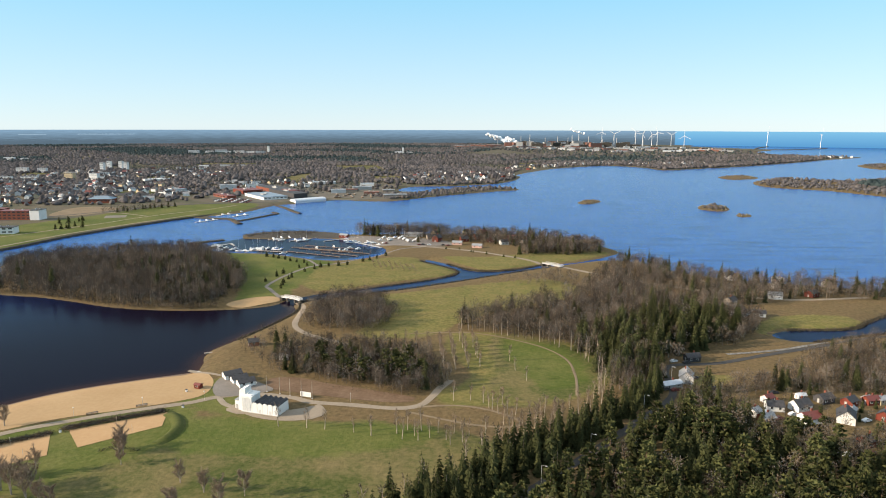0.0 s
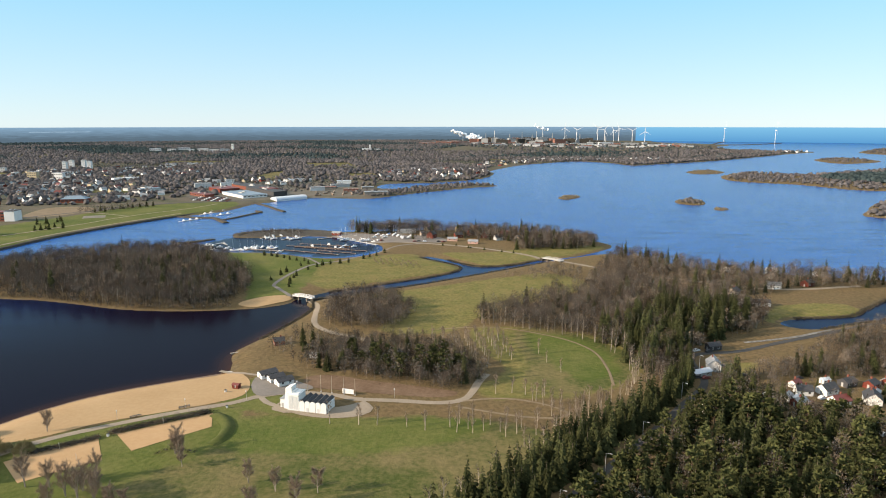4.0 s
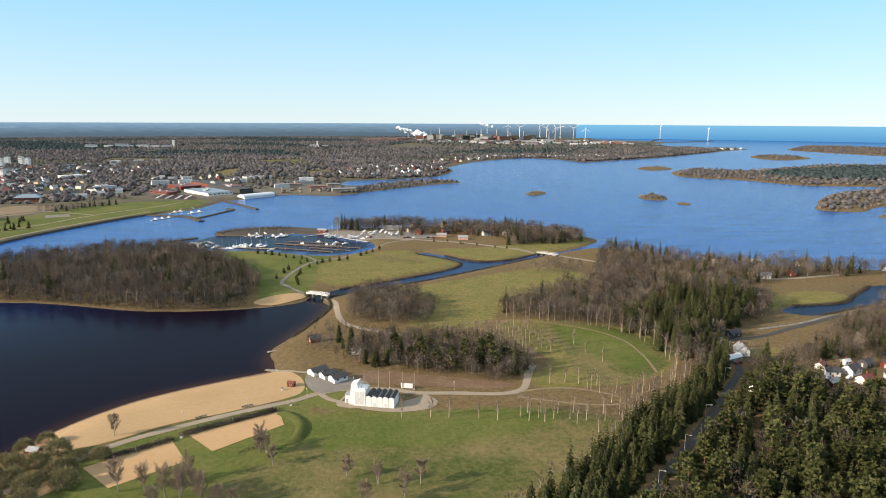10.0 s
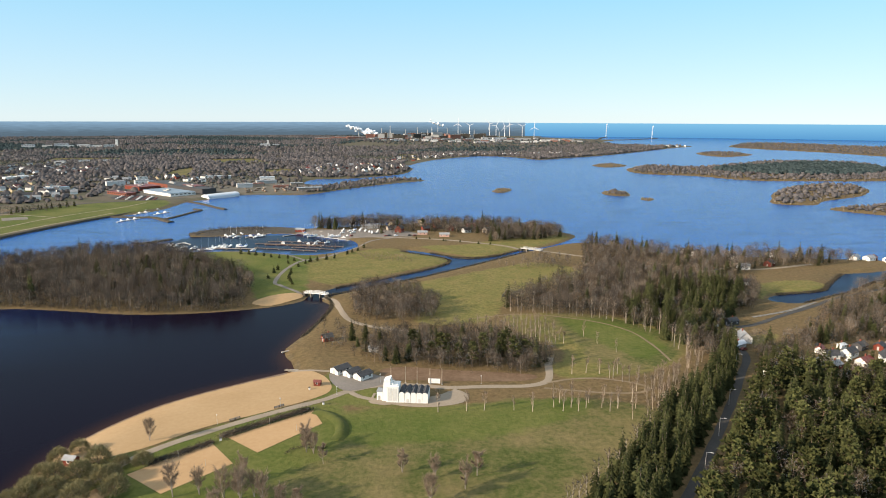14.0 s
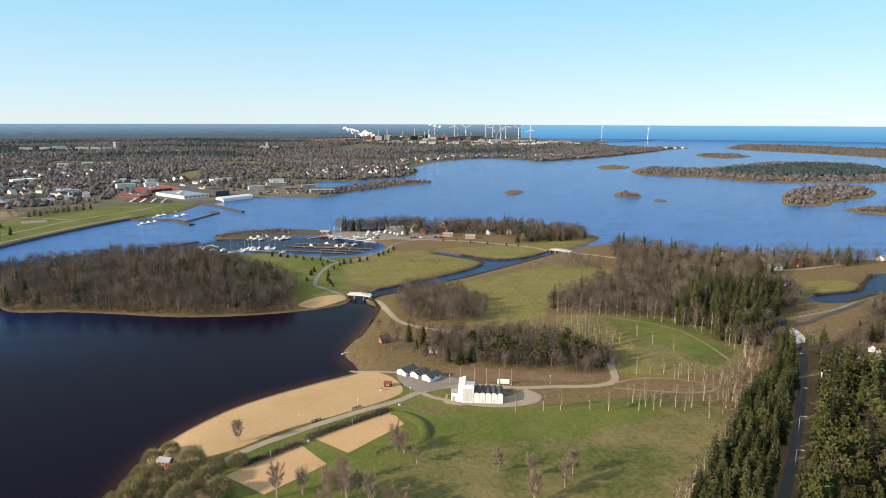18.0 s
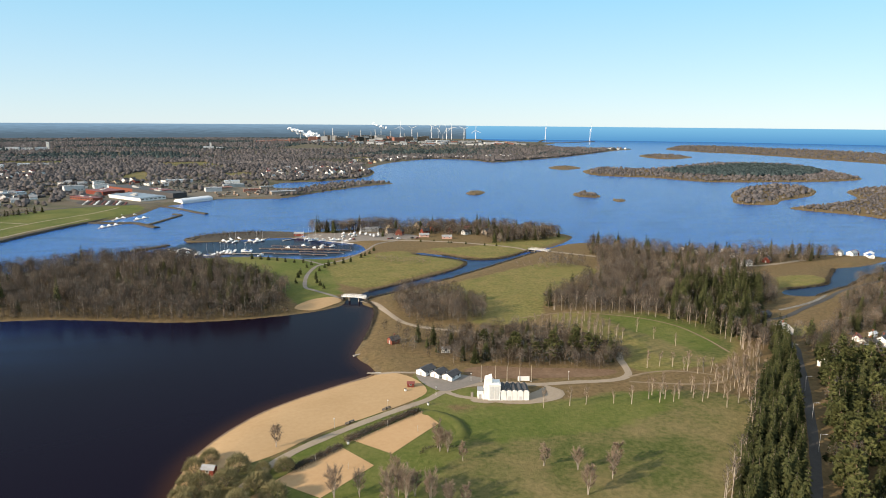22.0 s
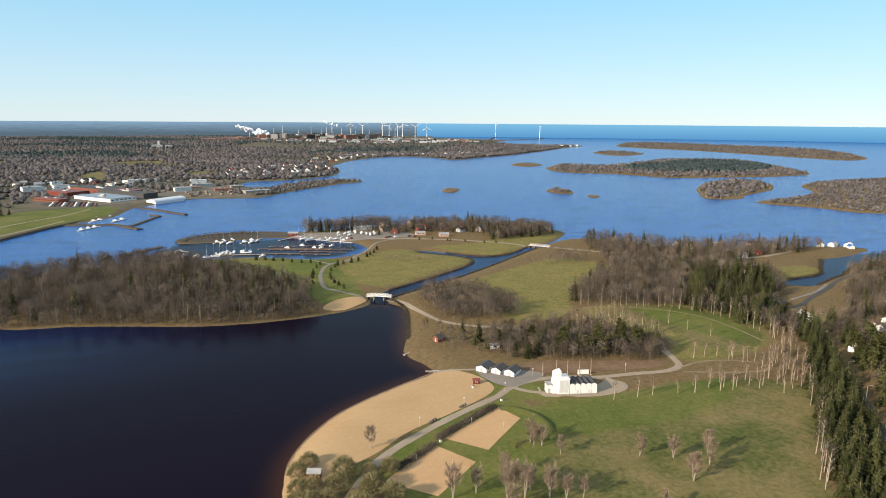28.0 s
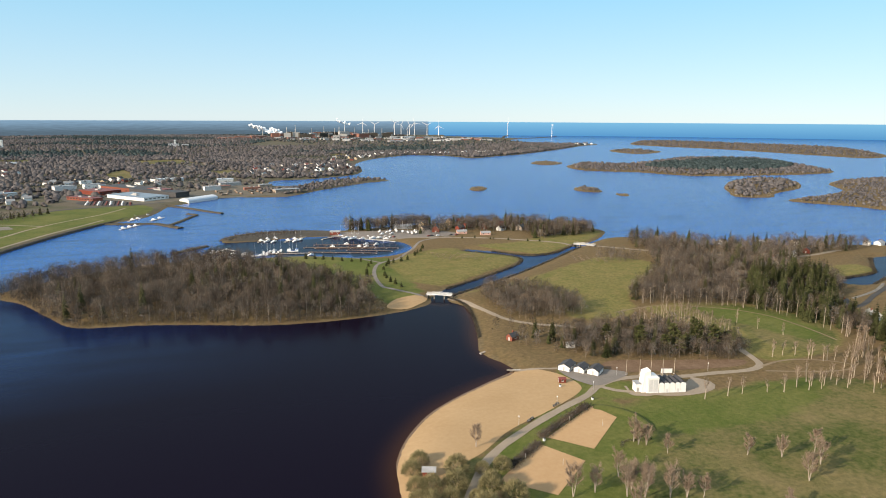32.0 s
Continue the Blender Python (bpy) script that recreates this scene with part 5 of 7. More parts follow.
# ---- the white silo building ----
def silo():
    top = thing("silo_building", "white silo building with stepped tower and five gabled bays", "silo")
    part("tower_block", join(box(0, 5.2, 0, 6.5, -0.3, 7.1, 0.06), box(-0.1, 5.3, -0.1, 6.6, 6.8, 7.2), box(0.5, 4.7, 0.5, 6.0, 7.2, 7.45)), M_WHITE, top)
    part("recessed_panel", join(box(0.7, 2.45, -0.08, 0.05, 0.8, 6.4), box(2.75, 4.5, -0.08, 0.05, 0.8, 6.4)), M_PALE, top, "pale grey recessed wall panels")
    v, f = slab([(-2.2, 1.0), (1.6, 1.0), (1.6, 5.4), (-2.2, 5.4)], -0.3, 9.8)
    v[v[:, 2] > 5, 0] = np.where(v[v[:, 2] > 5, 0] < 0, -1.2, 1.6)
    v[(v[:, 2] > 5) & (v[:, 0] > 0), 2] = 10.2
    v[(v[:, 2] > 5) & (v[:, 0] < 0), 2] = 9.2
    part("stair_tower", (v, f), M_WHITE, top)
    part("parapet", box(1.5, 2.6, 1.4, 5.0, 7.1, 8.1), M_WHITE, top)
    part("lean_to", join(box(-4.4, -2.0, 2.0, 6.0, -0.3, 3.8, 0.05)), M_WHITE, top)
    part("lean_to_roof", box(-4.6, -1.9, 1.8, 6.2, 3.8, 4.0), M_GREY_ROOF, top)
    part("door", box(-3.9, -2.9, 1.93, 2.05, 0, 2.1), M_GREY, top, "grey steel door")
    w = 12.3 / 5
    for i in range(5):
        x0 = 5.3 + i * w
        a = np.linspace(math.pi, 0, 9)
        arch = [(x0 + 0.06, -0.3)] + [(x0 + w / 2 + math.cos(t) * (w / 2 - 0.06), 4.0 + math.sin(t) * 0.75) for t in a] + [(x0 + w - 0.06, -0.3)]
        p = np.asarray(arch)
        bay = part("bay", loft([np.column_stack([p[:, 0], np.full(len(p), y), p[:, 1]]) for y in (0.0, 8.4)]), M_WHITE, top)
        roof = [(x0 + 0.08, 4.25), (x0 + w / 2, 5.0), (x0 + w - 0.08, 4.25), (x0 + w - 0.08, 4.4), (x0 + w / 2, 5.2), (x0 + 0.08, 4.4)]
        r = np.asarray(roof)
        part("roof", loft([np.column_stack([r[:, 0], np.full(len(r), y), r[:, 1]]) for y in (0.35, 8.7)]), M_ROOF, top, "black felt gable roof")
        if i in (1, 3):
            part("hatch", box(x0 + 0.7, x0 + w - 0.7, -0.05, 0.03, 0, 2.0), M_PALE, bay)
    part("plinth", box(-0.15, 17.6, -0.12, 0.0, -0.3, 0.35), M_CONCRETE, top)
    return put(top, -84.6, 264.6, -18.3)


silo()


def gable_house(name, label, category, L, W, h, rise, wall, roof, chimney=True, windows=2, group="", door=True, trim=None):
    """A house with its ridge along local x: walls, two roof slabs, chimney, windows and a door."""
    top = thing(name, label, category, group)
    q = [(-W / 2, -0.4), (W / 2, -0.4), (W / 2, h), (0, h + rise), (-W / 2, h)]
    part("wall", loft([np.array([(x, y, z) for y, z in q]) for x in (-L / 2, L / 2)]), wall, top)
    for s in (-1, 1):
        o = 0.35
        e = (s * (W / 2 + o), h - rise * o / (W / 2))
        ring = [(s * 0.0, h + rise + 0.02), e, (e[0], e[1] + 0.16), (0.0, h + rise + 0.2)]
        part("roof", loft([np.array([(x, y, z) for y, z in ring]) for x in (-L / 2 - o, L / 2 + o)]), roof, top)
    if chimney:
        part("chimney", join(box(L * 0.12, L * 0.12 + 0.7, 0.3, 0.95, h, h + rise + 0.8), box(L * 0.12 - 0.06, L * 0.12 + 0.76, 0.24, 1.01, h + rise + 0.8, h + rise + 0.92)), M_BRICK, top)
    for s in (-1, 1):
        for i in range(windows):
            x = -L / 2 + L * (i + 0.5) / windows
            y = s * W / 2
            fr = part("window", join(box(x - 0.62, x + 0.62, y - 0.05, y + 0.05, 1.0, 1.12), box(x - 0.62, x + 0.62, y - 0.05, y + 0.05, 2.15, 2.27),
                                     box(x - 0.62, x - 0.5, y - 0.05, y + 0.05, 1.12, 2.15), box(x + 0.5, x + 0.62, y - 0.05, y + 0.05, 1.12, 2.15)), trim or M_WHITE, top)
            part("pane", box(x - 0.5, x + 0.5, y - 0.03, y + 0.03, 1.12, 2.15), M_GLASS, fr)
    if door:
        part("door", box(-L / 2 - 0.05, -L / 2 + 0.03, -0.5, 0.5, 0, 2.05), M_GREY, top)
    return top


# bath houses, huts and sheds by the beach
put(gable_house("bath_house", "white bath house with dark gable roof by the beach", "bath house", 8.0, 5.6, 2.3, 1.2, M_WHITE, M_ROOF, False, 2, "bath houses"), -100.4, 303.2, 35)
put(gable_house("bath_house", "white bath house with dark gable roof by the beach", "bath house", 7.0, 4.8, 2.2, 1.1, M_WHITE, M_ROOF, False, 2, "bath houses"), -95.6, 298.2, 35)
put(gable_house("bath_house", "white bath house with dark gable roof by the beach", "bath house", 7.4, 5.2, 2.3, 1.2, M_WHITE, M_ROOF, False, 2, "bath houses"), -91.0, 293.4, 35)
put(gable_house("kiosk", "small red beach kiosk with white trim", "kiosk", 3.8, 3.0, 2.3, 0.7, M_RED, M_RED_ROOF, False, 1), -111.8, 290.0, -20, size=0.8)
put(gable_house("cabin", "faded reddish boarded cabin with dark roof on the shore", "cabin", 5.5, 4.2, 2.4, 1.5, M_BRICK, M_ROOF, True, 1), -103.5, 351.0, 20)
put(gable_house("shed", "small white shed at the wood's edge", "shed", 4.6, 2.6, 2.3, 0.6, M_WHITE, M_GREY_ROOF, False, 1), -81.5, 328.5, -20)
put(gable_house("hut", "small red and white changing hut under willows", "hut", 4.2, 3.0, 2.3, 0.9, M_RED, M_GREY_ROOF, False, 1), -198.2, 238.6, -25)


def white_screen():
    top = thing("sign_board", "large blank white board on posts beside the path", "sign")
    part("board", box(-2.7, 2.7, -0.12, 0.12, 0.35, 2.5, 0.03), M_WHITE, top)
    for x in (-2.2, 2.2):
        part("post", box(x - 0.07, x + 0.07, 0.12, 0.26, -0.3, 2.5), M_WOOD, top)
    return put(top, -60.6, 279.5, -20)


white_screen()


def flag_pole():
    top = thing("flag_pole", "tall pale wooden flag pole without flag", "flag pole", "row of flag poles")
    part("pole", join(tube((0, 0, -0.3), (0, 0, 7.6), 0.16, 0.09, 8), tube((0, 0, 7.6), (0, 0, 7.75), 0.13, 0.02, 8)), M_ASPEN, top)
    part("footing", box(-0.3, 0.3, -0.3, 0.3, -0.2, 0.25, 0.04), M_CONCRETE, top)
    return top


first = put(flag_pole(), -79.3, 285.5)
for x, y in ((-73, 283.6), (-68, 281.7), (-62.5, 279.9), (-57.4, 278.0)):
    copy_thing(first, spot(x, y))


def street_lamp(h=7.2):
    top = thing("street_lamp", "grey steel street lamp with a single arm", "street lamp", "street lamps")
    part("pole", tube((0, 0, -0.3), (0, 0, h), 0.11, 0.06, 8), M_METAL, top)
    part("arm", tube((0, 0, h), (1.7, 0, h + 0.25), 0.05, 0.04, 6), M_METAL, top)
    part("lamp_head", box(1.4, 2.3, -0.16, 0.16, h + 0.16, h + 0.32, 0.03), M_GREY, top)
    return top


first = put(street_lamp(), 54.6, 229.6, -40)
for x, y, a in ((33, 206, -40), (85, 266, -50), (12, 184, -40), (108, 300, -70)):
    copy_thing(first, spot(x, y, a))


def lamp_post():
    top = thing("lamp_post", "short grey lamp post beside the beach road", "lamp post", "beach road lamps")
    part("pole", tube((0, 0, -0.3), (0, 0, 3.8), 0.06, 0.05, 6), M_METAL, top)
    part("lamp_head", join(tube((0, 0, 3.8), (0, 0, 4.1), 0.2, 0.24, 8), tube((0, 0, 4.1), (0, 0, 4.25), 0.26, 0.05, 8)), M_WHITE, top)
    return top


first = put(lamp_post(), -104.3, 276.6)
for x, y in ((-128, 269), (-152, 259), (-84, 286.5), (-40, 274.5)):
    copy_thing(first, spot(x, y))


def litter_bin(label):
    top = thing("litter_bin", label, "bin", "bins by the beach")
    part("body", box(-0.4, 0.4, -0.4, 0.4, 0, 1.0, 0.06), M_WHITE, top)
    part("lid", box(-0.45, 0.45, -0.45, 0.45, 1.0, 1.15), M_ROOF, top)
    return top


first = put(litter_bin("white litter bin with dark lid by the road"), -110.6, 268.3)
for x, y in ((-149.5, 244.5), (-115.6, 285.6)):
    copy_thing(first, spot(x, y))


def bench():
    top = thing("bench", "dark wooden bench facing the beach", "bench", "benches by the beach")
    part("seat", box(-1.1, 1.1, -0.25, 0.25, 0.42, 0.5), M_WOOD, top)
    part("backrest", box(-1.1, 1.1, 0.22, 0.3, 0.6, 0.95), M_WOOD, top)
    for x in (-0.9, 0.9):
        part("leg", box(x - 0.06, x + 0.06, -0.22, 0.28, -0.1, 0.9 if x else 0.42), M_ROOF, top)
    return top


first = put(bench(), -127.5, 269.8, 25)
for x, y, a in ((-146.5, 260.6, 25), (-144.5, 261.7, 25), (-129.5, 268.6, 25)):
    copy_thing(first, spot(x, y, a))

# volleyball posts on the courts
def net_post():
    top = thing("net_post", "thin steel volleyball post standing in sand", "post", "volleyball posts")
    part("pole", tube((0, 0, -0.2), (0, 0, 2.5), 0.06, 0.06, 6), M_METAL, top)
    part("sleeve", tube((0, 0, -0.1), (0, 0, 0.25), 0.11, 0.1, 6), M_CONCRETE, top)
    return top


first = put(net_post(), -122, 246)
for x, y in ((-132, 254), (-153, 226.5), (-163, 235)):
    copy_thing(first, spot(x, y))

# grassy berm beside the court
def berm():
    p = smooth_line([(-115, 262), (-109, 256.5), (-105.5, 249), (-105.5, 241), (-108, 235)], 1.0)
    d = np.gradient(p, axis=0)
    nrm = np.stack([-d[:, 1], d[:, 0]], 1) / np.linalg.norm(d, axis=1)[:, None]
    prof = [(-3.2, -0.1), (-1.8, 0.9), (-0.4, 1.45), (0.8, 1.35), (1.8, 0.6), (2.6, -0.1)]
    taper = np.clip(np.minimum(np.arange(len(p)), np.arange(len(p))[::-1]) / 4.0, 0.05, 1)
    rows = [np.column_stack([p - nrm * o, ground_z(p[:, 0], p[:, 1]) + h * taper + 0.04 * np.sin(np.arange(len(p)) * 1.3)]) for o, h in prof]
    n = len(p)
    v = np.concatenate(rows)
    i = np.arange(n - 1)
    f = np.concatenate([np.stack([i + k * n, i + 1 + k * n, i + 1 + (k + 1) * n, i + (k + 1) * n], 1) for k in range(len(prof) - 1)])
    return tagged(mesh_object("grass_berm", v, f, M_TURF, smooth=True), "curved grassy earth bank around the sand court", "bank", kind="structure")


berm()


# ---- footbridge, road bridge and jetty ----
def bridge(name, label, L, W, z, mat, x, y, turn, arch=0.5):
    top = thing(name, label, "bridge")
    xs = np.linspace(-L / 2, L / 2, 13)
    up = arch * (1 - (2 * xs / L) ** 2)
    part("deck", loft([np.array([(a, -W / 2, b), (a, W / 2, b), (a, W / 2, b + 0.35), (a, -W / 2, b + 0.35)]) for a, b in zip(xs, up)]), M_CONCRETE, top)
    for s in (-1, 1):
        y0 = s * (W / 2 - 0.1)
        part("girder", loft([np.array([(a, y0 - 0.12, b - 0.2), (a, y0 + 0.12, b - 0.2), (a, y0 + 0.12, b + 0.32), (a, y0 - 0.12, b + 0.32)]) for a, b in zip(xs, up)]), mat, top)
        rail = part("railing", loft([np.array([(a, y0 - 0.06, b + 1.25), (a, y0 + 0.06, b + 1.25), (a, y0 + 0.06, b + 1.4), (a, y0 - 0.06, b + 1.4)]) for a, b in zip(xs, up)]), mat, top, "white painted bridge railing")
        for a, b in zip(xs, up):
            part("post", box(a - 0.06, a + 0.06, y0 - 0.05, y0 + 0.05, b + 0.3, b + 1.3), mat, rail)
        part("panel", loft([np.array([(a, y0 - 0.03, b + 0.75), (a, y0 + 0.03, b + 0.75), (a, y0 + 0.03, b + 0.9), (a, y0 - 0.03, b + 0.9)]) for a, b in zip(xs, up)]), mat, rail)
    for s in (-1, 1):
        part("abutment", box(s * L / 2 - 1.2, s * L / 2 + 1.2, -W / 2 - 0.4, W / 2 + 0.4, -z - 1.5, 0.0), M_STONE, top, "dark stone bridge abutment")
        part("pier", box(s * L / 5 - 0.25, s * L / 5 + 0.25, -W / 2 + 0.3, W / 2 - 0.3, -z - 1.5, arch * 0.8), M_WOOD, top)
    return put(top, x, y, turn, z=z)


bridge("footbridge", "white-railed footbridge over the channel mouth", 17.0, 3.2, 2.6, M_HULL, -104.6, 449.6, -31)
bridge("road_bridge", "pale low road bridge over the channel", 20.0, 5.0, 2.4, M_CONCRETE, 95.0, 567.0, -49, 0.35)


def dock(label, L, W=1.8, mat=None, piles=0, rail=False, group="docks"):
    top = thing("dock", label, "dock", group)
    part("deck", box(-L / 2, L / 2, -W / 2, W / 2, 0.35, 0.55, 0.04), mat or M_WOOD, top)
    for x in np.linspace(-L / 2 + 0.6, L / 2 - 0.6, max(2, int(L / 9))):
        part("pontoon", box(x - 0.5, x + 0.5, -W / 2 + 0.1, W / 2 - 0.1, -0.4, 0.35), M_CONCRETE, top)
    for k in range(piles):
        x = -L / 2 + L * (k + 0.5) / piles
        part("pile", tube((x, W / 2 + 0.25 + (k % 2) * 6, -1.5), (x, W / 2 + 0.25 + (k % 2) * 6, 2.6), 0.13, 0.12, 6), M_ORANGE_WOOD, top)
    return top


def between(ob, a, b, z=0.0):
    return put(ob, (a[0] + b[0]) / 2, (a[1] + b[1]) / 2, math.degrees(math.atan2(b[1] - a[1], b[0] - a[0])), z=z)


def dock_between(a, b, label, **kw):
    return between(dock(label, math.hypot(b[0] - a[0], b[1] - a[1]), **kw), a, b)


dock_between((-127.5, 342), (-112, 348.5), "narrow grey wooden bathing jetty", W=1.4, group="")
dock_between((-124.5, 315.5), (-118.5, 313.5), "short white landing stage at the beach corner", W=1.6, mat=M_CONCRETE, group="")
dock_between((-187, 707), (-160, 730), "grey floating marina dock", W=2.2)
dock_between((-163, 698), (-138, 719), "grey floating marina dock", W=2.2)
dock_between((-143, 656), (-70, 628), "brown wooden marina dock with mooring piles", mat=M_ORANGE_WOOD, piles=14, W=2.0)
dock_between((-152, 640), (-96, 612), "brown wooden marina dock with mooring piles", mat=M_ORANGE_WOOD, piles=12, W=2.0)
dock_between((-236, 658), (-218, 684), "pale floating marina dock", W=2.0, mat=M_CONCRETE)
dock_between((-220, 682), (-212, 670), "pale floating marina dock", W=2.0, mat=M_CONCRETE)
dock_between((-126, 699), (-112, 708), "pale wooden pier by the boat yard", W=2.4)


def boat(L=8.0, W=2.6, sail=True, label="white sailing boat with bare mast", cover=None):
    top = thing("sailing_boat" if sail else "motor_boat", label, "boat", "boats of the marina")
    rings = []
    for u in np.linspace(0, 1, 9):
        w = W / 2 * (1 - max(0, (u - 0.35) / 0.65) ** 2.2) * (0.82 + 0.18 * min(1, u / 0.3))
        w = max(w, 0.03)
        sheer = 0.95 + 0.35 * u * u
        rings.append([(L * (u - 0.5), y * w, z) for y, z in ((-1, sheer), (-0.85, 0.3), (-0.3, -0.25), (0.3, -0.25), (0.85, 0.3), (1, sheer))])
    part("hull", loft(rings), M_HULL, top)
    v, f = box(-L * 0.12, L * 0.22, -W * 0.3, W * 0.3, 0.95, 1.65 if sail else 2.1, 0.12)
    part("cabin", (v, f), cover or M_HULL, top)
    part("window_strip", box(-L * 0.1, L * 0.2, -W * 0.305, W * 0.305, 1.25, 1.45), M_GLASS, top)
    if sail:
        part("mast", tube((L * 0.08, 0, 1.0), (L * 0.08, 0, 1.0 + L * 1.25), 0.08, 0.05, 5), M_METAL, top)
        part("boom", tube((L * 0.08, 0, 2.0), (-L * 0.35, 0, 2.05), 0.06, 0.05, 5), M_METAL, top)
        part("keel", box(-0.5, 0.5, -0.08, 0.08, -1.0, -0.2), M_GREY, top)
    return top


for a, b in (((-152, 662), (-88, 640)), ((-140, 672), (-84, 652)), ((-118, 636), (-80, 616))):
    dock_between(a, b, "brown wooden marina dock with mooring piles", mat=M_ORANGE_WOOD, piles=12, W=1.6)
dock_between((-104, 704), (-62, 660), "pale quay edge below the boat yard", W=3.0, mat=M_CONCRETE)
dock_between((-190, 646), (-150, 634), "weathered landing stage below the meadow", W=2.4)
sailing, motor = boat(), boat(6.0, 2.2, False, "small white motor boat")
covered = boat(8.5, 2.8, True, "white sailing boat with blue cover", M_BLUE)
put(sailing, -192, 641, 150, z=0.0)
put(motor, -222, 648, 100, z=0.0)
put(covered, -164, 648, 160, z=0.0)
for k, (x, y, a, b) in enumerate(((-181, 650, 70, 1), (-178, 646, 60, 0), (-168, 652, 80, 0), (-174, 655, 75, 1), (-218, 643, 20, 0), (-207, 646, 30, 0), (-125.6, 657, -60, 0),
                                  (-102, 648, -70, 0), (-183, 713, 130, 0), (-176, 719, 130, 0), (-168, 721, 130, 0), (-158, 706, 130, 0), (-150, 712, 130, 0), (-198, 640, 170, 2), (-153, 626, 20, 0),
                                  (-228, 668, 40, 0), (-84, 652, 20, 0), (-93, 656, 10, 0), (-187, 648, 75, 1), (-184, 653, 60, 1), (-166, 655, 70, 1), (-160, 653, 85, 2), (-190, 650, 95, 0), (-180, 657, 10, 0), (-98, 716, -40, 1),
                                  (-92, 712, -44, 1), (-86, 707, -42, 1), (-104, 712, -50, 2), (-80, 694, -46, 0), (-76, 690, -46, 1), (-72, 684, -46, 0), (-66, 676, -44, 0), (-110, 664, -60, 0), (-96, 645, 30, 0),
                                  (-232, 670, 40, 0), (-224, 664, 60, 0), (-206, 652, 20, 0), (-216, 656, 10, 0), (-172, 704, 40, 1), (-178, 708, 42, 1), (-152, 700, 40, 1), (-146, 704, 44, 1))):
    copy_thing((motor, sailing, covered)[b], pose(x, y, 0.0, 0, 0, a))
for k, (x, y, a, b, s) in enumerate(((-101, 697, 10, 1, 1.2), (-97, 690, 15, 2, 1.3), (-94, 694, 20, 1, 1.1), (-88, 686, -5, 0, 1.2), (-78, 682, 0, 0, 1.4), (-72, 680, 5, 1, 1.0), (-51, 707, 60, 2, 1.1),
                                     (-46, 702, 70, 1, 1.1), (-41, 697, 70, 1, 1.2), (-38, 690, 80, 1, 1.0), (-36, 683, 75, 0, 1.2), (-30, 686, 60, 1, 1.0), (-57, 700, 40, 1, 0.9), (-63, 706, 50, 0, 1.1),
                                     (-28, 696, 65, 0, 1.0), (-66, 690, 20, 0, 1.0), (-55, 690, 30, 1, 1.0), (-44, 710, 60, 1, 1.0))):
    s *= 0.85
    m = pose(x, y, gz1(x, y) + 1.05, 0, 0, a) @ Matrix.Diagonal((s, s, s, 1))
    ob = copy_thing((motor, sailing, covered)[b], m)
    ob.matrix_basis = m
    tagged(ob, "laid-up white boat on trestles in the boat yard", group="laid-up boats")
    for q in (-1.6, 1.6):
        part("trestle", join(box(q - 0.15, q + 0.15, -1.0, 1.0, -0.35, -0.2), box(q - 0.12, q + 0.12, -0.9, -0.7, -1.15, -0.2), box(q - 0.12, q + 0.12, 0.7, 0.9, -1.15, -0.2)), M_WOOD, ob)


def crane():
    top = thing("mast_crane", "white curved mast crane on the quay", "crane")
    pts = [(0, 0, 0), (0, 0, 5.5), (0.6, 0, 7.0), (1.8, 0, 7.5), (3.0, 0, 7.0)]
    part("jib", join(*[tube(a, b, 0.28, 0.24, 8) for a, b in zip(pts, pts[1:])]), M_HULL, top)
    part("footing", box(-0.8, 0.8, -0.8, 0.8, -0.3, 0.3, 0.05), M_CONCRETE, top)
    return put(top, -72.4, 664, 10)


crane()

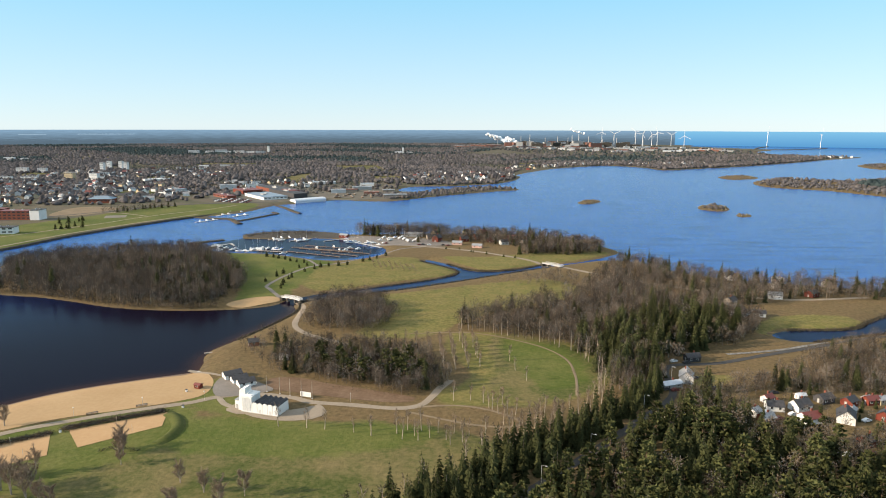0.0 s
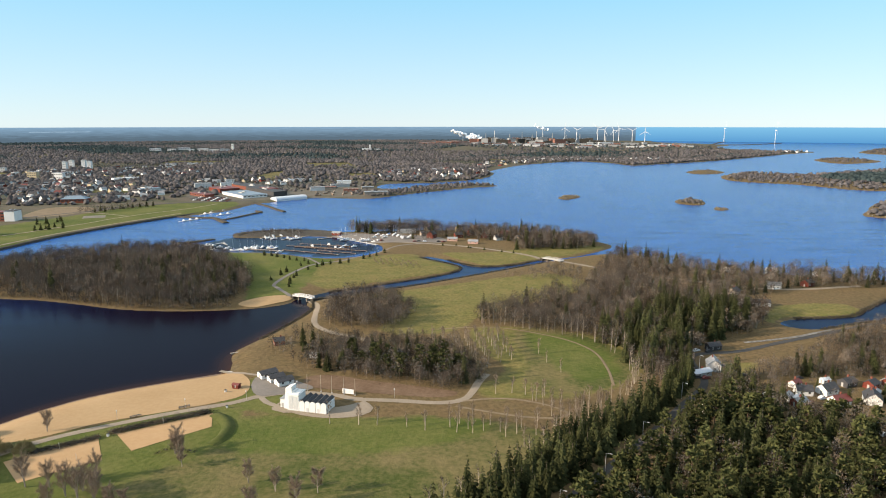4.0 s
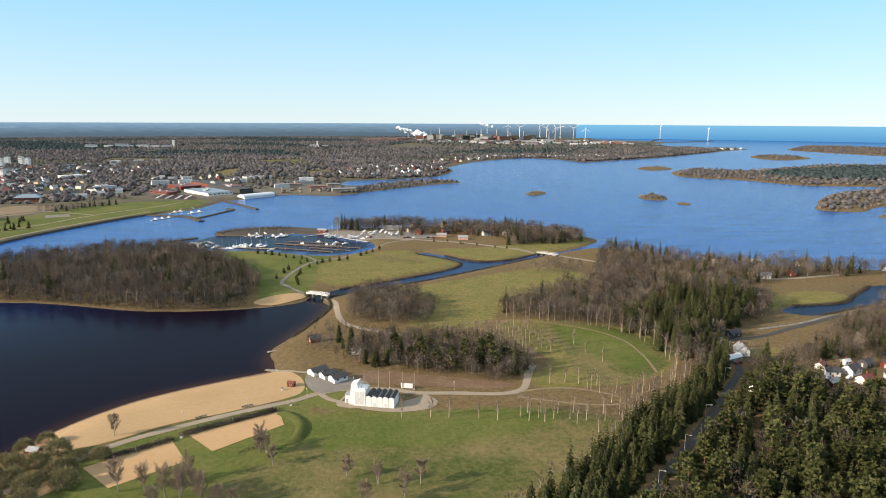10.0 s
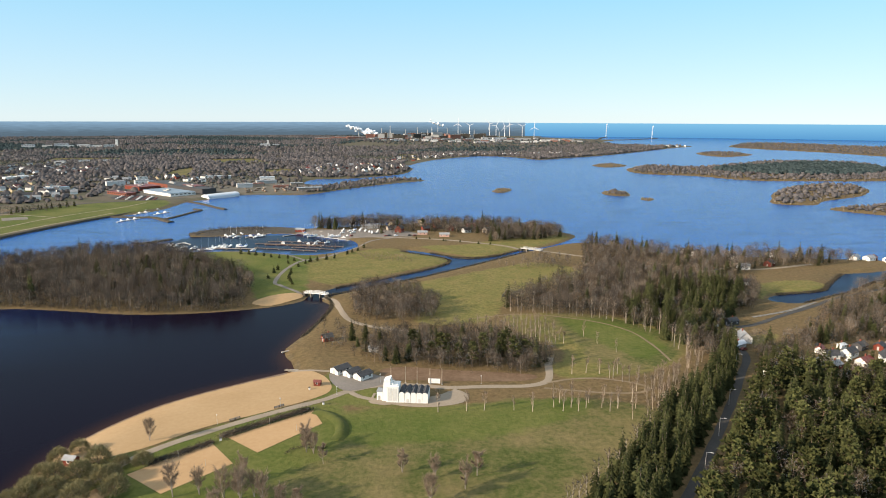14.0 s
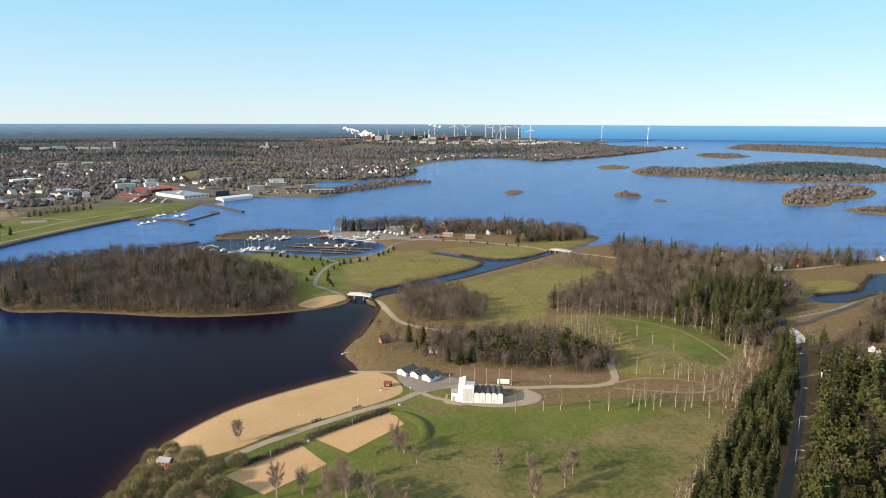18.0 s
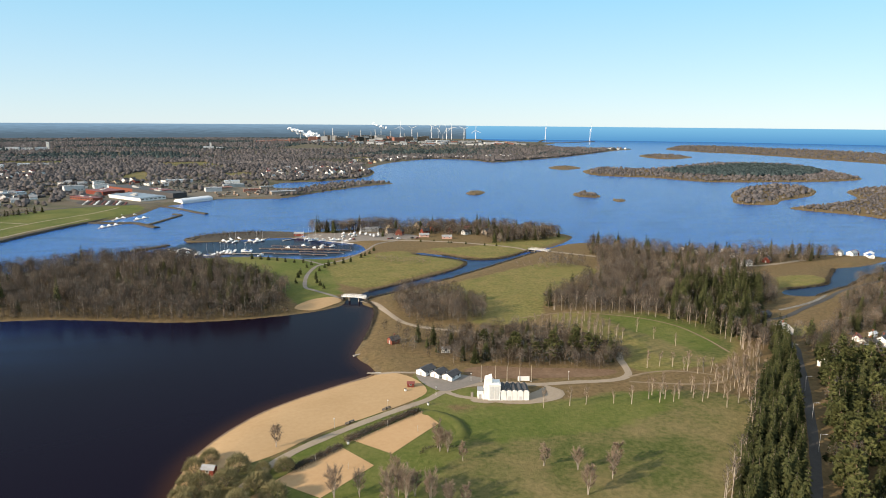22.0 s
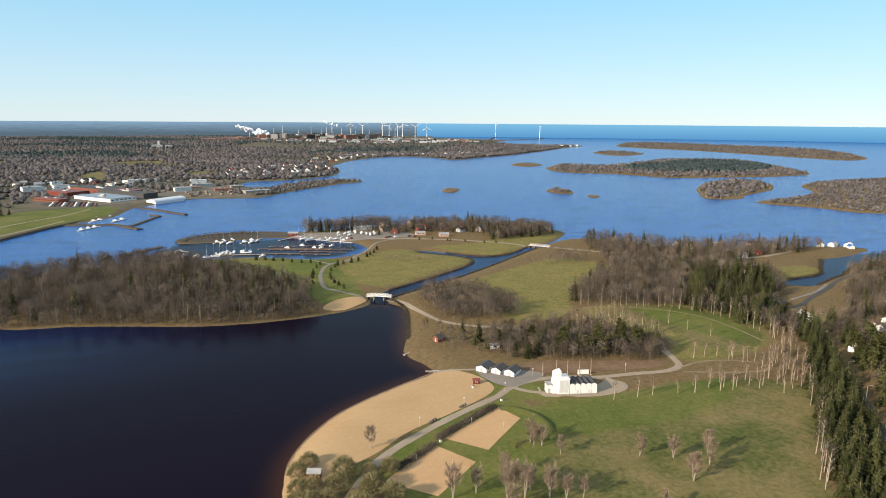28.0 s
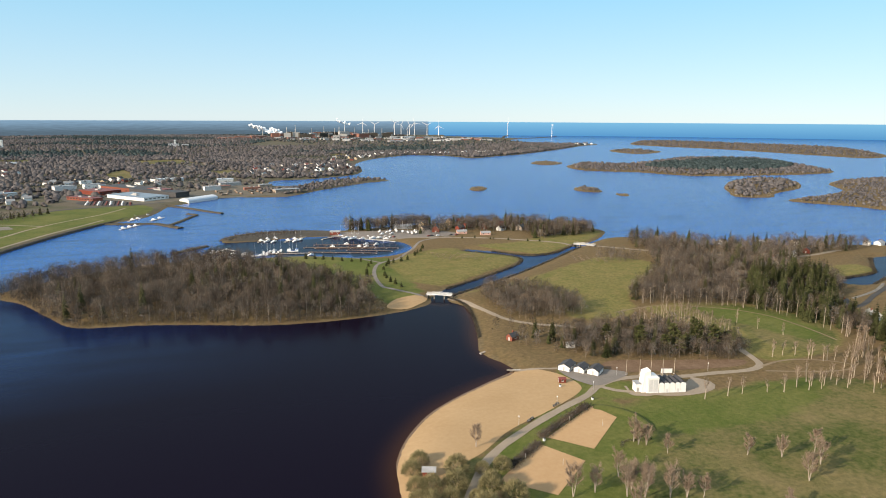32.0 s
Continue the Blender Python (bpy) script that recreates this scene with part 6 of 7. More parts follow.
# ---- harbour hamlet ----
HOUSES = [
    ("boat_shed", "long red boat shed beside the quay", 11, 5, 2.8, 1.4, M_RED, M_GREY_ROOF, -107.5, 718, -22),
    ("house", "red wooden house with steep dark roof and white trim", 10, 8, 4.6, 3.6, M_RED, M_ROOF, -6, 690, 60),
    ("house", "pinkish low cottage with pale roof", 11, 6, 2.7, 1.6, M_PINK, M_GREY_ROOF, 14.5, 670, -10),
    ("house", "pinkish low cottage with pale roof", 11, 6, 2.7, 1.6, M_PINK, M_GREY_ROOF, 34, 654, -15),
    ("house", "red wooden villa with dark roof among trees", 10, 7, 4.2, 2.6, M_RED, M_ROOF, 38, 704, 20),
    ("house", "yellow wooden villa among harbour trees", 8, 7, 5.0, 2.6, M_YELLOW, M_ROOF, 26, 728, 40),
    ("house", "red wooden house with red roof in the hamlet", 9, 7, 3.4, 2.4, M_RED, M_RED_ROOF, 50, 690, 70),
    ("house", "white house behind harbour trees", 9, 7, 3.6, 2.4, M_WHITE, M_ROOF, 62, 672, 20),
    ("storehouse", "brown timber storehouse by the boat yard", 12, 7, 3.4, 2.0, M_WOOD, M_ROOF, -12, 705, 15),
    ("storehouse", "long low grey boat hall in the yard", 22, 9, 3.4, 1.8, M_GREY, M_GREY_ROOF, -32, 722, -8),
    ("house", "red wooden house with red tiled roof among hamlet trees", 10, 8, 4.0, 3.0, M_RED, M_RED_ROOF, 72, 690, 10),
    ("house", "white house with red tiled roof among hamlet trees", 10, 8, 4.0, 3.0, M_WHITE, M_RED_ROOF, 58, 710, 60),
    ("house", "brown timber house with dark roof in the hamlet", 10, 8, 3.6, 3.0, M_WOOD, M_ROOF, 84, 668, 30),
    ("house", "red wooden house with dark roof in the hamlet", 9, 7, 3.6, 2.8, M_RED, M_ROOF, 22, 690, 15),
    ("house", "ochre house with steep dark roof in the hamlet", 9, 8, 4.4, 3.4, M_YELLOW, M_ROOF, -8, 722, 50),
    ("house", "red wooden house with red tiled roof among hamlet trees", 9, 8, 3.8, 3.0, M_RED, M_RED_ROOF, 44, 735, 20),
    # cottages on the east side
    ("house", "grey and white gabled house in a shaded garden", 9, 7, 3.6, 3.0, M_PALE, M_GREY_ROOF, 115, 300, 70),
    ("house", "white gabled house in spruce shade", 9, 7, 3.2, 2.6, M_WHITE, M_ROOF, 92, 251, 20),
    ("cottage", "red allotment cottage with pale roof", 6, 5, 2.5, 1.4, M_RED, M_GREY_ROOF, 132, 256, 15),
    ("cottage", "small white allotment cottage", 5, 4, 2.4, 1.3, M_WHITE, M_GREY_ROOF, 130, 262, 40),
    ("cottage", "white cottage with black roof in the colony", 7, 5.5, 2.6, 1.8, M_WHITE, M_ROOF, 141, 268, -10),
    ("cottage", "white cottage with dark roof in the colony", 8, 6, 2.8, 2.2, M_WHITE, M_ROOF, 152, 268, 20),
    ("cottage", "white cottage with bright red roof", 8, 6, 2.6, 2.0, M_WHITE, M_RED_ROOF, 149.5, 256, 15),
    ("cottage", "large white cottage with black roof", 9, 7, 3.0, 2.8, M_WHITE, M_ROOF, 165, 257, 60),
    ("cottage", "red cottage with dark roof and white corners", 7, 5.5, 2.6, 2.0, M_RED, M_ROOF, 182, 258, 40),
    ("cottage", "red allotment cottage by a hedge", 6, 5, 2.5, 1.6, M_RED, M_ROOF, 176, 273, 30),
    ("cottage", "red allotment cottage by a hedge", 6, 4, 2.5, 1.5, M_RED, M_RED_ROOF, 186, 274, 10),
    ("cottage", "red cottage half hidden by trees", 7, 5, 2.6, 1.8, M_RED, M_ROOF, 161, 236, 20),
    ("cottage", "white cottage with grey roof in the colony", 7, 5, 2.6, 1.8, M_WHITE, M_GREY_ROOF, 198, 262, 50),
    ("cottage", "red cottage with black roof in the colony", 7, 5.5, 2.6, 1.9, M_RED, M_ROOF, 214, 272, 15),
    ("cottage", "low tan cottage with flat grey roof", 6, 4.5, 2.4, 0.8, M_YELLOW, M_GREY_ROOF, 191, 275, 20),
    ("cottage", "faded pink garden shed in the colony", 4, 3.4, 2.2, 1.0, M_PINK, M_GREY_ROOF, 185.2, 276, 30),
    ("cottage", "dark boarded cottage with black roof", 7, 5.5, 2.5, 1.6, M_ROOF, M_ROOF, 166.7, 276, 20),
    ("cottage", "small white cottage with red roof", 5, 4, 2.4, 1.4, M_WHITE, M_RED_ROOF, 142, 276, 30),
    ("cottage", "white garden shed with pale roof", 4, 3, 2.2, 0.8, M_WHITE, M_PALE_ROOF, 158, 279, 10),
    ("cottage", "small grey shed behind a cottage", 3.6, 3, 2.2, 0.8, M_GREY, M_GREY_ROOF, 172, 264, 50),
    ("cottage", "white cottage with pale roof in the colony", 7, 5, 2.5, 1.6, M_WHITE, M_PALE_ROOF, 205, 275, 15),
    ("cottage", "red cottage with grey roof in the colony", 6, 5, 2.5, 1.6, M_RED, M_GREY_ROOF, 196, 246, 30),
    ("cottage", "white cottage with dark roof in the colony", 7, 5.5, 2.6, 1.8, M_WHITE, M_ROOF, 212, 254, 60),
    ("house", "long dark garage beside the shaded yard", 11, 5, 2.6, 1.2, M_GREY, M_PALE_ROOF, 105, 292, 20),
    ("house", "white shore house with black roof", 10, 8, 3.8, 2.6, M_WHITE, M_ROOF, 231, 531, 20),
    ("house", "pale shore house with grey roof", 9, 7, 3.4, 2.2, M_PALE, M_GREY_ROOF, 262, 511, -15),
    ("house", "yellow shore house with dark roof", 9, 7, 3.4, 2.2, M_YELLOW, M_ROOF, 300, 506, 10),
    ("house", "red boarded house near the river", 9, 7, 3.2, 2.2, M_RED, M_ROOF, 262, 462, 30),
    ("house", "white riverside house with dark roof", 9, 7, 3.2, 2.2, M_WHITE, M_ROOF, 189, 412, 20),
    ("house", "white riverside house with dark roof", 10, 6, 2.8, 1.8, M_WHITE, M_ROOF, 200, 411, -15),
    ("house", "white house near the sea shore", 9, 7, 3.4, 2.4, M_WHITE, M_ROOF, 228, 512, 30),
    ("house", "grey house among shore trees", 9, 7, 3.4, 2.6, M_GREY, M_ROOF, 249, 488, 60),
    ("house", "white house among shore trees", 10, 7, 3.2, 2.2, M_WHITE, M_GREY_ROOF, 233, 456, -20),
    ("house", "brown timber house in the shore wood", 9, 7, 3.4, 2.4, M_WOOD, M_ROOF, 195, 440, 40),
    ("house", "white shore house with dark roof", 9, 7, 3.4, 2.2, M_WHITE, M_ROOF, 292, 494, 10),
    ("house", "ochre shore house with grey roof", 8, 6, 3.0, 2.0, M_YELLOW, M_GREY_ROOF, 309, 486, 40),
    ("house", "white house on the point", 10, 7, 3.2, 2.0, M_WHITE, M_GREY_ROOF, 352, 468, 30),
    ("house", "white house on the point", 9, 7, 3.0, 2.0, M_WHITE, M_GREY_ROOF, 361, 462, 10),
    ("house", "red house with red roof on the point", 8, 6, 3.0, 2.0, M_RED, M_RED_ROOF, 368, 464, 40),
    ("house", "white house on the point", 10, 6, 3.0, 1.8, M_WHITE, M_WHITE, 376, 457, 20),
    ("boat_house", "blue-roofed boat house at the point", 7, 5, 2.6, 1.4, M_WHITE, M_BLUE, 368, 449, 60),
    ("house", "dark shed beside the road", 8, 5, 2.8, 1.8, M_ROOF, M_ROOF, 128, 328, 10),
]
for nm, label, L, W, h, rise, wall, roof, x, y, a in HOUSES:
    put(gable_house(nm, label, nm.replace("_", " "), L, W, h, rise, wall, roof, nm in ("house", "cottage"), 2), x, y, a, size=0.95 if nm == "cottage" else 0.9)


def car(mat, label):
    top = thing("parked_car", label, "car", "parked cars")
    rings = [[(x, -0.85, z0), (x, 0.85, z0), (x, 0.85 * k, z1), (x, -0.85 * k, z1)] for x, z0, z1, k in
             ((-2.1, 0.3, 0.85, 0.95), (-1.6, 0.25, 1.0, 0.95), (-1.0, 0.25, 1.45, 0.8), (0.4, 0.25, 1.45, 0.8), (1.1, 0.25, 0.95, 0.95), (2.0, 0.3, 0.75, 0.9))]
    part("body", loft(rings), mat, top)
    part("windscreen", box(-0.95, 0.5, -0.72, 0.72, 1.0, 1.4), M_GLASS, top)
    for x in (-1.3, 1.3):
        for y in (-0.8, 0.8):
            part("wheel", tube((x, y - 0.12, 0.3), (x, y + 0.12, 0.3), 0.32, 0.32, 10), M_ROOF, top)
    return top


cars = [put(car(M_HULL, "small white parked car on gravel"), 134, 262, 30, lift=0.1), put(car(M_ROOF, "small black parked car on gravel"), 120, 303, 10, lift=0.1), put(car(M_RED_ROOF, "small red parked car on gravel"), -58, 676, 40, lift=0.1)]
for k, (x, y, a) in enumerate(((136, 264, 35), (-20, 668, 10), (-24, 666, 12), (-14, 666, 10), (0, 664, 20), (5, 662, 20), (118, 326, 20), (124, 324, 15), (170, 262, 30), (-61, 678, 40), (196, 420, 10), (157.7, 228, 20), (148, 227, 30), (149.3, 285, 10), (138, 258, 30), (124, 268, 40), (102, 289, 15), (106, 288, 15), (173, 256, 20), (188, 266, 10),
                                (204, 264, 60), (146, 262, 20), (125, 290, 20), (216, 262, 10), (232, 452, 0), (180, 414, 10))):
    copy_thing(cars[k % 3], spot(x, y, a))


# ---- the town across the bay ----
def mole(name, line, width, height, label, mat=None):
    """A stone bank rising out of the water along a line."""
    p = smooth_line(line, 4.0)
    d = np.gradient(p, axis=0)
    nrm = np.stack([-d[:, 1], d[:, 0]], 1) / (np.linalg.norm(d, axis=1)[:, None] + 1e-9)
    n = len(p)
    w = width / 2 * (1 + 0.12 * np.sin(np.arange(n) * 1.9))
    prof = [(-1.5, -1.2), (-0.8, height * 0.8), (0.0, height), (0.8, height * 0.8), (1.5, -1.2)]
    rows = [np.column_stack([p + nrm * (w * o)[:, None], h + 0.15 * np.sin(np.arange(n) * 2.7 + o) * (h > 0)]) for o, h in prof]
    i = np.arange(n - 1)
    f = np.concatenate([np.stack([i + (k + 1) * n, i + 1 + (k + 1) * n, i + 1 + k * n, i + k * n], 1) for k in range(len(prof) - 1)] +
                       [np.array([[4 * n, 3 * n, n, 0]]), np.array([[n - 1, 2 * n - 1, 4 * n - 1, 5 * n - 1]])])
    f = f[:, ::-1]
    return tagged(mesh_object(name, np.concatenate(rows), f, mat or M_STONE), label, "breakwater", kind="structure")


QUAY = [(-560, 468), (-470, 583), (-431, 640), (-408, 727), (-372, 810), (-341, 868)]
mole("quay_wall", QUAY, 4.0, 2.2, "long dark stone quay edge of the town")
mole("quay_wall", [(-341, 868), (-320, 900), (-300, 940), (-290, 980), (-280, 1028), (-262, 1032)], 3.5, 2.0, "dark stone quay round the town marina")
mole("breakwater", [(-341, 888), (-300, 872), (-278, 866), (-262, 840), (-252, 823)], 7.0, 1.4, "low stone breakwater of the town marina", M_BANK)
mole("breakwater", [(-262, 850), (-250, 875), (-238, 905), (-230, 924), (-240, 936)], 5.0, 1.3, "low stone breakwater of the town marina", M_BANK)
mole("breakwater", [(-262, 1030), (-235, 990), (-215, 952), (-199, 926)], 5.5, 1.4, "low stone breakwater with boat stages", M_BANK)
ribbon("promenade", [(-480, 590), (-442, 645), (-418, 728), (-382, 812), (-350, 872), (-332, 905)], 3.0, M_GRAVEL, "pale promenade along the quay", "path", 0.14)
ribbon("road", [(-700, 700), (-560, 830), (-470, 930), (-430, 985), (-380, 1020), (-300, 1045), (-262, 1060)], 8.0, M_ASPHALT, "town street behind the park", "road", 0.14)
ribbon("path", [(-520, 640), (-470, 720), (-425, 800), (-390, 880), (-335, 960), (-312, 1010)], 3.0, M_GRAVEL, "pale path across the quayside lawn", "path", 0.14)
ribbon("path", [(-390, 880), (-430, 905), (-470, 925)], 3.0, M_GRAVEL, "pale path across the quayside lawn", "path", 0.15)
drape("car_park", [(-440, 860), (-415, 868), (-424, 892), (-449, 884)], M_LOT, "small grey lot on the quayside lawn", "pavement", 0.16, smooth=False)
drape("dry_field", [(-525, 885), (-540, 960), (-517, 987), (-467, 962), (-482, 892)], M_SOIL, "bare sandy field in the town", "ground", 0.12)
drape("car_park", [(-363, 1063), (-303, 1035), (-312, 1075), (-345, 1120), (-375, 1100)], M_ASPHALT, "asphalt car park before the factory", "pavement", 0.14)
dock_between((-313, 837), (-293, 863), "white floating dock of the town marina", W=3, mat=M_CONCRETE)
dock_between((-306, 898), (-293, 925), "white floating dock of the town marina", W=3, mat=M_CONCRETE)
dock_between((-282, 892), (-268, 915), "white floating dock of the town marina", W=3, mat=M_CONCRETE)
for x, y, a in ((-310, 846, 140), (-304, 853, 140), (-298, 860, 140), (-302, 910, 150), (-296, 917, 150), (-279, 902, 150), (-272, 912, 150), (-286, 940, 30), (-300, 936, 60)):
    copy_thing(motor, pose(x, y, 0, 0, 0, a))


FOOT = []


def hall(name, label, category, x, y, turn, L, W, h, wall, roof, bands=0, roof_kind="flat", windows=0):
    """A large building from its corner: walls, roof with parapet, bands of glazing."""
    top = thing(name, label, category)
    FOOT.append((x, y, radians(turn), L, W))
    part("wall", box(0, L, 0, W, -0.5, h, 0.05), wall, top)
    if roof_kind == "flat":
        part("roof", box(-0.3, L + 0.3, -0.3, W + 0.3, h, h + 0.5), roof, top)
        part("roof_unit", join(box(L * 0.3, L * 0.42, W * 0.4, W * 0.55, h + 0.5, h + 2.0), box(L * 0.6, L * 0.68, W * 0.6, W * 0.7, h + 0.5, h + 1.7)), M_GREY, top)
    elif roof_kind == "barrel":
        a = np.linspace(0, math.pi, 11)
        ring = [(W / 2 - (W / 2 + 0.3) * math.cos(t), h + math.sin(t) * W * 0.22) for t in a]
        part("roof", loft([np.array([(xx, yy, zz) for yy, zz in ring]) for xx in (-0.3, L + 0.3)]), roof, top)
    elif roof_kind == "hip":
        v, f = loft([np.array([(-0.6, -0.6, h), (L + 0.6, -0.6, h), (L + 0.6, W + 0.6, h), (-0.6, W + 0.6, h)]),
                     np.array([(W * 0.45, W * 0.45, h + W * 0.22), (L - W * 0.45, W * 0.45, h + W * 0.22), (L - W * 0.45, W * 0.55, h + W * 0.22), (W * 0.45, W * 0.55, h + W * 0.22)])])
        part("roof", (v, f), roof, top)
    for k in range(bands):
        z = h * (k + 0.45) / max(1, bands)
        for y0 in (-0.06, W - 0.02):
            nwin = windows or max(3, int(L / 6))
            for i in range(nwin):
                xx = L * (i + 0.5) / nwin
                part("window", box(xx - L / nwin * 0.3, xx + L / nwin * 0.3, y0, y0 + 0.08, z, z + min(1.5, h / bands * 0.45)), M_GLASS, top)
    return put(top, x, y, turn)


hall("factory_hall", "white flat-roofed factory hall by the bay", "factory", -290, 1078, 36, 41, 86, 4.6, M_WHITE, M_BLUE_ROOF, 1)
hall("factory_hall", "black and red factory hall with flat roof", "factory", -247, 1106, 36, 24, 110, 7.5, M_ROOF, M_ROOF, 0)
hall("factory_hall", "long dark-roofed factory hall", "factory", -285, 1175, 36, 34, 120, 6.5, M_BRICK, M_ROOF, 0)
hall("factory_wing", "red boarded factory wing with red roof", "factory", -352, 1176, 36, 36, 52, 6.0, M_RED, M_RED_ROOF, 1)
hall("factory_wing", "red end block of the black factory hall", "factory", -262, 1150, 36, 16, 40, 8.2, M_RED, M_RED_ROOF, 0)
hall("brick_office", "low orange brick office building", "office", -392, 1140, -48, 54, 16, 4, M_BRICK, M_RED_ROOF, 1)
hall("storage_hall", "white barrel-roofed storage hall on the quay", "hall", -232, 1050, 42, 56, 18, 2.6, M_WHITE, M_PALE_ROOF, 0, "barrel")
hall("white_hall", "long white warehouse behind the factory", "warehouse", -200, 1195, 10, 26, 14, 6, M_PALE, M_GREY_ROOF, 0)
hall("white_hall", "long white warehouse beside the bay", "warehouse", -170, 1260, 10, 36, 14, 5, M_GREY, M_GREY_ROOF, 0)
hall("timber_yard_shed", "brown open timber shed on the shore", "shed", -100, 1120, 8, 40, 14, 5, M_WOOD, M_GREY_ROOF, 0)
hall("white_tank_hall", "pale workshop hall behind the factory", "workshop", -420, 1260, 20, 30, 18, 8, M_PALE, M_GREY_ROOF, 0)
hall("white_tank_hall", "pale workshop hall behind the factory", "workshop", -380, 1290, 20, 24, 14, 7, M_WHITE, M_GREY_ROOF, 0)
hall("school", "red and white school block by the park", "school", -565, 842, 0, 42, 16, 11, M_BRICK, M_RED_ROOF, 3)
hall("school_stair", "white gable end of the school", "school", -523, 840, 0, 12, 17, 12.5, M_WHITE, M_ROOF, 0)
hall("school", "dark red wing of the school", "school", -640, 870, 10, 60, 16, 9, M_BRICK, M_RED_ROOF, 2)
hall("villa", "white flat villa with dark glass near the quay", "villa", -500, 726, 10, 26, 14, 7, M_WHITE, M_ROOF, 2)
hall("villa", "low grey service building near the quay", "building", -540, 690, 10, 34, 16, 6, M_GREY, M_ROOF, 1)
hall("pavilion", "brick pavilion with grey-blue hipped roof", "pavilion", -550, 1032, 4, 36, 20, 6, M_BRICK, M_BLUE_ROOF, 1, "hip")
hall("long_hall", "long white low hall in the town", "hall", -632, 1420, 40, 38, 14, 6, M_WHITE, M_WHITE, 0)
hall("long_hall", "white and blue low hall in the town", "hall", -490, 1185, 35, 34, 16, 6, M_PALE, M_BLUE_ROOF, 0)
for nm, x, y, a, L, W, h, wall in (("yellow", -839, 1485, -8, 30, 14, 22, M_YELLOW), ("white", -780, 1478, -8, 28, 14, 20, M_WHITE), ("white", -908, 1779, 0, 14, 16, 30, M_WHITE),
                                   ("white", -925, 1850, 0, 14, 16, 30, M_WHITE), ("white", -893, 1851, 0, 14, 16, 30, M_WHITE), ("white", -866, 1823, 0, 14, 16, 28, M_WHITE),
                                   ("pale blue", -1085, 1707, 0, 40, 14, 17, M_PALE), ("pale", -1035, 1715, 0, 30, 14, 15, M_PALE), ("white", -990, 1488, 2, 42, 14, 9, M_WHITE),
                                   ("white", -940, 1492, 2, 50, 14, 9, M_WHITE), ("white", -1060, 1440, 2, 60, 14, 9, M_WHITE), ("white", -820, 1600, 10, 30, 14, 10, M_WHITE)):
    L, W, h = L * 0.7, W * 0.75, h * 0.72
    hall("apartment_block", nm + " apartment block rising above the town trees", "apartment block", x, y, a, L, W, h, wall, M_GREY_ROOF, max(2, int(h / 5)), windows=4)

# park conifers by the quay
parks = [tree_thing("park_pine", conifer(rng, 9.0, 2.6, 9, 8, 0.08, 0.2, 0.6), M_BARK, M_NEEDLE, "dark bushy conifer in the quayside park", "tree", "park conifers") for _ in range(2)]
plant(parks, [(-443, 768), (-441, 775), (-439, 790), (-455, 829), (-454, 837), (-425, 781), (-450, 919), (-449, 935), (-441, 929), (-440, 950), (-430, 962), (-425, 966), (-420, 970), (-412, 975), (-405, 982),
              (-398, 988), (-463, 820), (-458, 842), (-432, 958), (-470, 812), (-448, 765), (-436, 772)], rng, (0.7, 1.1))

# small houses of the town, alike in build
kinds = [gable_house("town_house", lab, "house", L, W, h, r, wall, roof, True, 0, "houses of the town") for lab, L, W, h, r, wall, roof in (
    ("white wooden town house with dark roof", 12, 9, 5.0, 3.4, M_WHITE, M_ROOF), ("white town house with grey roof", 11, 8, 4.2, 3.0, M_WHITE, M_GREY_ROOF),
    ("yellow wooden town house", 11, 8, 4.4, 3.2, M_YELLOW, M_ROOF), ("red wooden town house", 11, 8, 4.2, 3.0, M_RED, M_ROOF),
    ("pale grey town house with dark roof", 13, 9, 5.4, 3.0, M_PALE, M_ROOF), ("white town house with red roof", 11, 9, 4.6, 3.4, M_WHITE, M_RED_ROOF))]
TOWN = [(-1250, 900), (-1300, 1420), (-900, 1440), (-640, 1400), (-450, 1230), (-430, 1085), (-560, 1075), (-640, 960), (-760, 780)]
FAR_ROWS = [[(-950, 1560), (-560, 1540), (-560, 1720), (-900, 1760)], [(-800, 1800), (-650, 1800), (-640, 1900), (-800, 1900)], [(-30, 1420), (120, 1480), (170, 1700), (40, 1760), (-120, 1620)],
            [(150, 1800), (260, 1900), (360, 2020), (300, 2080), (180, 1960)], [(330, 2030), (520, 2135), (600, 2120), (620, 2170), (480, 2200), (340, 2100)], [(-420, 1290), (-260, 1330), (-300, 1450), (-450, 1420)],
            [(640, 2110), (900, 2180), (900, 2240), (640, 2180)], [(1500, 2610), (1640, 2700), (1600, 2740), (1480, 2660)]]
house_spots = [(x, y, 24) for x, y in scatter(rng, TOWN, 34, lambda x, y: x > -0.70 * y - 60)]
for r in FAR_ROWS:
    house_spots += [(x, y, 0) for x, y in scatter(rng, r, 42, lambda x, y: x > -0.72 * y - 80)]
for k, (x, y, _) in enumerate(house_spots):
    m = pose(x, y, gz1(x, y), 0, 0, float(rng.choice([10, 100, 55, 145])) + rng.uniform(-8, 8)) @ Matrix.Scale(0.95, 4)
    if k < len(kinds):
        kinds[k].matrix_basis = m
    else:
        copy_thing(kinds[rng.choice(6, p=[0.3, 0.2, 0.14, 0.12, 0.14, 0.1])], m).matrix_basis = m
for k in range(46):
    x, y = -362 + (k % 12) * 5.0 + rng.uniform(-0.4, 0.4), 1062 + (k // 12) * 13 - (k % 12) * 2.0
    copy_thing(cars[k % 3], spot(x, y, 60))

# ---- far woods ----
CLUMPS = [clump(rng, rng.uniform(5.5, 9.5), rng.uniform(4.2, 7.0)) for _ in range(8)]
SPIKES = [conifer(rng, rng.uniform(10, 13), 3.4, 2, 4, 0.05) for _ in range(4)]
town_line = LANDS[2]


